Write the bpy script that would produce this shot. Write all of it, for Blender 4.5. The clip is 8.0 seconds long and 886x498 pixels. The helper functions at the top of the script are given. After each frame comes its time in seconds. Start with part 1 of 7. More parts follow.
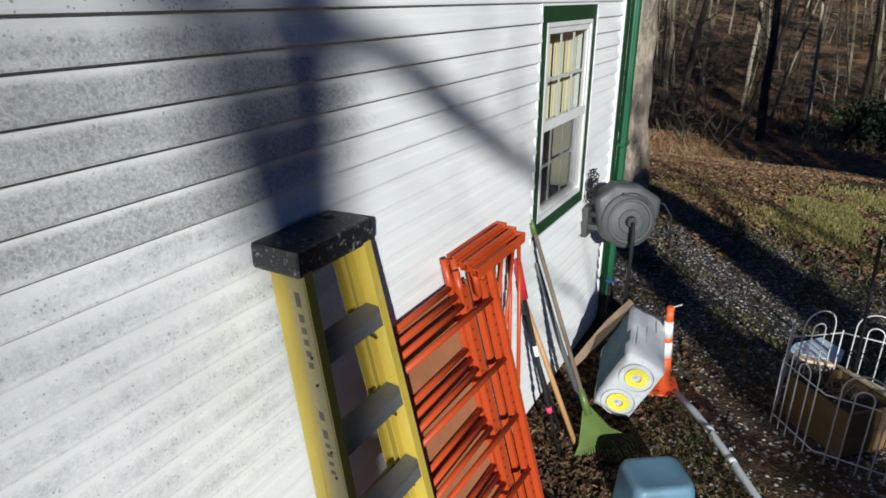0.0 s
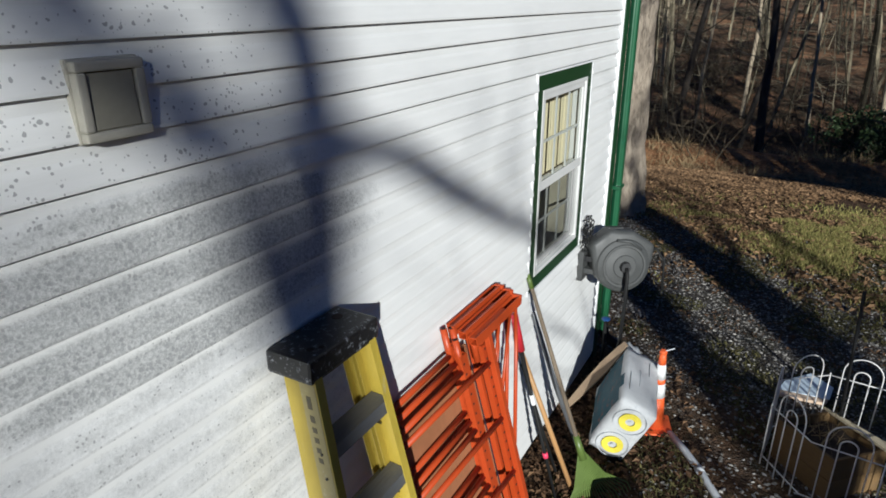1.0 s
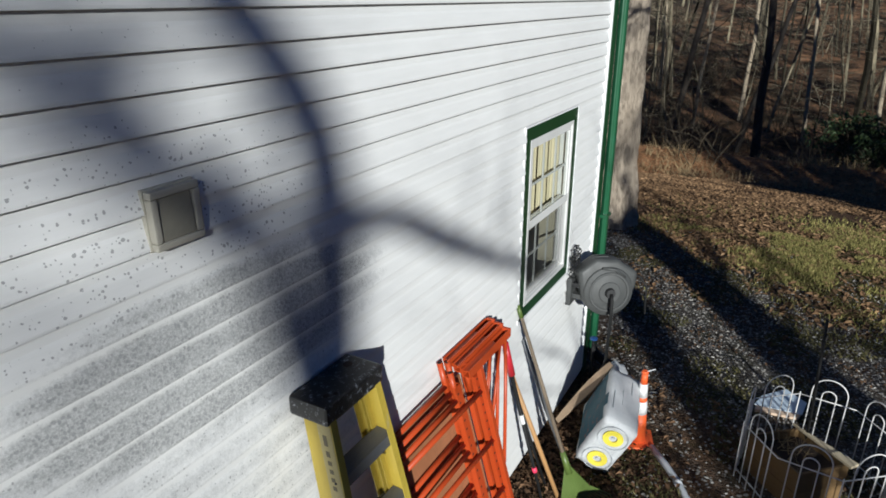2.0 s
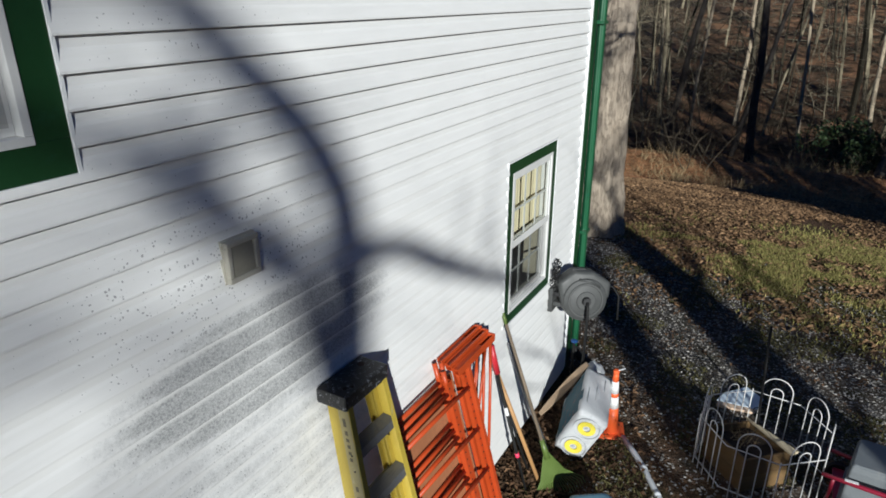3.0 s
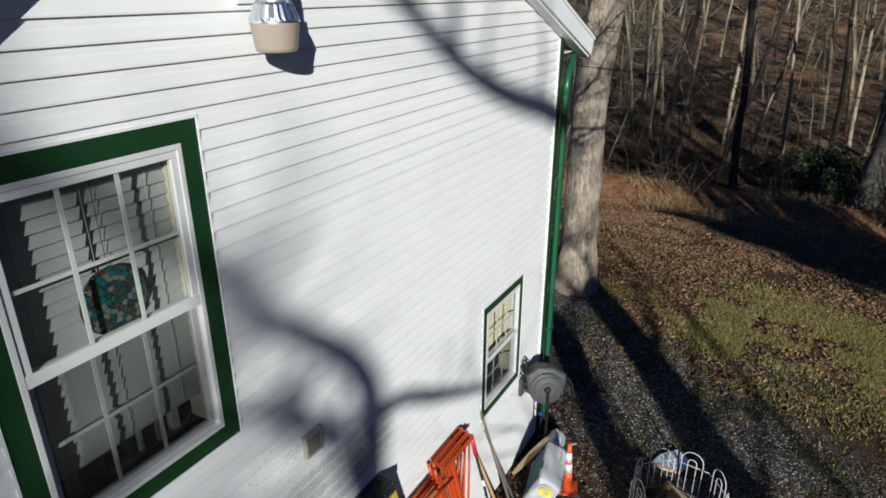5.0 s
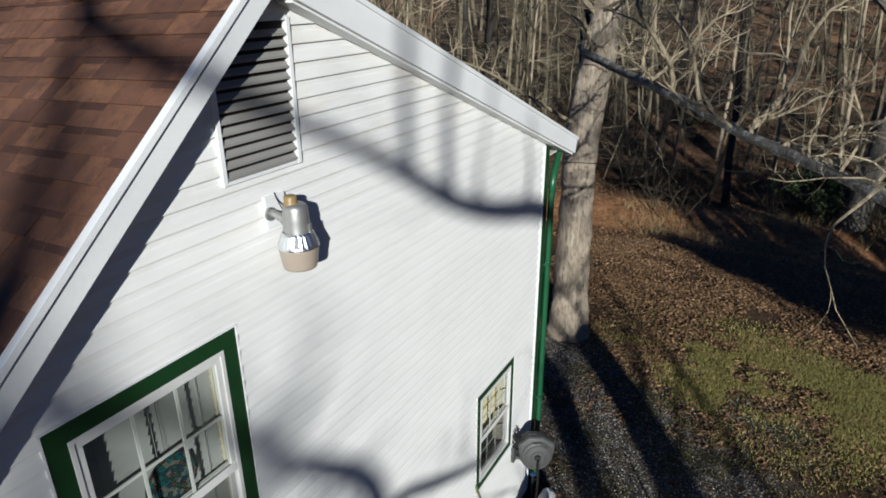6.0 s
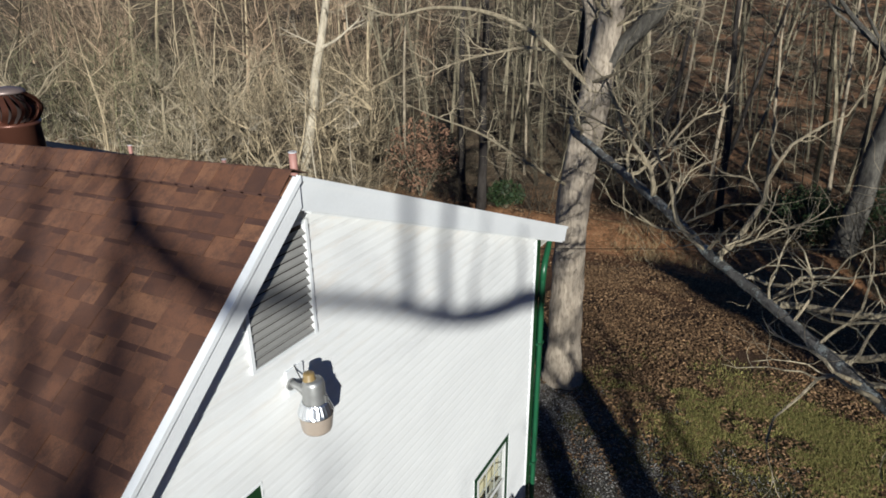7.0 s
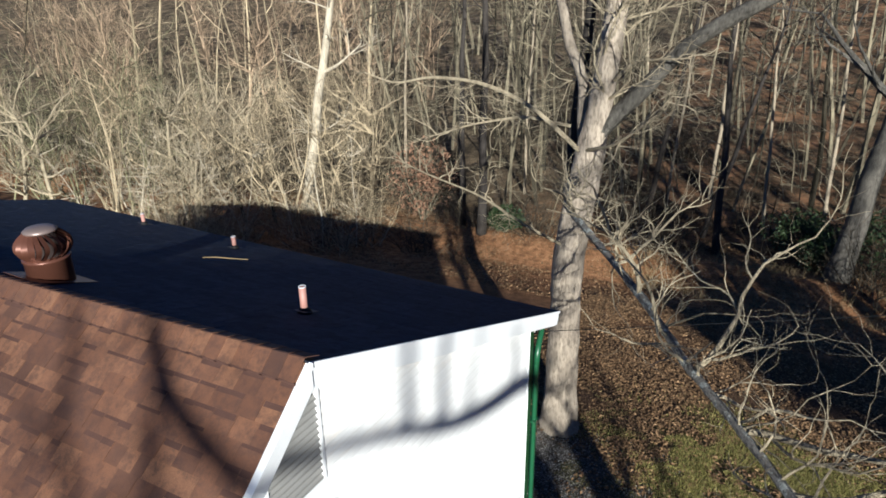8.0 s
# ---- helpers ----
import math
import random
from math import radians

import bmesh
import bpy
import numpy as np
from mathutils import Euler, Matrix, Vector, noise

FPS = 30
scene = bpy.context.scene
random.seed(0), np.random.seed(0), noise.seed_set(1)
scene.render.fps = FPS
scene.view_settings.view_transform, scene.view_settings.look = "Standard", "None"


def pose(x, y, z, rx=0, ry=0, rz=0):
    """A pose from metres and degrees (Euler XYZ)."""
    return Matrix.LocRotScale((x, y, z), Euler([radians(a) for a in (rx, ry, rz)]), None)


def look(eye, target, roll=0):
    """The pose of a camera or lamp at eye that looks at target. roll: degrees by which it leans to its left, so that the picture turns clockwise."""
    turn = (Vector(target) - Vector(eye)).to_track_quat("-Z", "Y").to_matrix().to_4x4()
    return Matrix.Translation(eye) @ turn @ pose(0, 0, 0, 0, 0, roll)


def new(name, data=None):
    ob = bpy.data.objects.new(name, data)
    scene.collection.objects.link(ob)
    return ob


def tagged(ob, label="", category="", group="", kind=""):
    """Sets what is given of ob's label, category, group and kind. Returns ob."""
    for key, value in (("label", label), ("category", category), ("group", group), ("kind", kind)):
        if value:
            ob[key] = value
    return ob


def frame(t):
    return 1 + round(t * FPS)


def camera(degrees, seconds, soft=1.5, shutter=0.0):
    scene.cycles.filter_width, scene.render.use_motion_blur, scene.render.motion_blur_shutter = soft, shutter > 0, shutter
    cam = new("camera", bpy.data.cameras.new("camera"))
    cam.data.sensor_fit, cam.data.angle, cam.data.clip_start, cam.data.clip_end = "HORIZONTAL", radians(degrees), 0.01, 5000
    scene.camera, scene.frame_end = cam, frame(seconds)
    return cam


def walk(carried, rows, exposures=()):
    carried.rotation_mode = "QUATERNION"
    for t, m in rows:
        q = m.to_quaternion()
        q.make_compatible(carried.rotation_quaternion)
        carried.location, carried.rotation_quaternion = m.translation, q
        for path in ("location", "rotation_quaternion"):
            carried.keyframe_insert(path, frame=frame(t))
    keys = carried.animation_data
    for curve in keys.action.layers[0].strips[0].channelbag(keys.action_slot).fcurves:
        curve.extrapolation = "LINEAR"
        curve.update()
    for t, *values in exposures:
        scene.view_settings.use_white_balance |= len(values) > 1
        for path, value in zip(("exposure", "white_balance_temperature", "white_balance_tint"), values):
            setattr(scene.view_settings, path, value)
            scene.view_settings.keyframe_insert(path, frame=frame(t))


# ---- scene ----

# ---------------------------------------------------------------- camera and walk
cam = camera(69.4, 8.0, soft=1.7)
PATH = [
    (0.0, (-5.106, -1.325, 2.747), (-3.483, -0.415, 2.013), -0.1),
    (0.5, (-5.108, -1.324, 2.930), (-3.485, -0.412, 2.198), -0.1),
    (1.0, (-5.129, -1.340, 3.103), (-3.505, -0.428, 2.374), -0.1),
    (1.5, (-5.199, -1.388, 3.280), (-3.576, -0.475, 2.549), -0.2),
    (3.0, (-5.853, -1.822, 3.838), (-4.234, -0.907, 3.101), 0.0),
    (3.5, (-6.172, -2.023, 4.102), (-4.555, -1.107, 3.363), 0.0),
    (4.0, (-6.453, -2.216, 4.531), (-4.839, -1.300, 3.788), 0.0),
    (5.5, (-6.901, -2.545, 6.285), (-5.294, -1.629, 5.524), -0.1),
    (6.0, (-6.975, -2.603, 6.877), (-5.366, -1.688, 6.121), -0.4),
    (6.5, (-7.015, -2.610, 7.453), (-5.399, -1.702, 6.703), -0.5),
    (7.0, (-7.057, -2.658, 8.062), (-5.441, -1.746, 7.314), -0.6),
    (7.5, (-7.071, -2.695, 8.684), (-5.455, -1.781, 7.938), -0.7),
    (8.0, (-7.052, -2.721, 9.306), (-5.437, -1.803, 8.565), -0.9),
]
walk(cam, [(t, look(eye, target, roll)) for t, eye, target, roll in PATH], ((0.0, 0.50, 4830, 6), (4.0, 0.50, 4860, 6), (6.0, 0.46, 4910, 6), (6.8, 0.51, 4920, 6), (7.4, 0.66, 4940, 6), (8.0, 1.06, 4900, 6)))

# ---------------------------------------------------------------- sun and sky
SUN = Vector((0.794, 0.527, -0.307)).normalized()
sun = new("sun", bpy.data.lights.new("sun", "SUN"))
sun.data.energy, sun.data.angle, sun.data.color = 5.0, radians(0.55), (1.0, 0.815, 0.585)
sun.matrix_world = look(-SUN * 60, (0, 0, 0))
world = bpy.data.worlds.new("sky")
scene.world = world
world.use_nodes = True
wn, wl = world.node_tree.nodes, world.node_tree.links
sky = wn.new("ShaderNodeTexSky")
sky.sky_type, sky.sun_disc = "NISHITA", False
sky.air_density, sky.dust_density, sky.ozone_density = 0.9, 0.0, 8.0
sky.sun_elevation, sky.sun_rotation = radians(17.8), radians(236.4)
wl.new(sky.outputs[0], wn["Background"].inputs[0])
wn["Background"].inputs[1].default_value = 0.027

# ---------------------------------------------------------------- materials


def nodes_of(name):
    m = bpy.data.materials.new(name)
    m.use_nodes = True
    t = m.node_tree
    return m, t.nodes, t.links, t.nodes["Principled BSDF"]


def coords(n, kind):
    if kind == "world":
        return n.new("ShaderNodeNewGeometry").outputs["Position"]
    return n.new("ShaderNodeTexCoord").outputs["Object"]


def noise_of(n, l, vec, scale, detail=4.0, rough=0.6, stretch=None):
    if stretch:
        mp = n.new("ShaderNodeMapping")
        mp.inputs["Scale"].default_value = stretch
        l.new(vec, mp.inputs[0])
        vec = mp.outputs[0]
    k = n.new("ShaderNodeTexNoise")
    k.inputs["Scale"].default_value, k.inputs["Detail"].default_value, k.inputs["Roughness"].default_value = scale, detail, rough
    l.new(vec, k.inputs["Vector"])
    return k.outputs[0]


def noise_col(n, l, vec, scale):
    k = n.new("ShaderNodeTexNoise")
    k.inputs["Scale"].default_value = scale
    l.new(vec, k.inputs["Vector"])
    return k.outputs["Color"]


def ramp_of(n, l, fac, stops):
    r = n.new("ShaderNodeValToRGB")
    while len(r.color_ramp.elements) < len(stops):
        r.color_ramp.elements.new(0.5)
    for e, (p, c) in zip(r.color_ramp.elements, stops):
        e.position, e.color = p, (*c, 1) if len(c) == 3 else c
    l.new(fac, r.inputs[0])
    return r.outputs[0]


def math_of(n, l, op, a, b=None, clamp=False):
    k = n.new("ShaderNodeMath")
    k.operation, k.use_clamp = op, clamp
    for i, v in enumerate((a, b)):
        if v is None:
            continue
        if isinstance(v, (int, float)):
            k.inputs[i].default_value = v
        else:
            l.new(v, k.inputs[i])
    return k.outputs[0]


def mix_of(n, l, fac, a, b, mode="MIX"):
    k = n.new("ShaderNodeMix")
    k.data_type, k.blend_type = "RGBA", mode
    for sock, v in ((k.inputs[0], fac), (k.inputs[6], a), (k.inputs[7], b)):
        if isinstance(v, (int, float)):
            sock.default_value = v
        elif isinstance(v, tuple):
            sock.default_value = (*v, 1)
        else:
            l.new(v, sock)
    return k.outputs[2]


def bump_of(n, l, bsdf, height, strength, dist=0.01):
    b = n.new("ShaderNodeBump")
    b.inputs["Strength"].default_value, b.inputs["Distance"].default_value = strength, dist
    l.new(height, b.inputs["Height"])
    l.new(b.outputs[0], bsdf.inputs["Normal"])


def grey(c, f):
    return tuple(min(1.0, v * f) for v in c)


def surface(name, base, rough=0.6, metal=0.0, grain=60.0, stain=3.0, vary=0.15, bump=0.15, kind="object", stretch=None, dirt=None, dirt_at=0.62, spec=0.5, rnd=0.0):
    """A plain surface with fine grain, broad stains, a little relief and, with dirt, patches of a second colour."""
    m, n, l, p = nodes_of(name)
    v = coords(n, kind)
    fine = noise_of(n, l, v, grain, 5, 0.65, stretch)
    broad = noise_of(n, l, v, stain, 4, 0.6, stretch)
    c = ramp_of(n, l, fine, [(0.25, grey(base, 1 - vary)), (0.75, grey(base, 1 + vary))])
    c2 = ramp_of(n, l, broad, [(0.3, grey(base, 1 - 0.8 * vary)), (0.7, grey(base, 1 + 0.8 * vary))])
    col = mix_of(n, l, 0.5, c, c2)
    if dirt:
        f = ramp_of(n, l, noise_of(n, l, v, stain * 2.3, 7, 0.72, stretch), [(dirt_at, (0, 0, 0)), (dirt_at + 0.14, (1, 1, 1))])
        col = mix_of(n, l, f, col, dirt)
    if rnd:
        oi = n.new("ShaderNodeObjectInfo")
        hv = n.new("ShaderNodeHueSaturation")
        l.new(math_of(n, l, "ADD", math_of(n, l, "MULTIPLY", oi.outputs["Random"], 2 * rnd), 1 - rnd), hv.inputs["Value"])
        l.new(col, hv.inputs["Color"])
        col = hv.outputs[0]
    l.new(col, p.inputs["Base Color"])
    rr = ramp_of(n, l, broad, [(0.3, (rough * 0.85,) * 3), (0.7, (min(1, rough * 1.15),) * 3)])
    l.new(rr, p.inputs["Roughness"])
    p.inputs["Metallic"].default_value = metal
    p.inputs["Specular IOR Level"].default_value = spec
    if bump:
        bump_of(n, l, p, fine, bump, 0.004)
    return m


def siding_material():
    """White vinyl, faintly grained, with mildew speckle that is densest round the dryer vent and along the lower half of each course."""
    m, n, l, p = nodes_of("white_vinyl")
    v = coords(n, "world")
    sep = n.new("ShaderNodeSeparateXYZ")
    l.new(v, sep.inputs[0])
    grain = noise_of(n, l, v, 30, 4, 0.6, (0.15, 1, 1.5))
    broad = noise_of(n, l, v, 1.3, 4, 0.6, (0.5, 1, 1))
    col = mix_of(n, l, 0.5, ramp_of(n, l, grain, [(0.3, (0.72, 0.72, 0.70)), (0.7, (0.80, 0.80, 0.785))]),
                 ramp_of(n, l, broad, [(0.3, (0.70, 0.70, 0.685)), (0.7, (0.82, 0.82, 0.80))]))
    # two patches of mildew, each fading outwards
    def patch(x, z, rx, rz, gain=1.0):
        a = math_of(n, l, "POWER", math_of(n, l, "MULTIPLY", math_of(n, l, "SUBTRACT", sep.outputs[0], x), 1 / rx), 2)
        b = math_of(n, l, "POWER", math_of(n, l, "MULTIPLY", math_of(n, l, "SUBTRACT", sep.outputs[2], z), 1 / rz), 2)
        return math_of(n, l, "MULTIPLY", math_of(n, l, "SUBTRACT", 1.0, math_of(n, l, "SQRT", math_of(n, l, "ADD", a, b)), clamp=True), gain, clamp=True)
    core = math_of(n, l, "MAXIMUM", math_of(n, l, "MULTIPLY", patch(-4.10, 2.42, 1.05, 0.36, 2.2), 1.3), math_of(n, l, "MULTIPLY", patch(-4.15, 1.85, 1.25, 1.0, 1.7), 0.70))
    area = math_of(n, l, "MAXIMUM", core, math_of(n, l, "MULTIPLY", patch(-4.3, 2.85, 1.1, 0.5, 1.7), 0.92))
    area = math_of(n, l, "MAXIMUM", area, math_of(n, l, "MULTIPLY", patch(-4.2, 3.6, 1.2, 0.75, 1.3), 0.62))
    lap = math_of(n, l, "FRACT", math_of(n, l, "MULTIPLY", math_of(n, l, "SUBTRACT", sep.outputs[2], 0.0771), 1 / 0.1019))
    low = ramp_of(n, l, lap, [(0.0, (0.75, 0.75, 0.75)), (0.25, (1, 1, 1)), (0.55, (0.9, 0.9, 0.9)), (0.8, (0.3, 0.3, 0.3)), (0.87, (0.04, 0.04, 0.04)), (0.915, (0.04, 0.04, 0.04)), (0.925, (0.8, 0.8, 0.8))])
    blot = noise_of(n, l, v, 5.0, 4, 0.65, (0.7, 1, 1.4))
    dens = math_of(n, l, "MULTIPLY", math_of(n, l, "MULTIPLY", area, low), math_of(n, l, "MULTIPLY", blot, 2.1))
    spots = n.new("ShaderNodeTexVoronoi")
    spots.inputs["Scale"].default_value = 86
    l.new(mix_of(n, l, 0.012, v, noise_col(n, l, v, 60)), spots.inputs["Vector"])
    cell = n.new("ShaderNodeSeparateColor")
    l.new(spots.outputs["Color"], cell.inputs[0])
    # each spot has its own size, and more of them appear where the growth is denser
    size = math_of(n, l, "MULTIPLY", math_of(n, l, "SUBTRACT", math_of(n, l, "MULTIPLY", dens, 0.72), cell.outputs[0]), 0.75, clamp=True)
    f = math_of(n, l, "MULTIPLY", math_of(n, l, "SUBTRACT", math_of(n, l, "ADD", size, 0.0), math_of(n, l, "MULTIPLY", spots.outputs["Distance"], 1.0)), 9.0, clamp=True)
    # the film lies only over the worst courses, and hides the single spots there
    base = math_of(n, l, "MULTIPLY", math_of(n, l, "MULTIPLY", core, low), math_of(n, l, "ADD", math_of(n, l, "MULTIPLY", blot, 1.2), 0.45))
    thick = math_of(n, l, "MULTIPLY", math_of(n, l, "SUBTRACT", math_of(n, l, "ADD", base, math_of(n, l, "MULTIPLY", noise_of(n, l, v, 42, 6, 0.85), 1.1)), 1.02), 1.7, clamp=True)
    film = math_of(n, l, "MULTIPLY", thick, ramp_of(n, l, noise_of(n, l, v, 120, 5, 0.8), [(0.38, (0.45, 0.45, 0.45)), (0.58, (1, 1, 1))]))
    col = mix_of(n, l, math_of(n, l, "MULTIPLY", film, 0.9), col, (0.30, 0.305, 0.30))
    col = mix_of(n, l, math_of(n, l, "MULTIPLY", f, math_of(n, l, "SUBTRACT", 0.62, math_of(n, l, "MULTIPLY", film, 0.36))), col, (0.15, 0.15, 0.155))
    # faint rust-brown weathering high under the eaves
    hi = math_of(n, l, "MULTIPLY", math_of(n, l, "SUBTRACT", sep.outputs[2], 5.0), 0.5, clamp=True)
    streak = ramp_of(n, l, noise_of(n, l, v, 3.2, 5, 0.7, (0.5, 1, 2.5)), [(0.5, (0, 0, 0)), (0.72, (1, 1, 1))])
    col = mix_of(n, l, math_of(n, l, "MULTIPLY", math_of(n, l, "MULTIPLY", hi, streak), 0.6), col, (0.64, 0.53, 0.40))
    l.new(col, p.inputs["Base Color"])
    l.new(ramp_of(n, l, f, [(0, (0.42, 0.42, 0.42)), (1, (0.8, 0.8, 0.8))]), p.inputs["Roughness"])
    bump_of(n, l, p, grain, 0.12, 0.002)
    return m


def bark_material(name, dark, light, scale=9.0, lichen=None, spread=0.5):
    m, n, l, p = nodes_of(name)
    v = coords(n, "world")
    ridges = noise_of(n, l, v, scale, 6, 0.7, (1, 1, 0.22))
    broad = noise_of(n, l, v, 1.6, 4, 0.6)
    col = ramp_of(n, l, ridges, [(0.3, dark), (0.66, light)])
    col = mix_of(n, l, ramp_of(n, l, broad, [(0.35, (0, 0, 0)), (0.7, (0.5, 0.5, 0.5))]), col, grey(light, 1.15))
    if lichen:
        f = ramp_of(n, l, noise_of(n, l, v, 7, 6, 0.75), [(0.52, (0, 0, 0)), (0.6, (1, 1, 1))])
        col = mix_of(n, l, f, col, lichen)
    rp = n.new("ShaderNodeNewGeometry").outputs["Random Per Island"]
    hv = n.new("ShaderNodeHueSaturation")
    l.new(math_of(n, l, "ADD", math_of(n, l, "MULTIPLY", rp, spread), 1 - spread / 2), hv.inputs["Value"])
    l.new(col, hv.inputs["Color"])
    p.inputs["Roughness"].default_value = 0.9
    p.inputs["Specular IOR Level"].default_value = 0.2
    furrow = ramp_of(n, l, noise_of(n, l, v, scale * 3.1, 5, 0.7, (1, 1, 0.3)), [(0.36, (1, 1, 1)), (0.5, (0, 0, 0))])
    l.new(mix_of(n, l, math_of(n, l, "MULTIPLY", furrow, 0.34), hv.outputs[0], grey(dark, 0.55)), p.inputs["Base Color"])
    bump_of(n, l, p, math_of(n, l, "SUBTRACT", ridges, math_of(n, l, "MULTIPLY", furrow, 0.35)), 0.9, 0.04)
    return m


def island_material(name, stops, rough=0.85, spec=0.2, trans=0.0):
    """Colour by piece, for leaves, stones and blades joined in one mesh."""
    m, n, l, p = nodes_of(name)
    rp = n.new("ShaderNodeNewGeometry").outputs["Random Per Island"]
    col = ramp_of(n, l, rp, stops)
    col = mix_of(n, l, 0.35, col, mix_of(n, l, noise_of(n, l, coords(n, "world"), 40, 4), grey(stops[0][1], 0.7), stops[-1][1]))
    l.new(col, p.inputs["Base Color"])
    p.inputs["Roughness"].default_value = rough
    p.inputs["Specular IOR Level"].default_value = spec
    return m


def ground_material():
    """Leaf litter, thin winter grass and a gravel drive, mixed by place and noise."""
    m, n, l, p = nodes_of("yard_ground")
    v = coords(n, "world")
    sep = n.new("ShaderNodeSeparateXYZ")
    l.new(v, sep.inputs[0])
    X, Y = sep.outputs[0], sep.outputs[1]
    n1 = noise_of(n, l, v, 0.7, 5, 0.65)
    n2 = noise_of(n, l, v, 22, 6, 0.75)
    n3 = noise_of(n, l, v, 70, 4, 0.7)
    vor = n.new("ShaderNodeTexVoronoi")
    vor.inputs["Scale"].default_value = 52
    l.new(v, vor.inputs["Vector"])
    vcol = n.new("ShaderNodeSeparateColor")
    l.new(vor.outputs["Color"], vcol.inputs[0])
    leaf = mix_of(n, l, 0.5, ramp_of(n, l, n2, [(0.3, (0.025, 0.017, 0.010)), (0.5, (0.085, 0.052, 0.029)), (0.7, (0.18, 0.108, 0.06))]),
                  ramp_of(n, l, vcol.outputs[0], [(0.0, (0.028, 0.018, 0.010)), (0.6, (0.095, 0.057, 0.032)), (1.0, (0.22, 0.138, 0.078))]))
    grass = mix_of(n, l, 0.5, ramp_of(n, l, n3, [(0.3, (0.035, 0.042, 0.010)), (0.7, (0.13, 0.135, 0.032))]),
                   ramp_of(n, l, n2, [(0.35, (0.06, 0.048, 0.02)), (0.65, (0.19, 0.155, 0.055))]))
    stone = ramp_of(n, l, vcol.outputs[1], [(0.0, (0.07, 0.066, 0.06)), (0.5, (0.16, 0.152, 0.14)), (0.88, (0.27, 0.265, 0.25)), (1.0, (0.55, 0.54, 0.52))])
    stone = mix_of(n, l, ramp_of(n, l, vor.outputs["Distance"], [(0.25, (0, 0, 0)), (0.6, (0.8, 0.8, 0.8))]), stone, (0.035, 0.03, 0.024))
    # the lawn: round (5.3, -3.7); the drive: a band from the tree's foot to the near corner of the yard
    dx = math_of(n, l, "MULTIPLY", math_of(n, l, "SUBTRACT", X, 5.3), 0.42)
    dy = math_of(n, l, "MULTIPLY", math_of(n, l, "SUBTRACT", Y, -3.7), 0.30)
    lawn = math_of(n, l, "SUBTRACT", 1.25, math_of(n, l, "SQRT", math_of(n, l, "ADD", math_of(n, l, "POWER", dx, 2), math_of(n, l, "POWER", dy, 2))))
    lawn = math_of(n, l, "MULTIPLY", math_of(n, l, "ADD", lawn, math_of(n, l, "MULTIPLY", math_of(n, l, "SUBTRACT", n1, 0.5), 2.2)), 1.5, clamp=True)
    across = math_of(n, l, "ABSOLUTE", math_of(n, l, "SUBTRACT", math_of(n, l, "ADD", math_of(n, l, "MULTIPLY", X, 0.72), math_of(n, l, "MULTIPLY", Y, -0.69)), 2.1))
    drive = math_of(n, l, "SUBTRACT", 2.1, across)
    drive = math_of(n, l, "MULTIPLY", math_of(n, l, "ADD", drive, math_of(n, l, "MULTIPLY", math_of(n, l, "SUBTRACT", n1, 0.55), 5.0)), 0.9, clamp=True)
    near = math_of(n, l, "MULTIPLY", math_of(n, l, "SUBTRACT", 5.4, X), 0.8, clamp=True)
    drive = math_of(n, l, "MULTIPLY", drive, near)
    moss = ramp_of(n, l, noise_of(n, l, v, 1.9, 6, 0.7), [(0.5, (0, 0, 0)), (0.66, (1, 1, 1))])
    col = mix_of(n, l, lawn, leaf, mix_of(n, l, ramp_of(n, l, n2, [(0.45, (0, 0, 0)), (0.65, (0.7, 0.7, 0.7))]), grass, leaf))
    col = mix_of(n, l, math_of(n, l, "MULTIPLY", drive, 0.95), col, stone)
    col = mix_of(n, l, math_of(n, l, "MULTIPLY", math_of(n, l, "MULTIPLY", moss, near), 0.75), col, (0.034, 0.037, 0.014))
    # bare packed earth shows through near the house
    earth = ramp_of(n, l, noise_of(n, l, v, 6.0, 6, 0.7), [(0.44, (0, 0, 0)), (0.58, (1, 1, 1))])
    col = mix_of(n, l, math_of(n, l, "MULTIPLY", math_of(n, l, "MULTIPLY", earth, near), 0.6), col, (0.03, 0.023, 0.016))
    # darker soil in an uneven band along the wall's foot
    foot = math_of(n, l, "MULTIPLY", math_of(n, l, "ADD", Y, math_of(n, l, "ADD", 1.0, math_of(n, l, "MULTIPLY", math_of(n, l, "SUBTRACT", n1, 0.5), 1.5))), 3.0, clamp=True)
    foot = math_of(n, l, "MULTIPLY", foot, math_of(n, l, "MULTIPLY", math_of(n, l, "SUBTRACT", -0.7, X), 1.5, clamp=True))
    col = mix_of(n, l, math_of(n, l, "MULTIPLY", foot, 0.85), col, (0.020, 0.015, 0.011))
    # rust-brown leaves drifted over the low bank before the woods
    bank = math_of(n, l, "MULTIPLY", math_of(n, l, "SUBTRACT", X, 11.0), 0.2, clamp=True)
    bank_col = ramp_of(n, l, noise_of(n, l, v, 2.4, 8, 0.75), [(0.35, (0.10, 0.052, 0.024)), (0.5, (0.29, 0.148, 0.066)), (0.68, (0.46, 0.255, 0.12))])
    col = mix_of(n, l, bank, col, bank_col)
    # the woods' floor: shade put into dark litter, between patches of rust-brown leaves
    wood = math_of(n, l, "MULTIPLY", math_of(n, l, "SUBTRACT", X, 25.0), 0.4, clamp=True)
    floor_col = ramp_of(n, l, noise_of(n, l, v, 0.35, 8, 0.72), [(0.42, (0.026, 0.019, 0.011)), (0.52, (0.12, 0.072, 0.038)), (0.66, (0.34, 0.185, 0.09))])
    north = math_of(n, l, "MULTIPLY", math_of(n, l, "SUBTRACT", Y, 7.0), 0.10, clamp=True)
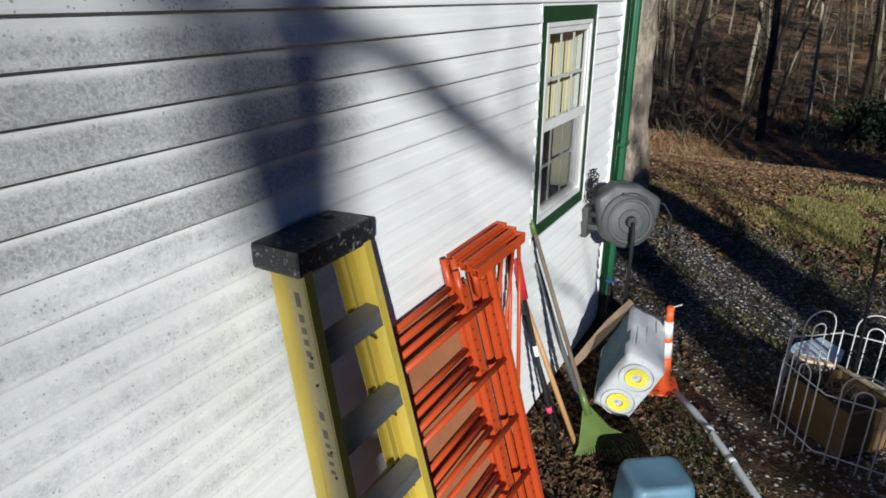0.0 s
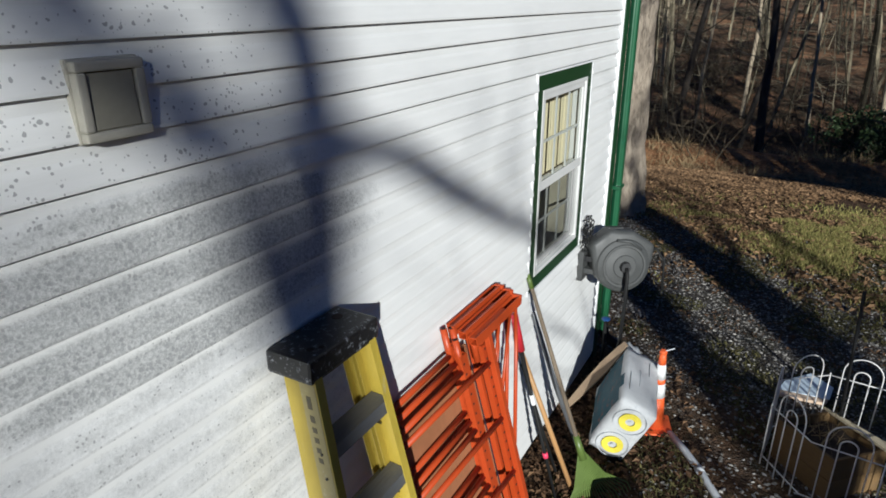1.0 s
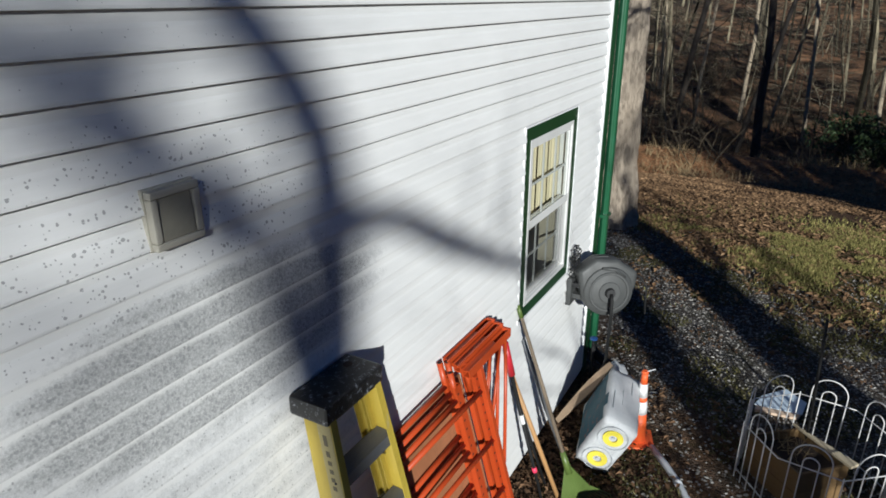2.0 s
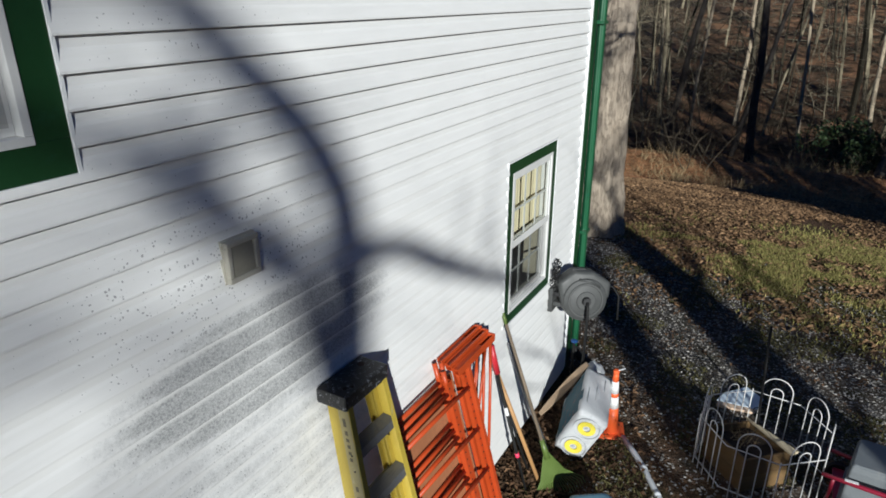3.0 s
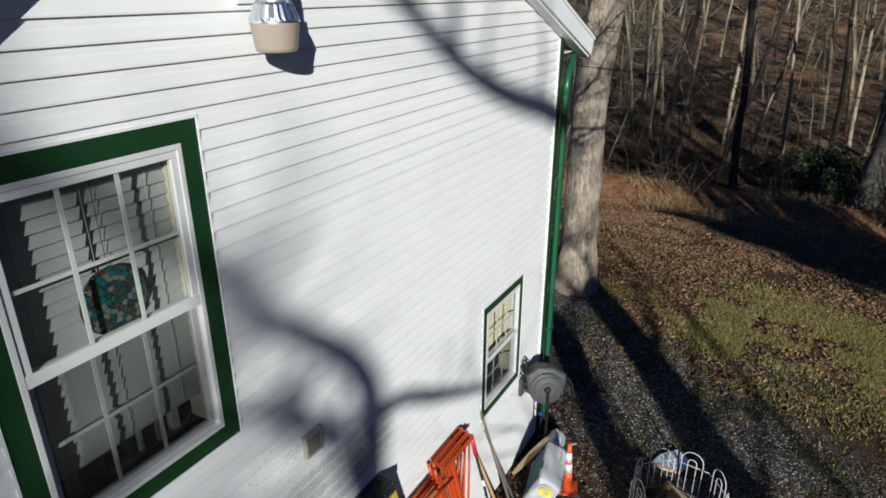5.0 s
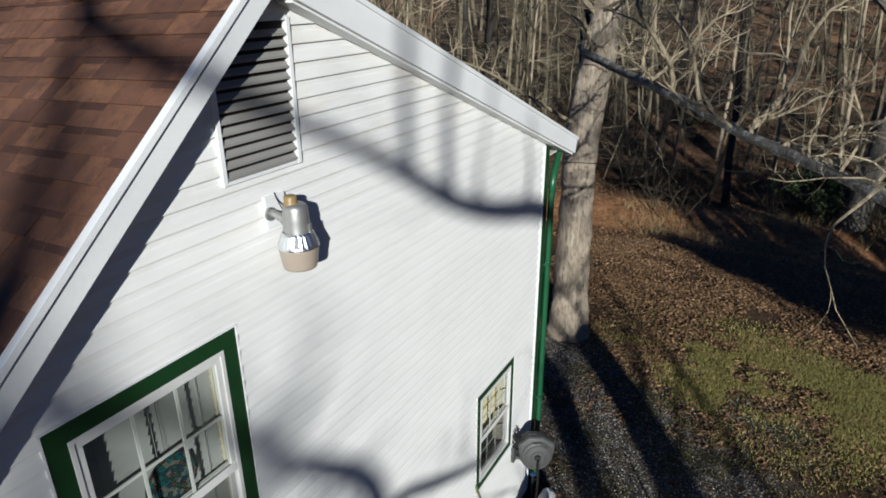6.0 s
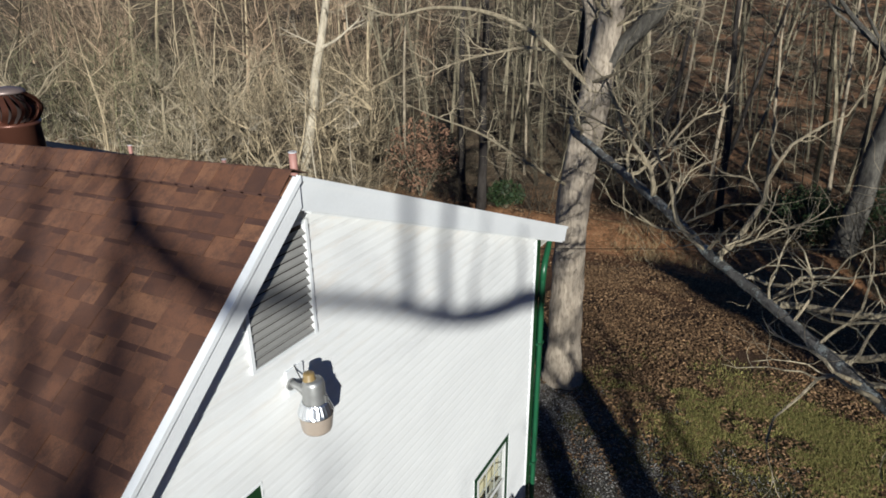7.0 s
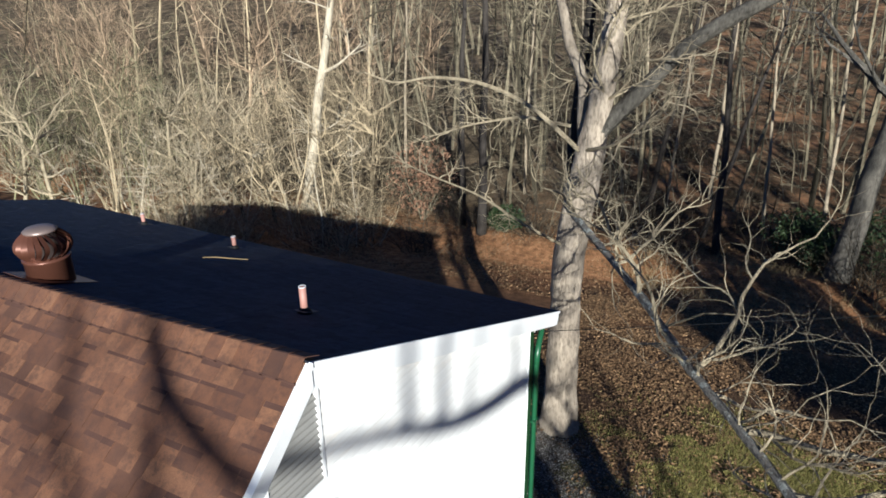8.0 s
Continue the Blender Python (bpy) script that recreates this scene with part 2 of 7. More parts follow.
    tan_col = ramp_of(n, l, noise_of(n, l, v, 0.5, 8, 0.75), [(0.42, (0.035, 0.027, 0.016)), (0.62, (0.20, 0.15, 0.09))])
    col = mix_of(n, l, wood, col, mix_of(n, l, north, floor_col, tan_col))
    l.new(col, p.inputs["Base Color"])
    p.inputs["Roughness"].default_value = 0.95
    p.inputs["Specular IOR Level"].default_value = 0.15
    h = math_of(n, l, "ADD", n2, math_of(n, l, "MULTIPLY", vor.outputs["Distance"], -0.8))
    bump_of(n, l, p, h, 0.8, 0.03)
    return m


def shingle_material(name, tones, fleck, bloom, spec=0.5):
    m, n, l, p = nodes_of(name)
    v = coords(n, "world")
    fine = noise_of(n, l, v, 160, 3, 0.7)
    broad = noise_of(n, l, v, 1.2, 4, 0.6)
    oi = n.new("ShaderNodeObjectInfo").outputs["Random"]
    isl = n.new("ShaderNodeNewGeometry").outputs["Random Per Island"]
    r = math_of(n, l, "FRACT", math_of(n, l, "ADD", oi, isl))
    col = ramp_of(n, l, r, tones)
    col = mix_of(n, l, ramp_of(n, l, fine, [(0.35, (0, 0, 0)), (0.7, (0.55, 0.55, 0.55))]), col, fleck)
    col = mix_of(n, l, ramp_of(n, l, noise_of(n, l, v, 11, 8, 0.75), [(0.44, (0, 0, 0)), (0.62, (0.75, 0.75, 0.75))]), col, fleck)
    col = mix_of(n, l, ramp_of(n, l, broad, [(0.4, (0, 0, 0)), (0.7, (0.3, 0.3, 0.3))]), col, bloom)
    l.new(col, p.inputs["Base Color"])
    p.inputs["Roughness"].default_value = 0.8
    p.inputs["Specular IOR Level"].default_value = spec
    bump_of(n, l, p, fine, 0.5, 0.004)
    return m


def glass_material():
    m, n, l, p = nodes_of("window_glass")
    n.remove(p)
    out = n["Material Output"]
    tr, gl, mx, fr = n.new("ShaderNodeBsdfTransparent"), n.new("ShaderNodeBsdfGlossy"), n.new("ShaderNodeMixShader"), n.new("ShaderNodeFresnel")
    tr.inputs[0].default_value, gl.inputs["Roughness"].default_value = (0.72, 0.76, 0.75, 1), 0.02
    fr.inputs[0].default_value = 1.5
    l.new(fr.outputs[0], mx.inputs[0])
    l.new(tr.outputs[0], mx.inputs[1])
    l.new(gl.outputs[0], mx.inputs[2])
    l.new(mx.outputs[0], out.inputs[0])
    return m


VINYL = siding_material()
WHITE = surface("white_trim_paint", (0.76, 0.77, 0.77), 0.45, grain=40, stain=2.5, vary=0.05, bump=0.05, kind="world", dirt=(0.55, 0.53, 0.48), dirt_at=0.66)
SOFFIT = surface("soffit_vinyl", (0.70, 0.68, 0.62), 0.5, grain=40, stain=2.0, vary=0.08, bump=0.05, kind="world", dirt=(0.45, 0.38, 0.28), dirt_at=0.58)
SASH = surface("white_sash", (0.63, 0.63, 0.61), 0.4, vary=0.05, bump=0.03, kind="world", dirt=(0.4, 0.38, 0.33), dirt_at=0.66)
GREEN = surface("dark_green_paint", (0.012, 0.043, 0.013), 0.38, grain=50, stain=3, vary=0.18, bump=0.08, kind="world", dirt=(0.018, 0.06, 0.03), dirt_at=0.6)
SPOUT = surface("green_aluminium", (0.018, 0.082, 0.034), 0.35, grain=50, stain=4, vary=0.15, bump=0.04, kind="world", dirt=(0.02, 0.11, 0.06), dirt_at=0.6)
SHINGLE = shingle_material("brown_asphalt_shingle", [(0.0, (0.075, 0.034, 0.019)), (0.25, (0.125, 0.054, 0.026)), (0.6, (0.165, 0.074, 0.035)), (0.88, (0.215, 0.103, 0.05)), (0.96, (0.24, 0.117, 0.056)), (1.0, (0.085, 0.038, 0.02))], (0.05, 0.025, 0.018), (0.19, 0.095, 0.055))
# eastern slope's shade and blue sky sheen are put into this colour
EASTSHADE = shingle_material("shaded_asphalt_shingle", [(0.0, (0.034, 0.043, 0.066)), (0.6, (0.05, 0.061, 0.088)), (1.0, (0.064, 0.076, 0.105))], (0.016, 0.02, 0.03), (0.036, 0.044, 0.064), 0.12)
SHADEBAND = surface("dark_granule_and_gap_band", (0.075, 0.040, 0.030), 0.93, grain=160, stain=5, vary=0.4, bump=0.4, kind="world", spec=0.25)
GLASS = glass_material()


def screen_material():
    m, n, l, p = nodes_of("insect_screen")
    tr, mx = n.new("ShaderNodeBsdfTransparent"), n.new("ShaderNodeMixShader")
    p.inputs["Base Color"].default_value = (0.025, 0.025, 0.025, 1)
    p.inputs["Roughness"].default_value = 0.7
    mx.inputs[0].default_value = 0.34
    l.new(tr.outputs[0], mx.inputs[1])
    l.new(p.outputs[0], mx.inputs[2])
    l.new(mx.outputs[0], n["Material Output"].inputs[0])
    return m


SCREEN = screen_material()
BLIND = surface("blind_slat_white", (0.35, 0.355, 0.34), 0.5, vary=0.06, bump=0.03)
# the rooms' dimness is put into this dark wall, floor and shelf colour
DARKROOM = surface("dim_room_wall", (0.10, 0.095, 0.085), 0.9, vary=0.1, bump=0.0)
CREAM = surface("cream_curtain", (0.62, 0.55, 0.36), 0.85, grain=90, vary=0.1, bump=0.1)
JAMB = surface("cream_jamb_paint", (0.52, 0.48, 0.36), 0.5, vary=0.08, bump=0.03)
FOUND = surface("grey_block", (0.24, 0.23, 0.21), 0.9, vary=0.2, bump=0.4)
YELLOW = surface("yellow_fibreglass", (0.45, 0.345, 0.04), 0.4, grain=70, stain=6, vary=0.12, bump=0.06, dirt=(0.46, 0.42, 0.24), dirt_at=0.6, stretch=(1, 1, 0.3))
LABEL = surface("pale_label", (0.40, 0.34, 0.14), 0.5, grain=60, vary=0.12, bump=0.03, dirt=(0.6, 0.58, 0.48), dirt_at=0.58)
BLACK = surface("black_plastic", (0.016, 0.016, 0.017), 0.45, grain=60, stain=14, vary=0.3, bump=0.1, dirt=(0.32, 0.33, 0.34), dirt_at=0.61)
INK = surface("black_ink", (0.03, 0.03, 0.028), 0.6, vary=0.1, bump=0.0)
STEPM = surface("grey_aluminium_step", (0.16, 0.165, 0.175), 0.5, metal=0.35, grain=70, vary=0.2, bump=0.2, stretch=(0.2, 2, 2), dirt=(0.10, 0.10, 0.105), dirt_at=0.58)
ORANGE = surface("orange_powder_coat", (0.40, 0.054, 0.006), 0.45, grain=50, stain=5, vary=0.12, bump=0.05, dirt=(0.42, 0.05, 0.012), dirt_at=0.6)
# near-black discs and sheets of this stand in for shade inside openings
HOLE = surface("dark_hole", (0.02, 0.012, 0.01), 0.9, vary=0.1, bump=0.0)
PLY = surface("brown_plywood", (0.30, 0.125, 0.05), 0.75, grain=26, stain=4, vary=0.22, bump=0.1, stretch=(1, 1, 0.25))
STEEL = surface("galvanised_steel", (0.36, 0.36, 0.35), 0.45, metal=0.7, grain=40, stain=8, vary=0.12, bump=0.05)
LENS = surface("ribbed_lamp_lens", (0.34, 0.285, 0.23), 0.35, grain=30, vary=0.08, bump=0.04)
AMBER = surface("amber_cap", (0.24, 0.17, 0.065), 0.4, vary=0.15, bump=0.05)
REEL = surface("grey_reel_plastic", (0.052, 0.054, 0.053), 0.55, grain=50, stain=6, vary=0.12, bump=0.08, dirt=(0.085, 0.085, 0.08), dirt_at=0.58)
HOSE = surface("black_rubber", (0.012, 0.012, 0.012), 0.6, vary=0.2, bump=0.05, spec=0.2)
RED = surface("red_grip", (0.42, 0.02, 0.03), 0.45, vary=0.12, bump=0.05)
PINK = surface("pink_band", (0.75, 0.05, 0.12), 0.5, vary=0.1, bump=0.0)
SHAFTW = surface("weathered_shaft", (0.16, 0.125, 0.085), 0.8, vary=0.25, bump=0.2, stretch=(3, 3, 0.3))
SHAFTY = surface("ash_wood_handle", (0.42, 0.24, 0.09), 0.6, vary=0.2, bump=0.1, stretch=(3, 3, 0.3))
LIME = surface("green_rake_plastic", (0.10, 0.145, 0.03), 0.45, vary=0.15, bump=0.05)
FOAM = surface("white_target_cover", (0.50, 0.51, 0.515), 0.75, grain=18, stain=7, vary=0.10, bump=0.35, dirt=(0.36, 0.38, 0.41), dirt_at=0.58)
RINGY = surface("yellow_print", (0.72, 0.62, 0.04), 0.7, vary=0.1, bump=0.05)
RINGG = surface("grey_print", (0.48, 0.50, 0.52), 0.7, vary=0.1, bump=0.05)
PICT = surface("dark_teal_print", (0.022, 0.075, 0.105), 0.7, grain=25, stain=5, vary=0.4, bump=0.1, dirt=(0.20, 0.075, 0.05), dirt_at=0.56)
CAPBLACK = surface("flecked_black_plastic", (0.014, 0.014, 0.015), 0.42, grain=60, stain=22, vary=0.3, bump=0.1, dirt=(0.42, 0.44, 0.47), dirt_at=0.565)
CONE = surface("orange_cone_plastic", (0.80, 0.13, 0.02), 0.5, vary=0.12, bump=0.05, dirt=(0.6, 0.12, 0.04), dirt_at=0.64)
REFL = surface("white_reflective_band", (0.75, 0.75, 0.74), 0.4, vary=0.06, bump=0.03)
WIRE = surface("white_coated_wire", (0.60, 0.59, 0.57), 0.45, vary=0.1, bump=0.05, dirt=(0.4, 0.33, 0.25), dirt_at=0.64)
PLANK = surface("treated_planter_wood", (0.13, 0.08, 0.028), 0.75, grain=24, stain=5, vary=0.28, bump=0.25, stretch=(0.3, 1, 2), dirt=(0.09, 0.06, 0.03), dirt_at=0.6, rnd=0.15)
SOIL = surface("dark_soil", (0.03, 0.02, 0.013), 0.95, vary=0.4, bump=0.8)
PVC = surface("white_pvc", (0.60, 0.62, 0.64), 0.4, vary=0.08, bump=0.03, dirt=(0.35, 0.33, 0.28), dirt_at=0.6)
TUBBLUE = surface("blue_grey_plastic", (0.11, 0.20, 0.27), 0.5, vary=0.1, bump=0.05)
TUBGREY = surface("grey_plastic_bin", (0.145, 0.158, 0.166), 0.5, vary=0.12, bump=0.06, dirt=(0.2, 0.2, 0.19), dirt_at=0.6)
REDMETAL = surface("red_enamel", (0.20, 0.010, 0.028), 0.35, vary=0.15, bump=0.04)
SHEET = surface("pale_blue_sheet", (0.50, 0.58, 0.66), 0.5, vary=0.06, bump=0.05)
CARD = surface("weathered_board", (0.26, 0.19, 0.12), 0.85, vary=0.25, bump=0.2)
BROWNMETAL = surface("brown_painted_metal", (0.13, 0.055, 0.035), 0.36, metal=0.4, vary=0.18, bump=0.05, dirt=(0.3, 0.24, 0.2), dirt_at=0.68)
PIPEM = surface("pinkish_vent_pipe", (0.36, 0.19, 0.155), 0.55, vary=0.12, bump=0.05)
LEAD = surface("dull_lead", (0.10, 0.10, 0.11), 0.6, metal=0.4)
BARK = bark_material("pale_oak_bark", (0.18, 0.149, 0.112), (0.38, 0.322, 0.248), 7)
# bark tone that holds the shade on the oak's rising limb and forked trunk
SHADELIMB = bark_material("shaded_limb_bark", (0.04, 0.036, 0.03), (0.15, 0.138, 0.115), 14)
LIMB = bark_material("lichen_limb_bark", (0.055, 0.05, 0.044), (0.23, 0.215, 0.19), 22, (0.44, 0.46, 0.42))
TWIG = bark_material("pale_twig_bark", (0.22, 0.182, 0.118), (0.43, 0.365, 0.245), 12)
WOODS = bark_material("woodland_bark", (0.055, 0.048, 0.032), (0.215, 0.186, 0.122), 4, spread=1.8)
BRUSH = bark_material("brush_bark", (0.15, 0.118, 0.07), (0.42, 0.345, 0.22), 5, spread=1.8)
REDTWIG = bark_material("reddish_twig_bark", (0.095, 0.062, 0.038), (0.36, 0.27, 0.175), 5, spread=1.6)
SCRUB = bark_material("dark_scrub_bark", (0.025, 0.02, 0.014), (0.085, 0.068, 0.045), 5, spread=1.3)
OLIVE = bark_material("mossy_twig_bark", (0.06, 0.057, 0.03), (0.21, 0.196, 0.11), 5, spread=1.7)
# near-black bark; carries the shade on the oak's rear limb and bank trees
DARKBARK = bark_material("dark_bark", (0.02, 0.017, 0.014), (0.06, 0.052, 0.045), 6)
SLIM = bark_material("slender_trunk_bark", (0.17, 0.14, 0.10), (0.38, 0.32, 0.225), 8)
SYCAMORE = bark_material("pale_sycamore_bark", (0.28, 0.242, 0.17), (0.50, 0.44, 0.33), 3)
GROUND = ground_material()
LEAVES = island_material("fallen_leaves", [(0.0, (0.026, 0.017, 0.009)), (0.4, (0.09, 0.052, 0.025)), (0.75, (0.22, 0.13, 0.06)), (1.0, (0.48, 0.31, 0.16))])
BLADES = island_material("winter_grass", [(0.0, (0.042, 0.048, 0.013)), (0.5, (0.18, 0.184, 0.042)), (1.0, (0.44, 0.37, 0.135))])
MOSS = island_material("dull_moss_grass", [(0.0, (0.022, 0.026, 0.008)), (0.5, (0.07, 0.07, 0.022)), (1.0, (0.17, 0.145, 0.06))])
STONES = island_material("gravel_stone", [(0.0, (0.07, 0.064, 0.056)), (0.6, (0.18, 0.17, 0.152)), (1.0, (0.46, 0.44, 0.40))], 0.8, 0.3)
EVERG = island_material("evergreen_leaf", [(0.0, (0.010, 0.022, 0.007)), (0.6, (0.025, 0.045, 0.014)), (1.0, (0.055, 0.085, 0.025))], 0.6, 0.4)
DARKLEAF = island_material("dark_leaves", [(0.0, (0.02, 0.013, 0.008)), (0.5, (0.06, 0.034, 0.018)), (0.85, (0.13, 0.075, 0.037)), (1.0, (0.26, 0.16, 0.085))])
STRAW = island_material("dry_straw", [(0.0, (0.14, 0.10, 0.05)), (0.5, (0.25, 0.185, 0.09)), (1.0, (0.40, 0.30, 0.16))])
RUSTLEAF = island_material("rust_leaf", [(0.0, (0.12, 0.065, 0.04)), (0.5, (0.25, 0.14, 0.085)), (1.0, (0.38, 0.23, 0.14))])
STAINED = [surface("stained_glass_" + k, c, 0.2, vary=0.25, bump=0.1) for k, c in
           (("teal", (0.02, 0.09, 0.095)), ("blue", (0.018, 0.035, 0.06)), ("brown", (0.07, 0.036, 0.026)), ("green", (0.02, 0.05, 0.036)), ("pale", (0.12, 0.13, 0.115)))]

# ---------------------------------------------------------------- mesh helpers


class Geo:
    """Vertices and faces gathered for one mesh."""

    def __init__(self):
        self.v, self.f, self.count = [], [], 0

    def add(self, v, f):
        self.f.extend(tuple(i + self.count for i in q) for q in f)
        self.v.extend(tuple(p) for p in v)
        self.count += len(v)
        return self

    def box(self, x0, x1, y0, y1, z0, z1, m=None):
        v = [Vector((x, y, z)) for z in (z0, z1) for x, y in ((x0, y0), (x1, y0), (x1, y1), (x0, y1))]
        if m is not None:
            v = [m @ p for p in v]
        return self.add(v, [(3, 2, 1, 0), (4, 5, 6, 7), (0, 1, 5, 4), (1, 2, 6, 5), (2, 3, 7, 6), (3, 0, 4, 7)])

    def prism(self, outline, a, b, axis="y"):
        """An outline of pairs, pushed from a to b along an axis."""
        k = len(outline)
        put = {"y": lambda p, d: (p[0], d, p[1]), "x": lambda p, d: (d, p[0], p[1]), "z": lambda p, d: (p[0], p[1], d)}[axis]
        v = [put(p, a) for p in outline] + [put(p, b) for p in outline]
        f = [tuple(range(k)), tuple(range(2 * k - 1, k - 1, -1))]
        f += [(i, i + k, (i + 1) % k + k, (i + 1) % k) for i in range(k)]
        return self.add(v, f)

    def tube(self, pts, radii, sides=8, caps=True):
        pts = [Vector(p) for p in pts]
        if isinstance(radii, (int, float)):
            radii = [radii] * len(pts)
        v, f, ref = [], [], None
        for i, p in enumerate(pts):
            d = (pts[min(i + 1, len(pts) - 1)] - pts[max(i - 1, 0)])
            d = d.normalized() if d.length > 1e-9 else Vector((0, 0, 1))
            if ref is None:
                ref = d.orthogonal().normalized()
            ref = (ref - d * ref.dot(d))
            ref = ref.normalized() if ref.length > 1e-6 else d.orthogonal().normalized()
            w = d.cross(ref)
            for k in range(sides):
                a = 2 * math.pi * k / sides
                v.append(p + radii[i] * (math.cos(a) * ref + math.sin(a) * w))
        for i in range(len(pts) - 1):
            for k in range(sides):
                a, b = i * sides + k, i * sides + (k + 1) % sides
                f.append((a, b, b + sides, a + sides))
        if caps:
            f.append(tuple(range(sides - 1, -1, -1)))
            f.append(tuple(range(len(v) - sides, len(v))))
        return self.add(v, f)

    def lathe(self, profile, centre=(0, 0, 0), sides=24, m=None):
        """(radius, height) pairs turned round z."""
        v, f = [], []
        for r, h in profile:
            for k in range(sides):
                a = 2 * math.pi * k / sides
                q = Vector((r * math.cos(a), r * math.sin(a), h))
                v.append((m @ q if m is not None else q) + Vector(centre))
        for i in range(len(profile) - 1):
            for k in range(sides):
                a, b = i * sides + k, i * sides + (k + 1) % sides
                f.append((a, b, b + sides, a + sides))
        f.append(tuple(range(sides - 1, -1, -1)))
        f.append(tuple(range(len(v) - sides, len(v))))
        return self.add(v, f)

    def mesh(self, name, mat, smooth=False):
        me = bpy.data.meshes.new(name)
        me.from_pydata(self.v, [], self.f)
        me.materials.append(mat)
        if smooth:
            me.polygons.foreach_set("use_smooth", [True] * len(me.polygons))
        me.update()
        return me


def part(name, geo, mat, parent=None, label="", smooth=False, bevel=0.0, kind=""):
    """One mesh object out of a Geo, under a thing or a part."""
    me = geo.mesh(name, mat, smooth)
    bm = bmesh.new()
    bm.from_mesh(me)
    bmesh.ops.recalc_face_normals(bm, faces=bm.faces)
    if bevel:
        es = [e for e in bm.edges if len(e.link_faces) == 2 and e.calc_face_angle(0) > 0.6]
        bmesh.ops.bevel(bm, geom=es, offset=bevel, segments=2, affect="EDGES", profile=0.6, clamp_overlap=True)
    bm.to_mesh(me)
    bm.free()
    ob = new(name, me)
    if parent is not None:
        ob.parent = parent
        ob.matrix_parent_inverse = parent.matrix_basis.inverted()
    return tagged(ob, label=label, kind=kind)


def raw(name, geo, mat, parent=None, label="", kind="", smooth=False):
    """The same for large meshes, with no clean-up."""
    ob = new(name, geo.mesh(name, mat, smooth))
    if parent is not None:
        ob.parent = parent
        ob.matrix_parent_inverse = parent.matrix_basis.inverted()
    return tagged(ob, label=label, kind=kind)


def thing(name, label, category, at=(0, 0, 0), group="", kind=""):
    e = new(name)
    e.location = at
    e.empty_display_size = 0.1
    bpy.context.view_layer.update()
    return tagged(e, label, category, group, kind)

# ---------------------------------------------------------------- the ground


def ground_height(x, y):
    """The yard lies level by the house, falls away eastwards to a ditch below a low bank, and climbs again into the woods."""
    u = x + 0.12 * max(0.0, y - 2) + 0.5 * noise.noise((x * 0.11, y * 0.11, 0))
    z = float(np.interp(u, (-400, -25, -2, 1, 5, 9, 15, 20.5, 23.2, 25.5, 30, 36, 60, 110, 220, 420),
                        (6, 1.0, 0.02, 0.0, -0.10, -0.60, -1.75, -3.05, -2.55, -3.4, -4.1, -3.6, -1.0, 6, 26, 60)))
    far = min(1.0, max(0.0, (u - 2) / 20))
    # unseen rises added south and west to block low sky light
    z += 0.22 * max(0.0, -y - 34.0) if -y < 150 else 25.5
    z += 0.16 * min(100.0, max(0.0, -x - 45.0))
    z += far * 0.5 * noise.noise((x * 0.07, y * 0.07, 3)) + (0.02 + 0.03 * far) * noise.noise((x * 0.9, y * 0.9, 7))
    return z


def build_ground():
    xs = np.concatenate([np.linspace(-400, -30, 12), np.linspace(-25, -5, 21), np.arange(-4.5, 14, 0.3), np.arange(14, 50, 0.8), np.linspace(52, 420, 40)])
    ys = np.concatenate([np.linspace(-400, -40, 12), np.linspace(-35, -9, 22), np.arange(-8, 6, 0.3), np.arange(6, 46, 1.0), np.linspace(48, 420, 30)])
    g = Geo()
    g.v = [(float(x), float(y), ground_height(x, y)) for y in ys for x in xs]
    w = len(xs)
    g.f = [(j * w + i, j * w + i + 1, (j + 1) * w + i + 1, (j + 1) * w + i) for j in range(len(ys) - 1) for i in range(w - 1)]
    return tagged(raw("ground", g, GROUND, smooth=True), "leaf-strewn yard with gravel drive and winter grass", "ground", kind="structure")


build_ground()

# ---------------------------------------------------------------- the house
WEST, EAST, NORTH = -8.0, 0.1, 11.4
RIDGE_X, RIDGE_Z, SAG = -4.36, 7.10, 0.05
EAVE_X, EAVE_Z = 0.72, 5.154
FASCIA_X = 0.64
LEFT_SLOPE = 0.893
LEFT_X = -8.5
LEFT_Z = RIDGE_Z - LEFT_SLOPE * (RIDGE_X - LEFT_X)
RAKE = -0.15
WINDOWS = {"upper": (-5.90, -4.80, 3.36, 5.12), "lower": (-1.676, -0.667, 1.358, 2.70)}
VENT = (-4.745, -4.15, 5.92, 6.74)


def wall_top(x):
    """Height at which the gable wall meets the soffit."""
    return min(5.214 - 0.385 * x, 6.50 + 0.888 * (x + 4.80))


def wall_bounds(z):
    """The wall's left and right ends at a height."""
    return max(WEST, -4.80 + (z - 6.50) / 0.888), min(0.0, (5.214 - z) / 0.385)


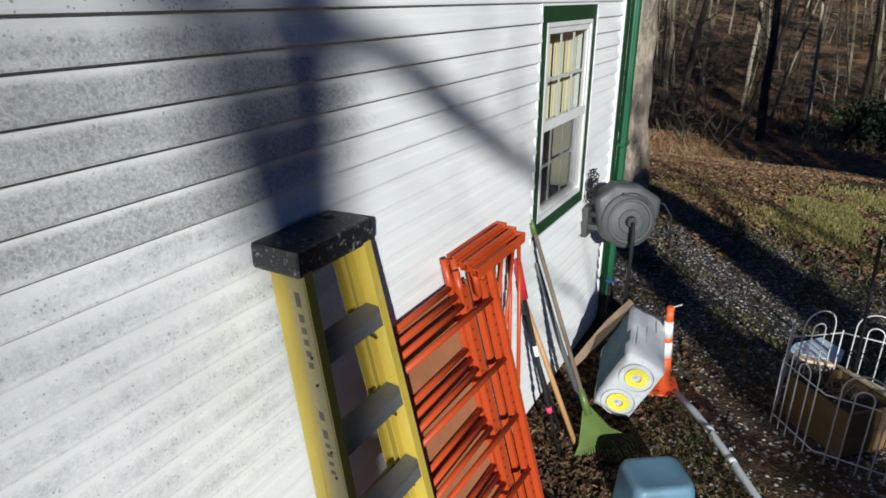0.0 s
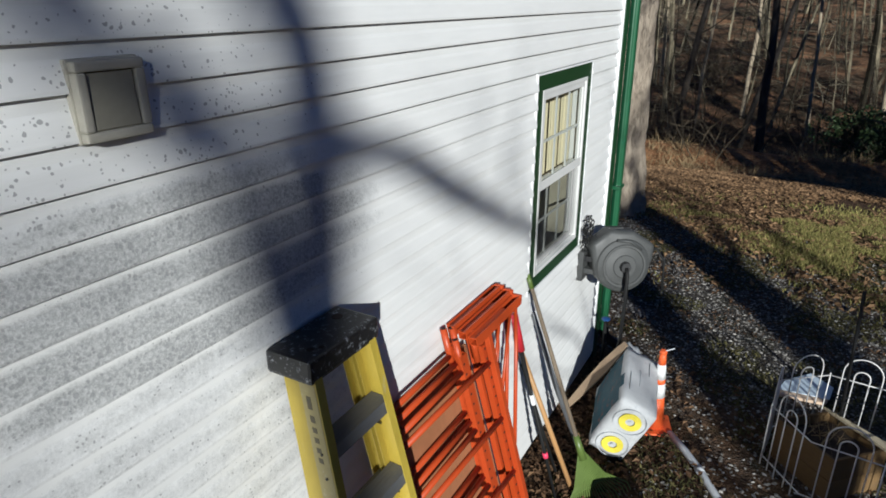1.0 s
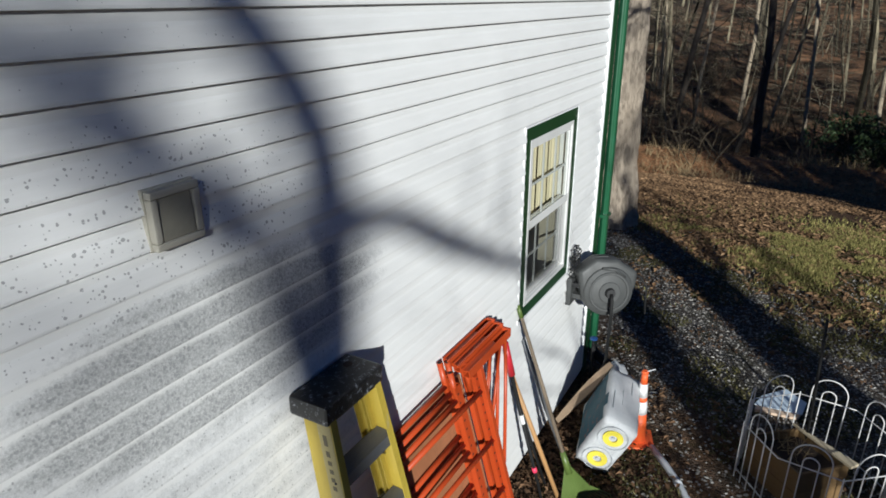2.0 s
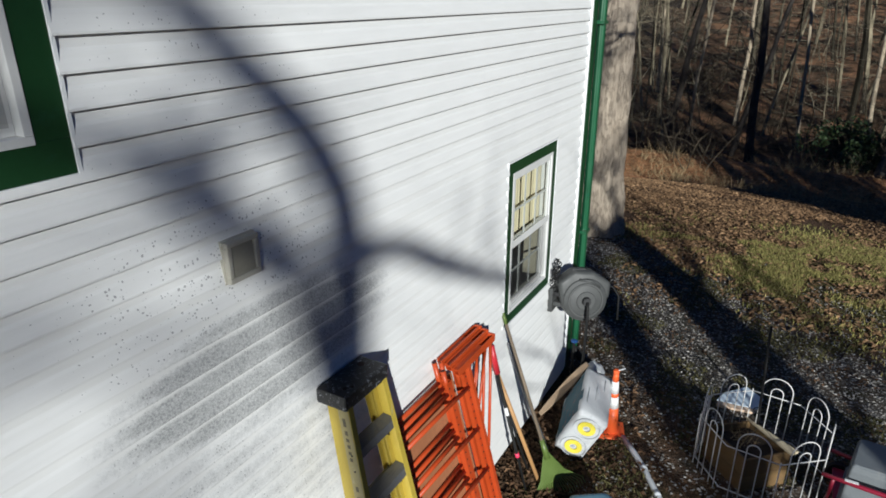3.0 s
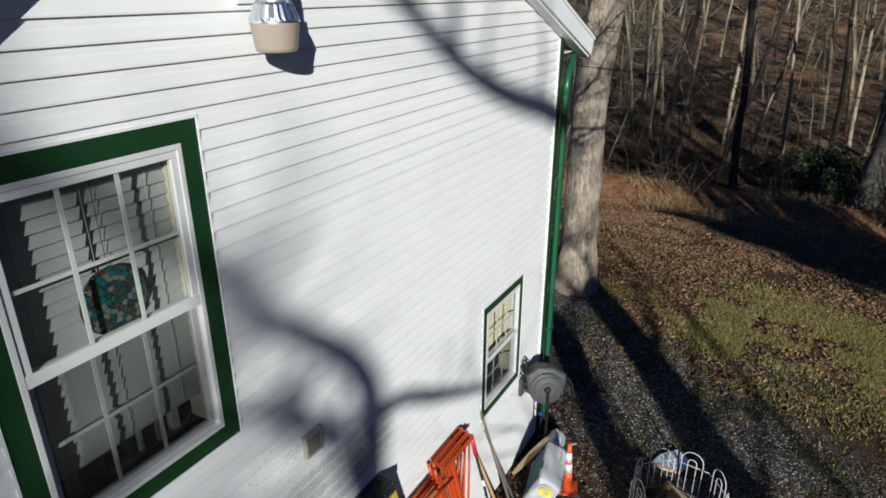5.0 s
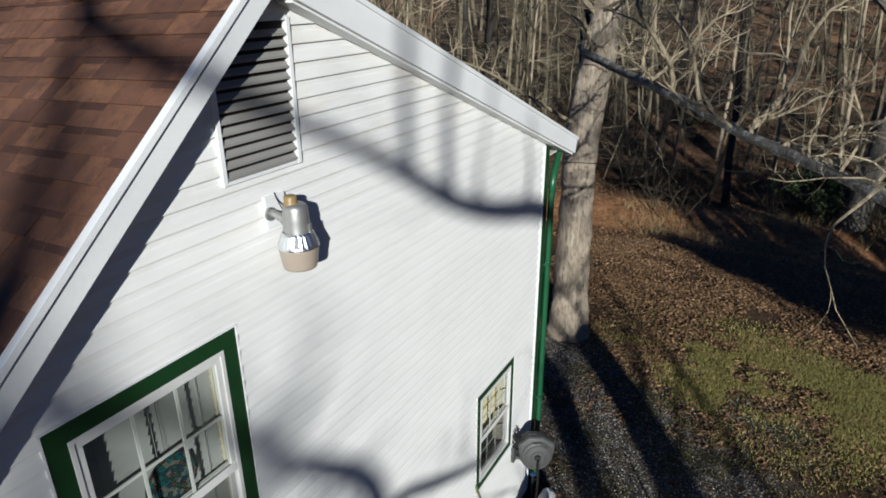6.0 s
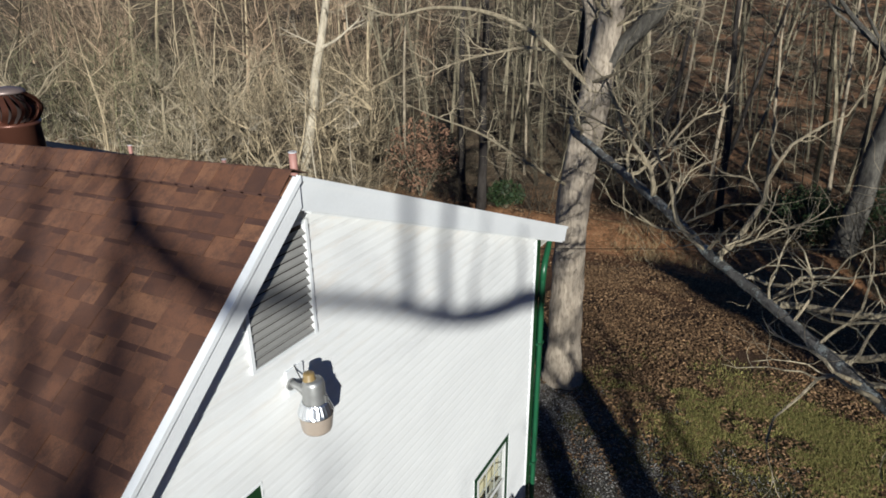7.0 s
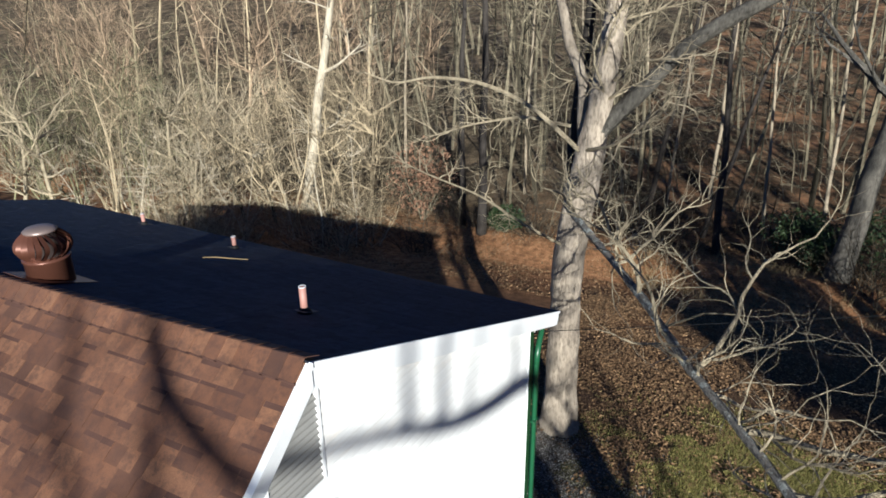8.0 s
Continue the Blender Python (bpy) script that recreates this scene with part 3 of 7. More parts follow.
def build_walls():
    g = Geo()
    cuts = sorted({WEST, EAST, -4.36} | {v for w in WINDOWS.values() for v in (w[0] + 0.05, w[1] - 0.05)})
    for a, b in zip(cuts, cuts[1:]):
        mid, z0 = (a + b) / 2, 0.0
        holes = sorted((w[2] + 0.05, w[3] - 0.05) for w in WINDOWS.values() if w[0] + 0.04 < mid < w[1] - 0.04)
        for lo, hi in holes:
            g.box(a, b, 0.005, 0.15, z0, lo)
            z0 = hi
        g.prism([(a, z0), (b, z0), (b, wall_top(b) + 0.04), (a, wall_top(a) + 0.04)], 0.005, 0.15)
    south = tagged(part("wall_south", g, VINYL), "gable wall clad in white vinyl lap siding", "wall", kind="structure")
    g = Geo().box(EAST - 0.15, EAST - 0.012, 0.15, NORTH, 0.0, 5.12)
    tagged(part("wall_east", g, VINYL), "side wall in white siding", "wall", kind="structure")
    g = Geo().box(WEST, WEST + 0.15, 0.15, NORTH, 0.0, 3.5)
    tagged(part("wall_west", g, VINYL), "side wall in white siding", "wall", kind="structure")
    g = Geo().prism([(WEST, 0), (EAST, 0), (EAST, 5.0), (RIDGE_X, 6.3), (WEST, 3.4)], NORTH - 0.15, NORTH)
    tagged(part("wall_north", g, VINYL), "rear gable wall in white siding", "wall", kind="structure")
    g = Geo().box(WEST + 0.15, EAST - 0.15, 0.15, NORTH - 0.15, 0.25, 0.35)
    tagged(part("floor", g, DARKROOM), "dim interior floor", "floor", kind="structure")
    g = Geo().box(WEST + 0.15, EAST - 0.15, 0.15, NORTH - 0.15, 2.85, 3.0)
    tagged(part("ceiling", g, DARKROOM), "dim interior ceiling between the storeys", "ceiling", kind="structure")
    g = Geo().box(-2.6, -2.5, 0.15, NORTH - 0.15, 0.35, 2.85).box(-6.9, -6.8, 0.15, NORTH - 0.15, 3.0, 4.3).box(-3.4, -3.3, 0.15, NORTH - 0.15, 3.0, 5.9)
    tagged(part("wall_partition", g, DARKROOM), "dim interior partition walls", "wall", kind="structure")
    return south


wall_south = build_walls()


def build_roof():
    """Two planes whose ridge sinks a little towards the rear."""
    back = NORTH + 0.25
    roof = thing("roof", "gable roof with brown asphalt shingles and white rake boards", "roof", kind="structure")
    def slab(name, x1, z1, th, off, mat):
        g = Geo()
        n, m = 24, 12
        for low in (0, th):
            for j in range(n + 1):
                y = RAKE + (back - RAKE) * j / n
                for i in range(m + 1):
                    k = i / m
                    zr = RIDGE_Z - SAG * y
                    g.v.append((RIDGE_X + (x1 - RIDGE_X) * k, y, zr + (z1 - zr) * k - off - low))
        w, h = m + 1, (n + 1) * (m + 1)
        for j in range(n):
            for i in range(m):
                a = j * w + i
                g.f += [(a, a + 1, a + w + 1, a + w), (h + a, h + a + w, h + a + w + 1, h + a + 1)]
        for j in range(n):
            for a in (j * w, j * w + m):
                g.f.append((a, a + w, h + a + w, h + a))
        for i in range(m):
            for a in (i, n * w + i):
                g.f.append((a, a + 1, h + a + 1, h + a))
        g.count = len(g.v)
        return part(name, g, mat, roof)
    slab("roof_deck", EAVE_X - 0.02, EAVE_Z, 0.05, 0.05, WHITE)
    slab("roof_deck", LEFT_X, LEFT_Z, 0.06, 0.065, WHITE)
    # rake boards: two courses of white trim at the gable's edge
    def rake(x0, z0, x1, z1, wide, proud=0.0):
        d = Vector((x1 - x0, 0, z1 - z0)).normalized()
        nrm = Vector((d.z, 0, -d.x))
        if nrm.z > 0:
            nrm = -nrm
        g = Geo()
        a, b = Vector((x0, 0, z0)), Vector((x1, 0, z1))
        drop = Vector((0, 0, -wide / max(0.2, abs(d.x))))
        out = [a, b, b + nrm * wide, a + drop]
        g.prism([(p.x, p.z) for p in out], RAKE - 0.02 - proud, RAKE + 0.006)
        brd = part("rake_board", g, WHITE, roof, bevel=0.003)
        g = Geo()
        out = [a + Vector((0, 0, 0.012)), b + Vector((0, 0, 0.012)), b + nrm * 0.02, a + Vector((0, 0, -0.02 / max(0.2, abs(d.x))))]
        g.prism([(p.x, p.z) for p in out], RAKE - 0.034 - proud, RAKE - 0.021 - proud)
        part("drip_edge", g, WHITE, roof, "thin white metal drip edge")
        return brd
    rake(RIDGE_X, RIDGE_Z - 0.02, EAVE_X, EAVE_Z - 0.02, 0.19)
    rake(RIDGE_X, RIDGE_Z - 0.02, LEFT_X, LEFT_Z - 0.02, 0.135, 0.025)
    # soffit between rake board and wall, in narrow boards
    g = Geo()
    g.prism([(RIDGE_X, wall_top(RIDGE_X) + 0.03), (EAVE_X - 0.03, wall_top(EAVE_X) + 0.035), (EAVE_X - 0.03, wall_top(EAVE_X) + 0.05), (RIDGE_X, wall_top(RIDGE_X) + 0.05)], RAKE + 0.006, 0.004)
    part("soffit", g, SOFFIT, roof)
    g = Geo()
    k = RIDGE_X + 0.1
    while k < EAVE_X - 0.1:
        zt = wall_top(k) + 0.03
        g.prism([(k, zt - 0.006), (k + 0.085, zt - 0.006 - 0.385 * 0.085), (k + 0.085, zt - 0.385 * 0.085 + 0.004), (k, zt + 0.004)], RAKE + 0.006, 0.002)
        k += 0.1
    part("soffit_board", g, SOFFIT, roof, kind="stuff")
    g = Geo().prism([(RIDGE_X, wall_top(RIDGE_X) + 0.03), (LEFT_X, wall_top(LEFT_X) + 0.03), (LEFT_X, wall_top(LEFT_X) + 0.05), (RIDGE_X, wall_top(RIDGE_X) + 0.05)], RAKE + 0.006, 0.004)
    part("soffit", g, SOFFIT, roof)
    # moulding where the soffit meets the siding
    g = Geo()
    for x0, x1 in ((RIDGE_X, 0.0), (RIDGE_X, WEST)):
        z0, z1 = wall_top(x0), wall_top(x1)
        g.prism([(x0, z0 - 0.012), (x1, z1 - 0.012), (x1, z1 + 0.03), (x0, z0 + 0.03)], -0.022, 0.004)
    part("soffit_moulding", g, WHITE, roof)
    # deeper board added under the eastern rake: its sunlit face hides a shade line
    a, b = RIDGE_X + 0.14, EAVE_X - 0.05
    g = Geo().prism([(a, wall_top(a) - 0.03), (b, 5.214 - 0.385 * b - 0.03), (b, 5.214 - 0.385 * b + 0.024), (a, wall_top(a) + 0.1)], -0.135, -0.027)
    part("rake_filler", g, WHITE, roof)
    # eave: soffit and fascia on the east side
    g = Geo().box(0.1, FASCIA_X - 0.02, 0.0, NORTH + 0.2, 5.0, 5.015)
    part("eave_soffit", g, SOFFIT, roof)
    g = Geo().box(FASCIA_X - 0.03, FASCIA_X - 0.005, RAKE + 0.01, NORTH + 0.2, 5.0, 5.10)
    part("fascia", g, WHITE, roof)
    # gutter: an open trough along the eave
    g = Geo()
    prof = [(FASCIA_X - 0.004, 5.085), (FASCIA_X - 0.004, 5.0), (FASCIA_X + 0.06, 5.0), (FASCIA_X + 0.09, 5.085), (FASCIA_X + 0.085, 5.085), (FASCIA_X + 0.056, 5.04), (FASCIA_X + 0.001, 5.04), (FASCIA_X + 0.001, 5.085)]
    g.prism(prof, RAKE + 0.03, NORTH + 0.2)
    part("gutter", g, WHITE, roof)
    return roof


roof = build_roof()

# ---------------------------------------------------------------- windows


def lites(g, x0, x1, z0, z1, y, cols, rows, w):
    for i in range(1, cols):
        x = x0 + (x1 - x0) * i / cols
        g.box(x - w / 2, x + w / 2, y, y + 0.008, z0, z1)
    for j in range(1, rows):
        z = z0 + (z1 - z0) * j / rows
        g.box(x0, x1, y + 0.0005, y + 0.0075, z - w / 2, z + w / 2)


def ring(g, x0, x1, z0, z1, wide, y0, y1):
    g.box(x0, x1, y0, y1, z1 - wide, z1).box(x0, x1, y0, y1, z0, z0 + wide)
    g.box(x0, x0 + wide, y0, y1, z0 + wide, z1 - wide).box(x1 - wide, x1, y0, y1, z0 + wide, z1 - wide)


def build_window(name, label, x0, x1, z0, z1, trim):
    w = thing(name, label, "window", ((x0 + x1) / 2, 0, z0), kind="structure")
    for a in ((x0, x1, z1 - trim, z1), (x0, x1, z0, z0 + trim), (x0, x0 + trim, z0 + trim, z1 - trim), (x1 - trim, x1, z0 + trim, z1 - trim)):
        part("casing_board", Geo().box(a[0], a[1], -0.012, 0.01, a[2], a[3]), GREEN, w, "dark green casing board", bevel=0.002)
    # thin white channel that holds the siding round the casing
    g = Geo()
    ring(g, x0 - 0.012, x1 + 0.012, z0 - 0.012, z1 + 0.012, 0.0115, -0.017, 0.006)
    part("siding_channel", g, WHITE, w)
    g = Geo()
    ring(g, x0 + trim - 0.004, x1 - trim + 0.004, z0 + trim - 0.004, z1 - trim + 0.004, 0.026, -0.016, 0.075)
    part("window_frame", g, SASH, w, "white vinyl window frame", bevel=0.003)
    a, b, c, d = x0 + trim + 0.022, x1 - trim - 0.022, z0 + trim + 0.022, z1 - trim - 0.022
    mid = c + (d - c) * 0.5
    for lo, hi, y, top in ((mid - 0.02, d, -0.008, True), (c, mid + 0.02, 0.022, False)):
        s = Geo()
        ring(s, a, b, lo, hi, 0.036, y, y + 0.028)
        sash = part("sash", s, SASH, w, "white sliding sash", bevel=0.003)
        q = Geo().add([(a + 0.04, y + 0.007, lo + 0.04), (b - 0.04, y + 0.007, lo + 0.04), (b - 0.04, y + 0.007, hi - 0.04), (a + 0.04, y + 0.007, hi - 0.04)], [(0, 1, 2, 3)])
        pane = raw("pane", q, GLASS, sash)
        pane.visible_shadow = False
        if not top:
            raw("insect_screen", Geo().add([(a + 0.03, -0.0115, lo + 0.03), (b - 0.03, -0.0115, lo + 0.03), (b - 0.03, -0.0115, hi - 0.03), (a + 0.03, -0.0115, hi - 0.03)], [(0, 1, 2, 3)]), SCREEN, w, "dark fine insect screen")
        else:
            part("meeting_rail", Geo().box(a, b, y - 0.006, y + 0.002, lo - 0.006, lo + 0.052), SASH, sash, bevel=0.002)
        gr = Geo()
        lites(gr, a + 0.04, b - 0.04, lo + 0.04, hi - 0.04, y + 0.0125, 3, 2, 0.018)
        part("muntin_grid", gr, SASH, sash)
    # painted jambs behind the frame
    for x in (a - 0.03, b - 0.006):
        part("jamb", Geo().box(x, x + 0.036, 0.077, 0.20, c, d), JAMB, w, "cream painted jamb")
    return a, b, c, d


in_upper = build_window("window_1", "tall double-hung window with green casing and closed blinds", *WINDOWS["upper"], 0.104)
in_lower = build_window("window_2", "double-hung window with green casing and cream curtain", *WINDOWS["lower"], 0.092)


def build_siding():
    """Each course is one strip with a lapped profile, cut at the windows, the vent and the roofline."""
    rise = 0.1019
    prof = [(1.04, -0.004), (0.6, -0.009), (0.48, -0.0125), (0.0, -0.0215)]
    holes = [(w[0] - 0.002, w[1] + 0.002, w[2] - 0.002, w[3] + 0.002) for w in WINDOWS.values()] + [VENT]
    k = -32
    while True:
        zb = 3.236 + rise * k
        k += 1
        zt = zb + rise
        if zb > 6.78:
            break
        if zt < 0.1:
            continue
        levels = sorted({zb, zt} | {z for h in holes for z in h[2:] if zb < z < zt})
        g = Geo()
        for lo, hi in zip(levels, levels[1:]):
            mid = (lo + hi) / 2
            xl0, xr0 = wall_bounds(lo)
            xl1, xr1 = wall_bounds(hi)
            if min(xr0, xr1) - max(xl0, xl1) < 0.02 and xr0 - xl0 < 0.05:
                continue
            blocked = sorted((h[0], h[1]) for h in holes if h[2] < mid < h[3])
            spans, start0, start1 = [], xl0, xl1
            for h0, h1 in blocked:
                if h0 > start0:
                    spans.append((start0, start1, h0, h0))
                start0 = start1 = h1
            spans.append((start0, start1, xr0, xr1))
            for a0, a1, b0, b1 in spans:
                if b0 - a0 < 0.01:
                    continue
                b1 = max(b1, a1 + 0.001)
                rows = []
                stops = sorted({(lo - zb) / rise, (hi - zb) / rise + (0.04 if hi == zt else 0)} | {f for f, _ in prof if (lo - zb) / rise < f < (hi - zb) / rise})
                for f in stops:
                    y = float(np.interp(f, [q[0] for q in prof[::-1]], [q[1] for q in prof[::-1]]))
                    s = (f * rise + zb - lo) / (hi - lo)
                    rows.append((a0 + (a1 - a0) * s, b0 + (b1 - b0) * s, y, zb + f * rise))
                n = len(rows)
                v = [(r[0], r[2], r[3]) for r in rows] + [(r[1], r[2], r[3]) for r in rows]
                v += [(r[0], 0.006, r[3]) for r in rows] + [(r[1], 0.006, r[3]) for r in rows]
                f = [(i, n + i, n + i + 1, i + 1) for i in range(n - 1)]
                f += [(2 * n + i, i, i + 1, 2 * n + i + 1) for i in range(n - 1)] + [(n + i, 3 * n + i, 3 * n + i + 1, n + i + 1) for i in range(n - 1)]
                f += [(2 * n, 3 * n, n, 0)]
                if lo == zb:
                    g.box(a0, b0, -0.0215, -0.0185, zb - 0.008, zb + 0.0005)
                g.add(v, f)
        if g.count:
            raw("siding_board", g, VINYL, wall_south)


build_siding()
tagged(part("foundation", Geo().box(WEST, EAST - 0.01, -0.004, 0.15, -0.4, 0.0).box(EAST - 0.15, EAST - 0.02, 0.15, NORTH, -3.0, 0.0), FOUND), "grey block foundation", "foundation", kind="structure")
# channel that ends the siding, and the green corner board turned round the corner
tagged(part("trim_channel", Geo().box(-0.02, 0.0, -0.030, 0.004, 0.1, 5.17), WHITE, bevel=0.002), "narrow white channel that ends the siding", "trim", kind="structure")
g = Geo().box(0.0, EAST + 0.012, -0.036, 0.004, 0.0, 5.17).box(EAST - 0.012, EAST + 0.012, 0.004, 0.11, 0.0, 5.12)
tagged(part("trim_corner", g, GREEN, bevel=0.003), "dark green corner board at the wall's end", "trim", kind="structure")


def build_downspout():
    d = thing("downspout", "green metal downspout running down beside the corner board", "downspout", (0.2, 0.03, 0))
    path = [(0.60, 0.02, 5.03), (0.60, 0.02, 4.97), (0.50, 0.0, 4.90), (0.26, -0.05, 4.78), (0.20, -0.058, 4.68), (0.19, -0.058, 4.5)]
    g = Geo()
    g.tube(path, [0.035, 0.036, 0.04, 0.042, 0.042, 0.042], 10)
    part("elbow", g, SPOUT, d, smooth=True)
    g = Geo()
    rib = []
    for i in range(24):
        a = 2 * math.pi * i / 24
        r = 1.0 + 0.06 * math.cos(6 * a)
        rib.append((0.19 + 0.046 * r * math.cos(a), -0.058 + 0.036 * r * math.sin(a)))
    g.prism(rib, 0.25, 4.56, "z")
    part("pipe", g, SPOUT, d)
    for z in (1.6, 3.6):
        part("strap", Geo().box(0.114, 0.245, -0.10, 0.03, z, z + 0.03), SPOUT, d)
    g = Geo().tube([(0.60, 0.02, 5.1), (0.60, 0.02, 4.99)], 0.034, 10)
    part("outlet", g, WHITE, d, "white gutter outlet", smooth=True)
    g = Geo().tube([(0.19, -0.058, 0.28), (0.19, -0.08, 0.18), (0.21, -0.18, 0.1), (0.23, -0.3, 0.07)], 0.045, 10)
    part("shoe", g, HOSE, d, "black corrugated outlet", smooth=True)
    return d


build_downspout()

# ---------------------------------------------------------------- trees


def wander(rng, start, way, length, steps, bend=0.25, lift=0.0):
    """A crooked line from start along way."""
    p, d = Vector(start), Vector(way).normalized()
    pts = [p.copy()]
    for _ in range(steps):
        d = (d + Vector((rng.uniform(-bend, bend), rng.uniform(-bend, bend), rng.uniform(-bend, bend) + lift))).normalized()
        p = p + d * (length / steps)
        pts.append(p.copy())
    return pts


def spray(g, rng, start, way, length, radius, depth, sides=4, steps=4, bend=0.22, lift=0.05, kids=4, shrink=0.55):
    """A branch that forks into ever thinner ones."""
    pts = wander(rng, start, way, length, steps, bend, lift)
    n = len(pts)
    g.tube(pts, [radius * (1 - 0.75 * i / (n - 1)) for i in range(n)], max(3, sides), caps=False)
    if depth <= 0:
        return
    for k in range(kids):
        i = rng.randint(1, n - 1)
        d = (pts[i] - pts[i - 1]).normalized()
        side = d.orthogonal().normalized()
        side.rotate(Matrix.Rotation(rng.uniform(0, 6.283), 3, d))
        w = (d * rng.uniform(0.5, 1.0) + side * rng.uniform(0.5, 0.95) + Vector((0, 0, lift * 2))).normalized()
        spray(g, rng, pts[i], w, length * rng.uniform(0.7, 1.25) * shrink, radius * (1 - 0.6 * i / n) * 0.55, depth - 1, sides - 1, max(2, steps - 1), bend, lift, kids, shrink)


def interp_path(pts, radii, n):
    """A smooth line with n points through the given ones."""
    t = np.linspace(0, len(pts) - 1, n)
    k = np.arange(len(pts))
    q = [Vector((float(np.interp(a, k, [p[0] for p in pts])), float(np.interp(a, k, [p[1] for p in pts])), float(np.interp(a, k, [p[2] for p in pts])))) for a in t]
    q = [q[0]] + [(q[i - 1] + q[i] * 2 + q[i + 1]) / 4 for i in range(1, n - 1)] + [q[-1]]
    return q, [float(np.interp(a, k, radii)) for a in t]


def rough_trunk(g, rng, pts, radii, n, sides=16, knob=0.05):
    """A trunk with an uneven outline and a flared foot."""
    q, r = interp_path(pts, radii, n)
    s = rng.uniform(0, 50)
    start = len(g.v)
    g.tube(q, r, sides)
    for i in range(n):
        for k in range(sides):
            v = Vector(g.v[start + i * sides + k])
            f = 1 + knob * (noise.noise((k * 0.9 + s, i * 0.35, s)) + 0.6 * noise.noise((math.cos(k) * 2 + s, i * 0.9, 3)))
            g.v[start + i * sides + k] = tuple(q[i] + (v - q[i]) * f)


def build_oak():
    rng = random.Random(11)
    tree = thing("oak_tree", "large bare pale-barked tree beside the house corner", "tree", (5.0, 1.1, -0.1))
    g = Geo()
    trunk = [(4.95, 1.08, -0.35), (4.97, 1.09, 0.15), (5.0, 1.1, 1.2), (5.0, 1.11, 2.75), (5.0, 1.12, 4.2), (5.0, 0.93, 5.6), (5.0, 0.78, 6.6), (5.0, 0.6, 8.0), (5.0, 0.49, 9.2), (5.05, 0.3, 11.5), (5.2, 0.1, 14)]
    rough_trunk(g, rng, trunk, [0.52, 0.41, 0.355, 0.325, 0.315, 0.31, 0.26, 0.21, 0.19, 0.15, 0.08], 80, 22, 0.15)
    part("trunk", g, BARK, tree, smooth=True)
    def limb(pts, radii, n, mat, label="", nm="limb"):
        gg = Geo()
        rough_trunk(gg, rng, pts, radii, n, 10, 0.12 if nm == "limb" else 0.4)
        return part(nm, gg, mat, tree, label, smooth=True)
    limb([(5.0, 0.85, 6.6), (5.0, 0.55, 6.95), (5.0, -0.15, 7.7), (5.0, -0.6, 8.3), (5.0, -1.27, 8.8), (5.0, -1.9, 9.15), (5.0, -3.0, 9.8), (5.1, -4.2, 10.8)], [0.19, 0.165, 0.145, 0.135, 0.125, 0.115, 0.10, 0.07], 24, SHADELIMB, "limb rising from the fork, its shade put into darker grey")
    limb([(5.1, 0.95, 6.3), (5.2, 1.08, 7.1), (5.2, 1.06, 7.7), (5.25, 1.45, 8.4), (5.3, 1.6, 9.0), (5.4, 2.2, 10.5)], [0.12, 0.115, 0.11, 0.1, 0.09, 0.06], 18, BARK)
    limb([(5.2, 1.2, 5.2), (5.55, 1.35, 6.4), (5.7, 1.3, 7.6), (5.8, 1.2, 9.2), (5.9, 1.2, 11)], [0.13, 0.12, 0.11, 0.1, 0.06], 16, DARKBARK, "limb behind the trunk, shade put into its dark bark")
    # the long lichen-grey limb that reaches towards the yard
    long_limb = [(4.85, 0.98, 5.85), (3.9, 0.86, 5.98), (2.84, 0.5, 5.95), (1.2, -0.75, 5.82), (0.0, -1.56, 5.76), (-0.95, -2.14, 5.7), (-1.62, -2.62, 5.68), (-2.5, -3.2, 5.66), (-2.95, -3.5, 5.62), (-3.5, -4.1, 5.55)]
    lr = [0.10, 0.078, 0.062, 0.052, 0.048, 0.045, 0.042, 0.038, 0.032, 0.016]
    limb(long_limb, lr, 90, LIMB, "lichen-covered drooping limb", "long_limb")
    q, r = interp_path(long_limb, lr, 60)
    tw = Geo()
    for i in range(8, 58, 2):
        for _ in range(1 + (i % 4 == 0)):
            w = Vector((rng.uniform(-0.7, 0.6), rng.uniform(-0.9, 0.6), rng.uniform(-0.15, 1.0)))
            spray(tw, rng, q[i], w, rng.uniform(0.35, 1.3), 0.014 * rng.uniform(0.6, 1.5), 2, 5, 7, 0.5, 0.06, 3, 0.55)
    # a few long risers
    for i, w, L, rr in ((14, (-0.2, -0.5, 0.9), 1.9, 0.024), (24, (-0.1, -0.2, 1.0), 1.9, 0.03), (33, (0.2, -0.5, 0.7), 2.0, 0.032), (40, (-0.2, -0.8, 0.4), 2.2, 0.034), (29, (-0.3, 0.5, 0.25), 1.5, 0.024), (45, (0.1, -0.9, 0.25), 2.0, 0.03), (20, (0.6, -0.7, 0.35), 1.6, 0.026)):
        spray(tw, rng, q[i], w, L, rr, 2, 6, 10, 0.36, 0.05, 6, 0.5)
    # branches that leave the trunk to the north and west
    for pts, rr in (([(4.9, 0.95, 6.4), (4.2, 1.75, 7.38), (4.2, 2.8, 7.74), (4.2, 3.92, 7.79), (4.2, 4.73, 7.59), (4.2, 5.5, 7.8)], 0.05), ([(4.8, 1.15, 4.45), (4.4, 1.86, 4.91), (4.4, 2.88, 5.42), (4.4, 4.09, 5.7), (4.4, 4.9, 5.95)], 0.035),
                    ([(4.8, 0.4, 7.8), (4.7, 0.08, 8.14), (4.7, -0.3, 8.2), (4.6, -0.9, 8.25)], 0.035), ([(4.9, 1.2, 6.9), (4.5, 2.0, 7.1), (4.3, 3.0, 6.9), (4.1, 3.9, 6.6)], 0.035), ([(4.75, 0.8, 6.5), (4.0, 0.1, 6.8), (3.6, -0.5, 7.3), (3.3, -0.9, 7.8)], 0.035)):
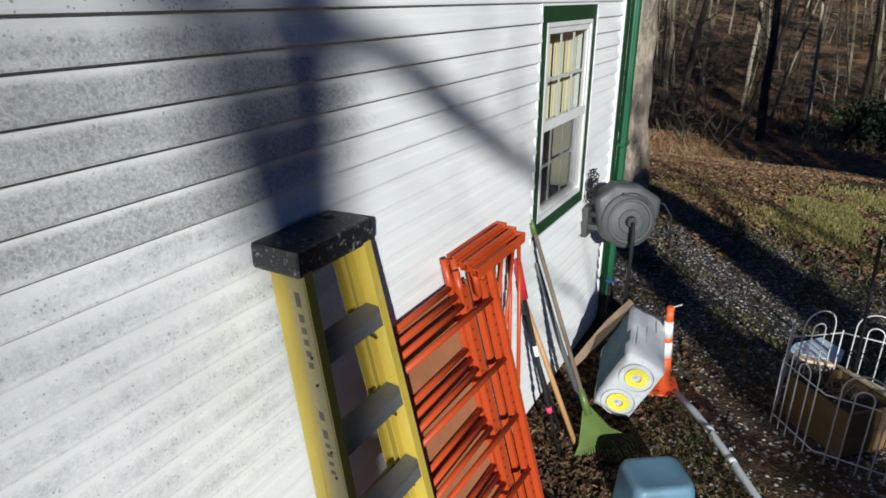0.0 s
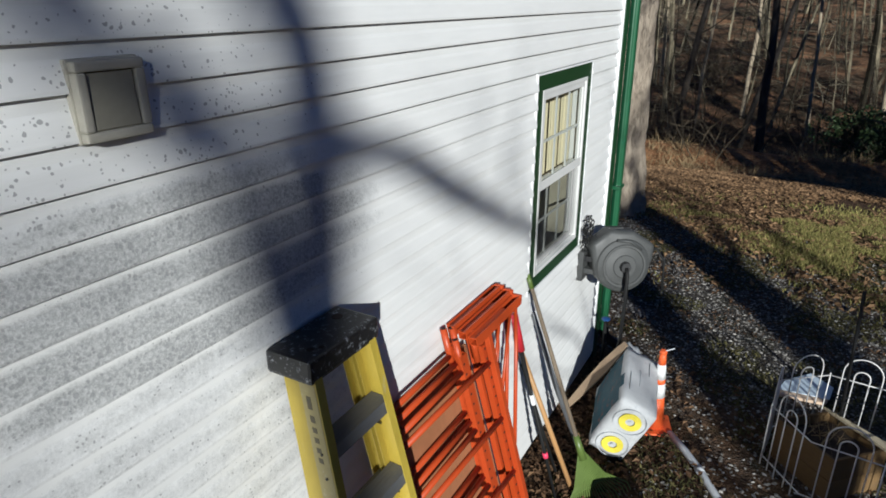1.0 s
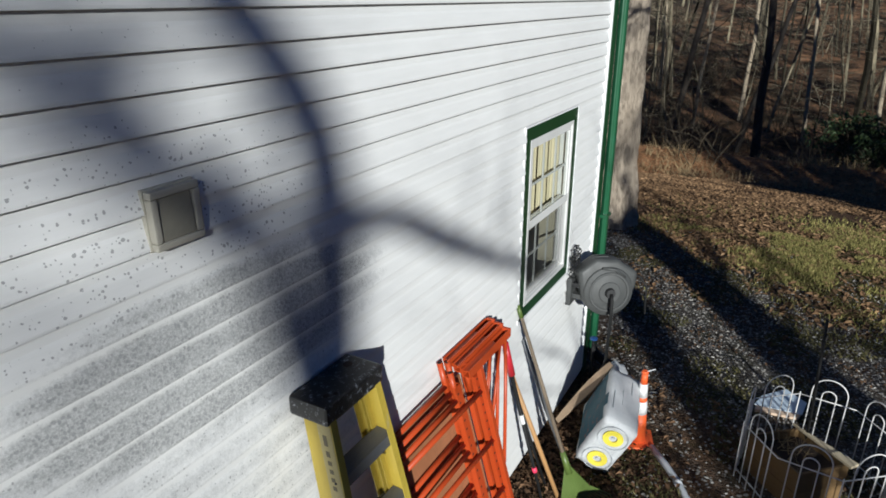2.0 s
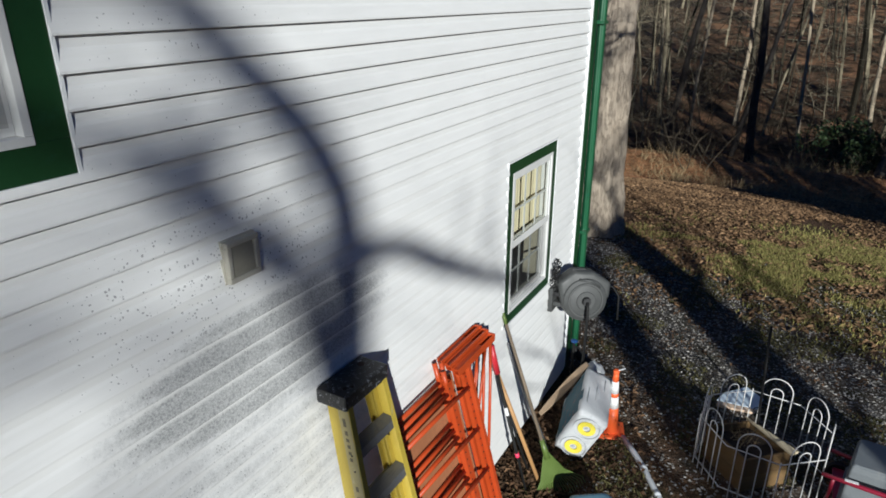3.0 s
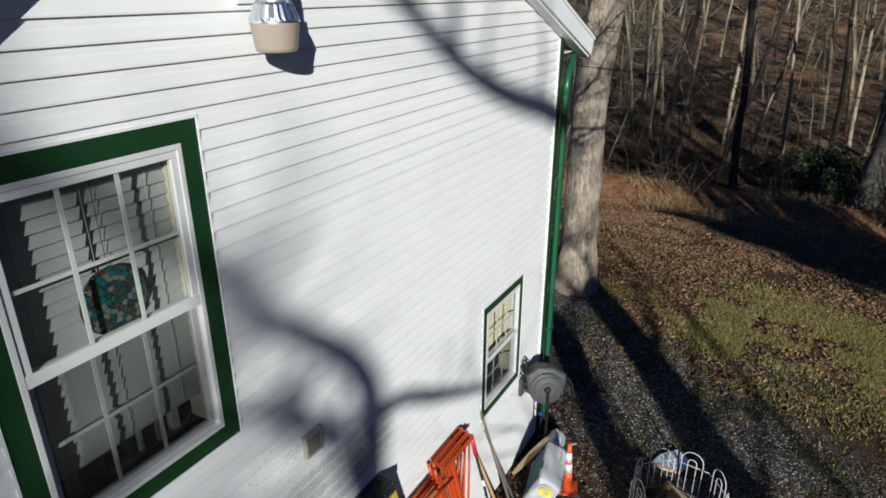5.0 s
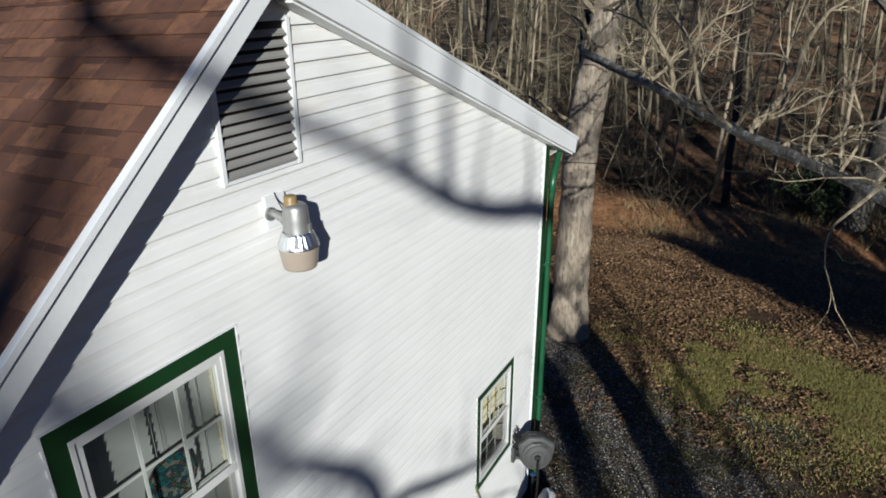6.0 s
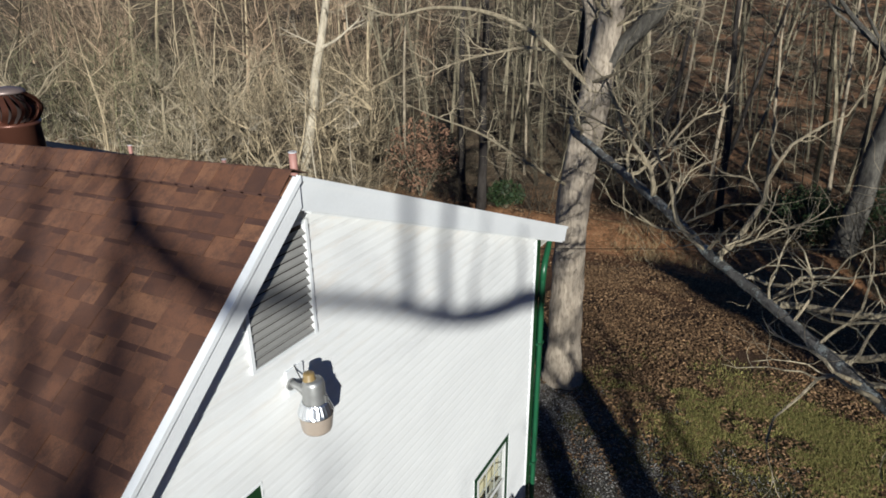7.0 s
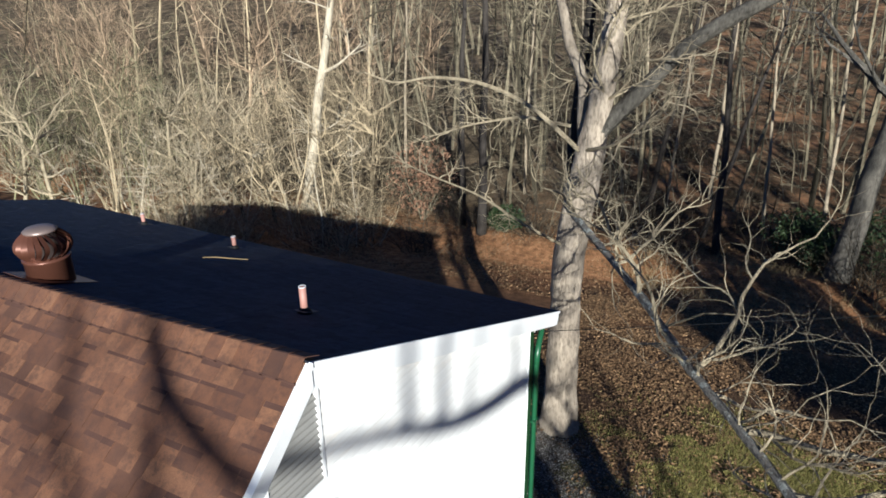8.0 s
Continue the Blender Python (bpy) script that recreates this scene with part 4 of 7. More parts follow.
        q2, r2 = interp_path(pts, [rr * (1 - 0.7 * i / (len(pts) - 1)) for i in range(len(pts))], 18)
        tw.tube(q2, r2, 6, caps=False)
        for i in range(3, 18):
            w = Vector((rng.uniform(-0.6, 0.6), rng.uniform(-0.2, 0.9) if pts[-1][1] > 1 else rng.uniform(-0.9, 0.4), rng.uniform(-0.5, 0.8)))
            spray(tw, rng, q2[i], w, rng.uniform(0.35, 1.0), 0.013, 2, 4, 6, 0.48, 0.04, 4, 0.55)
    for z in (7.4, 8.1, 8.8, 9.6, 10.5, 11.4):
        for _ in range(4):
            a = rng.uniform(0, 6.283)
            spray(tw, rng, (5.0, 0.6, z), (math.cos(a), math.sin(a), 0.6), rng.uniform(1.0, 2.0), 0.03, 2, 5, 7, 0.4, 0.06, 5, 0.55)
    raw("crown", tw, TWIG, tree, "pale bare twigs")
    return tree


build_oak()


def template(rng, kind):
    """One bare tree of unit position, as arrays."""
    g = Geo()
    if kind in ("pole", "bare_pole"):
        h = rng.uniform(14, 22)
        r = rng.choice((0.06, 0.075, 0.09, 0.12, 0.16))
        lean = rng.uniform(-0.14, 0.14)
        pts = wander(rng, (0, 0, -0.6), (lean, rng.uniform(-0.14, 0.14), 1), h, 9, 0.07, 0.02)
        g.tube(pts, [r * (1.25 - 0.12 * i) for i in range(10)], 5, caps=False)
        deep = 2 if kind == "pole" else 1
        for _ in range(rng.randint(13, 18) if deep == 2 else 10):
            i = rng.randint(1, 9)
            a = rng.uniform(0, 6.283)
            low = i < 5
            spray(g, rng, pts[i], (math.cos(a), math.sin(a), 0.2 if low else 0.8), rng.uniform(1.0, 2.6) if low else rng.uniform(2.0, 4.2), 0.022 if low else 0.045, deep, 4, 4, 0.36, 0.05, 3, 0.6)
    elif kind == "sapling":
        h = rng.uniform(4, 10)
        pts = wander(rng, (0, 0, -0.4), (rng.uniform(-0.35, 0.35), rng.uniform(-0.35, 0.35), 1), h, 9, 0.17, 0.05)
        r = rng.uniform(0.03, 0.06)
        g.tube(pts, [r * (1.1 - 0.11 * i) for i in range(10)], 5, caps=False)
        for _ in range(14):
            i = rng.randint(1, 9)
            a = rng.uniform(0, 6.283)
            spray(g, rng, pts[i], (math.cos(a), math.sin(a), rng.uniform(-0.1, 0.7)), rng.uniform(0.7, 1.9), 0.018, 2, 3, 4, 0.42, 0.06, 3, 0.62)
    elif kind == "fan":
        # a spreading small tree: short stem, many crooked rising limbs
        pts = wander(rng, (0, 0, -0.4), (rng.uniform(-0.2, 0.2), rng.uniform(-0.2, 0.2), 1), rng.uniform(3.5, 5), 6, 0.12, 0.04)
        g.tube(pts, [0.095 * (1.1 - 0.12 * i) for i in range(7)], 6, caps=False)
        for _ in range(14):
            i = rng.randint(2, 6)
            a = rng.uniform(0, 6.283)
            spray(g, rng, pts[i], (math.cos(a), math.sin(a), rng.uniform(0.2, 1.2)), rng.uniform(1.6, 2.8), 0.045, 2, 4, 6, 0.36, 0.09, 5, 0.55)
    elif kind == "scrub":
        # a low tangle of arching stems
        for _ in range(rng.randint(8, 11)):
            pts = wander(rng, (rng.uniform(-0.8, 0.8), rng.uniform(-0.8, 0.8), -0.2), (rng.uniform(-0.8, 0.8), rng.uniform(-0.8, 0.8), 1), rng.uniform(1.6, 3.6), 6, 0.28, -0.02)
            g.tube(pts, [0.022 * (1.1 - 0.15 * i) for i in range(7)], 3, caps=False)
            for _ in range(4):
                i = rng.randint(1, 6)
                a = rng.uniform(0, 6.283)
                spray(g, rng, pts[i], (math.cos(a), math.sin(a), 0.4), rng.uniform(0.5, 1.5), 0.011, 1, 3, 3, 0.4, 0.02, 3, 0.7)
    else:
        for _ in range(rng.randint(3, 5)):
            pts = wander(rng, (rng.uniform(-0.3, 0.3), rng.uniform(-0.3, 0.3), -0.3), (rng.uniform(-0.45, 0.45), rng.uniform(-0.45, 0.45), 1), rng.uniform(4, 8), 9, 0.2, 0.07)
            g.tube(pts, [0.042 * (1.1 - 0.11 * i) for i in range(10)], 4, caps=False)
            for _ in range(9):
                i = rng.randint(1, 9)
                a = rng.uniform(0, 6.283)
                spray(g, rng, pts[i], (math.cos(a), math.sin(a), 0.6), rng.uniform(0.8, 2.0), 0.018, 2, 3, 4, 0.42, 0.07, 3, 0.62)
    return np.array(g.v), g.f


def scatter(name, mat, templates, places, label):
    """Many plants in one mesh: places are x, y, turn, size."""
    vs, fs, base = [], [], 0
    for j, (x, y, a, s) in enumerate(places):
        v, f = templates[j % len(templates)]
        c, d = math.cos(a) * s, math.sin(a) * s
        w = np.stack([v[:, 0] * c - v[:, 1] * d + x, v[:, 0] * d + v[:, 1] * c + y, v[:, 2] * s + ground_height(x, y)], 1)
        vs.append(w)
        fs.extend([tuple(i + base for i in q) for q in f])
        base += len(v)
    me = bpy.data.meshes.new(name)
    me.from_pydata(np.concatenate(vs).tolist(), [], fs)
    me.materials.append(mat)
    return tagged(new(name, me), label, "woods", kind="stuff")


def polar(az, dist):
    return -7 + dist * math.cos(radians(az)), -2.7 + dist * math.sin(radians(az))


def build_woods():
    rng = random.Random(5)
    poles = [template(rng, "pole") for _ in range(9)]
    saps = [template(rng, "sapling") for _ in range(7)]
    brush = [template(rng, "brush") for _ in range(6)]
    fans = [template(rng, "fan") for _ in range(4)]
    scrub = [template(rng, "scrub") for _ in range(6)]
    def strew(n, az0, az1, d0, d1, s0, s1, power=1.0):
        put = []
        for _ in range(n):
            put.append((*polar(rng.uniform(az0, az1), d0 + (d1 - d0) * rng.random() ** power), rng.uniform(0, 6.283), rng.uniform(s0, s1)))
        return put
    # same poles twice: bark tone holds shade on the slope, sunlight to the north
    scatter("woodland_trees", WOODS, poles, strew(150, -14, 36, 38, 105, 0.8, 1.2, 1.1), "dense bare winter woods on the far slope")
    scatter("sunlit_woods", BRUSH, poles, strew(44, 34, 76, 54, 112, 0.8, 1.2, 1.2), "bare woods behind the house, sunlight put into paler bark")
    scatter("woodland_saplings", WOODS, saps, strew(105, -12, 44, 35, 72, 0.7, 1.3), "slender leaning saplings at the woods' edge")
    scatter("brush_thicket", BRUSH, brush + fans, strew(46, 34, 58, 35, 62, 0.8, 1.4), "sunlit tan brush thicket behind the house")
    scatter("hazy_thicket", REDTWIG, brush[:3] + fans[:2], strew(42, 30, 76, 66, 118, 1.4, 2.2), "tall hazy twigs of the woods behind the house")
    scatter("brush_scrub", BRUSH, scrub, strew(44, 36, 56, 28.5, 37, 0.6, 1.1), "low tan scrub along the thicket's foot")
    for k, (x, y, a, s) in enumerate(strew(7, 40, 72, 34, 46, 1.0, 1.5)):
        t = thing("small_tree", "small spreading bare tree before the thicket", "tree", (x, y, ground_height(x, y)), "small trees")
        v, f = fans[k % len(fans)]
        g = Geo()
        g.f = f
        c, e = math.cos(a) * s, math.sin(a) * s
        g.v = [(p[0] * c - p[1] * e + x, p[0] * e + p[1] * c + y, p[2] * s + ground_height(x, y)) for p in v]
        raw("crown", g, TWIG, t)
    for k, (x, y, a, s) in enumerate(strew(16, 37, 62, 30, 41, 0.7, 1.1)):
        t = thing("pale_sapling", "pale slender sapling at the thicket's edge", "tree", (x, y, ground_height(x, y)), "pale saplings")
        v, f = saps[k % len(saps)]
        g = Geo()
        g.f = f
        c, e = math.cos(a) * s, math.sin(a) * s
        g.v = [(p[0] * c - p[1] * e + x, p[0] * e + p[1] * c + y, p[2] * s + ground_height(x, y)) for p in v]
        raw("crown", g, SYCAMORE, t)
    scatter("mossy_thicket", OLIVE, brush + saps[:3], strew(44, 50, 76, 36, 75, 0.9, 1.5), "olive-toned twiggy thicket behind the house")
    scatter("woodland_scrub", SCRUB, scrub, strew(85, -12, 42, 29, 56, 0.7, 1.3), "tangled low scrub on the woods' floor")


build_woods()


def build_south_woods():
    """Unseen woods that close the yard behind the camera, added up the sun's bearing to shade the eastern slope."""
    rng = random.Random(6)
    poles = [template(rng, "bare_pole") for _ in range(4)]
    put = []
    while len(put) < 54:
        # across and up the sun's bearing
        p, s = rng.uniform(-44, -11.4), rng.uniform(-9, 34)
        x, y = p * -0.553 - s * 0.833, p * 0.833 - s * 0.553
        if y > -8.5 - 0.12 * max(0.0, x):
            continue
        put.append((x, y, rng.uniform(0, 6.283), rng.uniform(0.8, 1.25)))
    for _ in range(44):
        p, s = rng.uniform(-16, -10.9), rng.uniform(2, 34)
        x, y = p * -0.553 - s * 0.833, p * 0.833 - s * 0.553
        if y < -8.5 - 0.12 * max(0.0, x):
            put.append((x, y, rng.uniform(0, 6.283), rng.uniform(0.8, 1.1)))
    scatter("southern_shade_woods", WOODS, poles, put, "unseen bare woods added beyond the yard's southern edge for shade")


build_south_woods()


def build_shade_pine(p, s, low, top, spread, seed):
    """An unseen tall pine south of the yard, added to shade the lawn's far edge, bare below, with a ragged crown of
    needle clumps; p across and s along the sun's bearing.
    """
    rng = random.Random(seed)
    x, y = p * -0.553 + s * 0.833, p * 0.833 + s * 0.553
    z0 = ground_height(x, y)
    t = thing("shade_pine", "unseen tall pine with a high ragged crown, added to shade the lawn", "tree", (x, y, z0), "pines beyond the yard")
    g = Geo()
    q, r = interp_path([(x, y, z0 - 0.3), (x + 0.1, y, z0 + low), (x, y + 0.1, z0 + top)], [0.15, 0.12, 0.04], 20)
    g.tube(q, r, 9)
    part("trunk", g, DARKBARK, t, smooth=True)
    b, v, f = Geo(), [], []
    for _ in range(56):
        k = rng.random()
        z = z0 + low + (top - low) * k
        a = rng.uniform(0, 6.283)
        reach = spread * (1.1 - 0.5 * k) * rng.uniform(0.5, 1.0)
        tip = Vector((x + reach * math.cos(a), y + reach * math.sin(a), z + rng.uniform(-0.5, 0.6)))
        b.tube([(x, y, z), tip], [0.045, 0.012], 4, caps=False)
        for _ in range(24):
            c = Vector((x, y, z)).lerp(tip, rng.uniform(0.3, 1.05)) + Vector((rng.gauss(0, 0.28), rng.gauss(0, 0.28), rng.gauss(0, 0.2)))
            sv, sf = leaf(rng, 7.0)
            n = len(v)
            v.extend((c.x + w[0], c.y + w[1], c.z + 2 * w[2]) for w in sv)
            f.extend(tuple(i + n for i in w) for w in sf)
    raw("limbs", b, DARKBARK, t, kind="stuff")
    raw("crown", Geo().add(v, f), EVERG, t)


def leaf(rng, big=1.0):
    a, s = rng.uniform(0, 6.283), rng.uniform(0.014, 0.032) * big
    c, d = math.cos(a), math.sin(a)
    t1, t2, lift = rng.uniform(-0.5, 0.5), rng.uniform(-0.6, 0.6), rng.uniform(0.004, 0.03)
    pts = ((-s, 0, 0), (-0.2 * s, -0.55 * s, 0.35 * s), (s, 0, 0.1 * s), (-0.1 * s, 0.55 * s, 0.35 * s))
    out = []
    for x, y, z in pts:
        out.append((x * c - y * d, x * d + y * c, lift + z + x * t1 + y * t2 * 0.6))
    return out, ((0, 1, 2), (0, 2, 3))


for k, (p, s, low, top) in enumerate(((-9.3, -16.0, 6.5, 6.9), (-10.9, -17.0, 6.1, 6.8), (-12.6, -16.0, 5.4, 6.9), (-14.6, -18.0, 5.6, 9.2))):
    build_shade_pine(p, s, low, top, 1.5, 60 + k)


def lone_tree(name, label, mat, base, top, r, seed, twigs=10, height=18, limbs=(), taper=0.07):
    """A tree told apart from the woods: base and a second point give its line."""
    rng = random.Random(seed)
    x, y = base
    z = ground_height(x, y)
    t = thing(name, label, "tree", (x, y, z))
    a, b = Vector((x, y, z - 0.4)), Vector(top)
    d = (b - a).normalized()
    pts = [a]
    for i in range(1, 12):
        pts.append(a + d * (height * i / 11) + Vector((rng.uniform(-0.12, 0.12), rng.uniform(-0.12, 0.12), 0)) * (1 if i > 1 else 0))
    g = Geo()
    rough_trunk(g, rng, pts, [r * (1.25 if i == 0 else 1.05 - taper * i) for i in range(12)], 26, 10, 0.08)
    part("trunk", g, mat, t, smooth=True)
    c = Geo()
    for i0, way, L, rr in limbs:
        spray(c, rng, pts[i0], way, L, rr, 3, 7, 6, 0.16, 0.05, 4, 0.55)
    for _ in range(twigs):
        i = rng.randint(3, 11)
        an = rng.uniform(0, 6.283)
        spray(c, rng, pts[i], (math.cos(an), math.sin(an), 0.5), rng.uniform(1.2, 3.2), r * 0.16, 2, 5, 4, 0.22, 0.06, 4, 0.55)
    raw("crown", c, mat, t)
    return t


lone_tree("sycamore_tree", "tall pale sycamore leaning at the brush's edge", SYCAMORE, (22.6, 24.2), (24.4, 23.1, 6.4), 0.36, 3, 14, 20, ((5, (0.3, -0.9, 0.5), 3.0, 0.12),))
lone_tree("dark_tree", "dark-trunked tree behind the bank, shade put into its bark", DARKBARK, (21.6, 11.2), (21.9, 11.3, 4), 0.24, 4, 12, 18)
lone_tree("dark_tree", "dark-trunked tree behind the bank, shade put into its bark", DARKBARK, (22.6, 12.9), (23.0, 13.0, 4), 0.19, 6, 12, 18)
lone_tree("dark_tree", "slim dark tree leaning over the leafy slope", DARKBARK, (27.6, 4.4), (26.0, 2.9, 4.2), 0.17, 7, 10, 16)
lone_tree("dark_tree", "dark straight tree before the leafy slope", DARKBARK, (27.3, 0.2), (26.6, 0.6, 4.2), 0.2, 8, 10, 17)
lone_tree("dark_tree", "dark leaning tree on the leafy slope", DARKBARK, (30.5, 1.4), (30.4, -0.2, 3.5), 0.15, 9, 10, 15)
lone_tree("forked_tree", "thick forked tree with shade put into its trunk colour", SHADELIMB, (25.6, -5.2), (26.4, -6.2, 6.0), 0.52, 10, 14, 19, ((4, (-0.1, -0.7, 0.8), 5.0, 0.24), (5, (0.1, 0.8, 0.5), 5.5, 0.2)))
for k, (az, d, s) in enumerate(((1.5, 40, 0.16), (6, 44, 0.2), (9.5, 41, 0.15), (12, 52, 0.22), (17, 45, 0.17), (22, 43, 0.16), (33, 47, 0.2), (-3, 38, 0.18))):
    bx, by = polar(az, d)
    lone_tree("slender_tree", "slender pale tree standing in the woods", SLIM, (bx, by), (bx + 0.5 * math.sin(k * 2.1), by + 0.6 * math.cos(k * 1.7), ground_height(bx, by) + 8), s * 0.62, 30 + k, 14, 18)

# trees behind the camera, whose shadows fall on the wall, the roof and the drive


def from_wall(x, z, d):
    """The place d metres up the sun's ray from a point of the south wall."""
    return (x - d * SUN.x, -d * SUN.y, z - d * SUN.z)


def build_shade_trees():
    rng = random.Random(21)
    # first tree: forks low, one limb bending over to the west, one to the east
    d = 19.0
    t = thing("yard_tree", "bare forked yard tree west of the house", "tree", (-18.4, -10.0, 0))
    def line(g, pts, radii, n, dd=d):
        q, r = interp_path([from_wall(x, z, min(26.0, dd + 2.4 * max(0.0, z - 2.3))) for x, z in pts], radii, n)
        g.tube(q, r, 10)
        return q
    g = Geo()
    line(g, [(-3.30, -6.2), (-3.30, 0.0), (-3.40, 1.2), (-3.53, 1.8), (-3.63, 2.2)], [0.24, 0.13, 0.11, 0.105, 0.11], 20)
    part("trunk", g, BARK, t, smooth=True)
    g = Geo()
    qa = line(g, [(-3.59, 2.1), (-3.575, 2.45), (-3.545, 2.72), (-3.585, 2.98), (-3.71, 3.20), (-3.92, 3.44), (-4.13, 3.62), (-4.34, 3.80), (-4.52, 3.99), (-4.66, 4.14), (-4.80, 4.32), (-5.1, 4.60), (-5.45, 4.88), (-5.78, 5.3), (-6.06, 6.0), (-5.95, 6.65), (-6.3, 7.6)], [0.10, 0.10, 0.10, 0.10, 0.10, 0.10, 0.095, 0.086, 0.066, 0.062, 0.06, 0.064, 0.066, 0.064, 0.062, 0.06, 0.05], 60)
    part("limb", g, BARK, t, smooth=True)
    g = Geo()
    qb = line(g, [(-3.74, 2.0), (-3.82, 2.22), (-3.87, 2.45), (-3.94, 2.66), (-4.03, 2.83), (-4.18, 2.99), (-4.32, 3.14), (-4.5, 3.30), (-4.8, 3.46), (-5.3, 3.62), (-6.2, 3.75)], [0.066, 0.062, 0.06, 0.062, 0.066, 0.074, 0.078, 0.066, 0.044, 0.03, 0.014], 36)
    part("limb", g, BARK, t, smooth=True)
    g = Geo()
    line(g, [(-3.66, 2.2), (-3.72, 2.5), (-3.80, 2.72), (-3.98, 2.84), (-4.16, 2.98)], [0.03, 0.022, 0.022, 0.026, 0.026], 16)
    part("branch", g, BARK, t, smooth=True)
    g = Geo()
    line(g, [(-4.10, 2.9), (-4.22, 3.12), (-4.27, 3.34), (-4.33, 3.55)], [0.02, 0.02, 0.016, 0.01], 12)
    part("branch", g, BARK, t, smooth=True)
    g = Geo()
    qc = line(g, [(-3.62, 2.58), (-3.40, 2.63), (-3.2, 2.585), (-3.03, 2.52), (-2.91, 2.44), (-2.62, 2.27), (-2.33, 2.12), (-1.95, 1.92), (-1.0, 1.5)], [0.085, 0.08, 0.07, 0.07, 0.076, 0.078, 0.07, 0.06, 0.035], 30)
    part("limb", g, BARK, t, smooth=True)
    g = Geo()
    qd = line(g, [(-5.78, 5.3), (-6.25, 5.95), (-7.0, 6.4), (-7.08, 6.9), (-7.65, 7.35), (-7.75, 8.05), (-8.3, 9.0)], [0.06, 0.06, 0.06, 0.06, 0.06, 0.055, 0.045], 24)
    part("limb", g, BARK, t, smooth=True)
    tw = Geo()
    for p in qa[46::3] + qd[6::3]:
        spray(tw, rng, p, (rng.uniform(-0.8, 0.8), rng.uniform(-0.8, 0.8), rng.uniform(0.1, 1)), rng.uniform(0.6, 1.4), 0.03, 2, 6, 5, 0.22, 0.05, 3, 0.6)
    for p in qb[10:26]:
        spray(tw, rng, p, (rng.uniform(-0.5, 0.5), rng.uniform(-0.6, 0.6), rng.uniform(-0.2, 0.9)), rng.uniform(0.3, 0.6), 0.03, 1, 4, 4, 0.2, 0.03, 2, 0.7)
    for q in (qa[24:], qb[20:], qc[20:]):
        for p in q[::3]:
            w = Vector((rng.uniform(-0.5, 0.5), rng.uniform(-0.6, 0.6), rng.uniform(0.1, 1)))
            spray(tw, rng, p, w, rng.uniform(0.5, 1.2), 0.012, 1, 4, 4, 0.2, 0.05, 3, 0.6)
    raw("crown", tw, TWIG, t)
    # second tree: its trunk shades the drive, one limb curves across the upper gable
    t = thing("yard_tree", "tall bare yard tree with a low sweeping limb", "tree", (-18.66, -13.5, 0))
    bx, by = 0.50 - 23 * 0.833, -0.78 - 23 * 0.553
    g = Geo()
    q, r = interp_path([(bx, by, -0.3), (bx, by, 3), (bx + 0.1, by, 8), (bx - 0.1, by + 0.1, 15), (bx, by, 21)], [0.3, 0.24, 0.22, 0.18, 0.1], 24)
    g.tube(q, r, 12)
    part("trunk", g, BARK, t, smooth=True)
    g = Geo()
    def at(x, z):
        # in the upright plane through the trunk that is square to the sun's ray
        base = Vector((x, 0, z))
        nrm = Vector((SUN.x, SUN.y, 0)).normalized()
        s = (Vector((bx, by, 0)) - base).dot(nrm) / SUN.dot(nrm)
        return tuple(base + SUN * s)
    pts = [at(1.3, 3.7), at(0.8, 4.0), at(-0.15, 4.45), at(-1.0, 4.66), at(-1.62, 4.86), at(-2.25, 5.13), at(-2.95, 5.55), at(-3.48, 5.84), at(-4.05, 6.12), at(-4.8, 6.47), at(-5.35, 6.79), at(-5.88, 7.13), at(-6.35, 7.6), at(-6.6, 8.4)]
    qu, ru = interp_path(pts, [0.17, 0.165, 0.15, 0.13, 0.115, 0.095, 0.078, 0.062, 0.06, 0.075, 0.085, 0.08, 0.07, 0.04], 50)
    g.tube(qu, ru, 10)
    part("limb", g, BARK, t, smooth=True)
    for pts, rr in (([at(-2.93, 5.5), at(-2.95, 6.0), at(-2.9, 6.6), at(-3.0, 7.6), at(-2.9, 9)], 0.055), ([at(-2.28, 5.12), at(-2.32, 5.6), at(-2.3, 6.1), at(-2.1, 7.0), at(-2.2, 8.4)], 0.055), ([at(-1.7, 4.9), at(-1.72, 5.3), at(-1.55, 5.6), at(-1.5, 6.6)], 0.03), ([at(-0.5, 4.55), at(-0.4, 5.0), at(-0.6, 5.6)], 0.04)):
        g = Geo()
        q, r = interp_path(pts, [rr * (1 - 0.6 * i / (len(pts) - 1)) for i in range(len(pts))], 18)
        g.tube(q, r, 8)
        part("branch", g, BARK, t, smooth=True)
    tw = Geo()
    for p in qu[10::3]:
        spray(tw, rng, p, (rng.uniform(-0.5, 0.5), rng.uniform(-0.5, 0.5), rng.uniform(-0.2, 0.9)), rng.uniform(0.4, 1.0), 0.01, 1, 4, 4, 0.25, 0.03, 2, 0.6)
    for z in (8, 9.5, 11, 12.5, 14, 15.5):
        for _ in range(4):
            a = rng.uniform(-1.9, -0.2)
            spray(tw, rng, (bx, by, z), (math.cos(a), math.sin(a), 0.7), rng.uniform(2, 4), 0.05, 2, 5, 5, 0.2, 0.05, 4, 0.55)
    raw("crown", tw, TWIG, t)
    # third and further trees: tall trunks whose shadows lie in bands over the drive and the lawn
    for p, s, rr, seed, tall in ((-2.2, 13.0, 0.40, 41, 5.8), (-1.05, 14.0, 0.22, 44, 5.6), (-3.6, 24.0, 0.09, 50, 9.5), (-11.8, 27.0, 0.42, 47, 15.0), (-14.5, 28.0, 0.4, 48, 19.0), (-17.0, 24.0, 0.4, 49, 19.0)):
        x, y = p * -0.553 - s * 0.833, p * 0.833 - s * 0.553
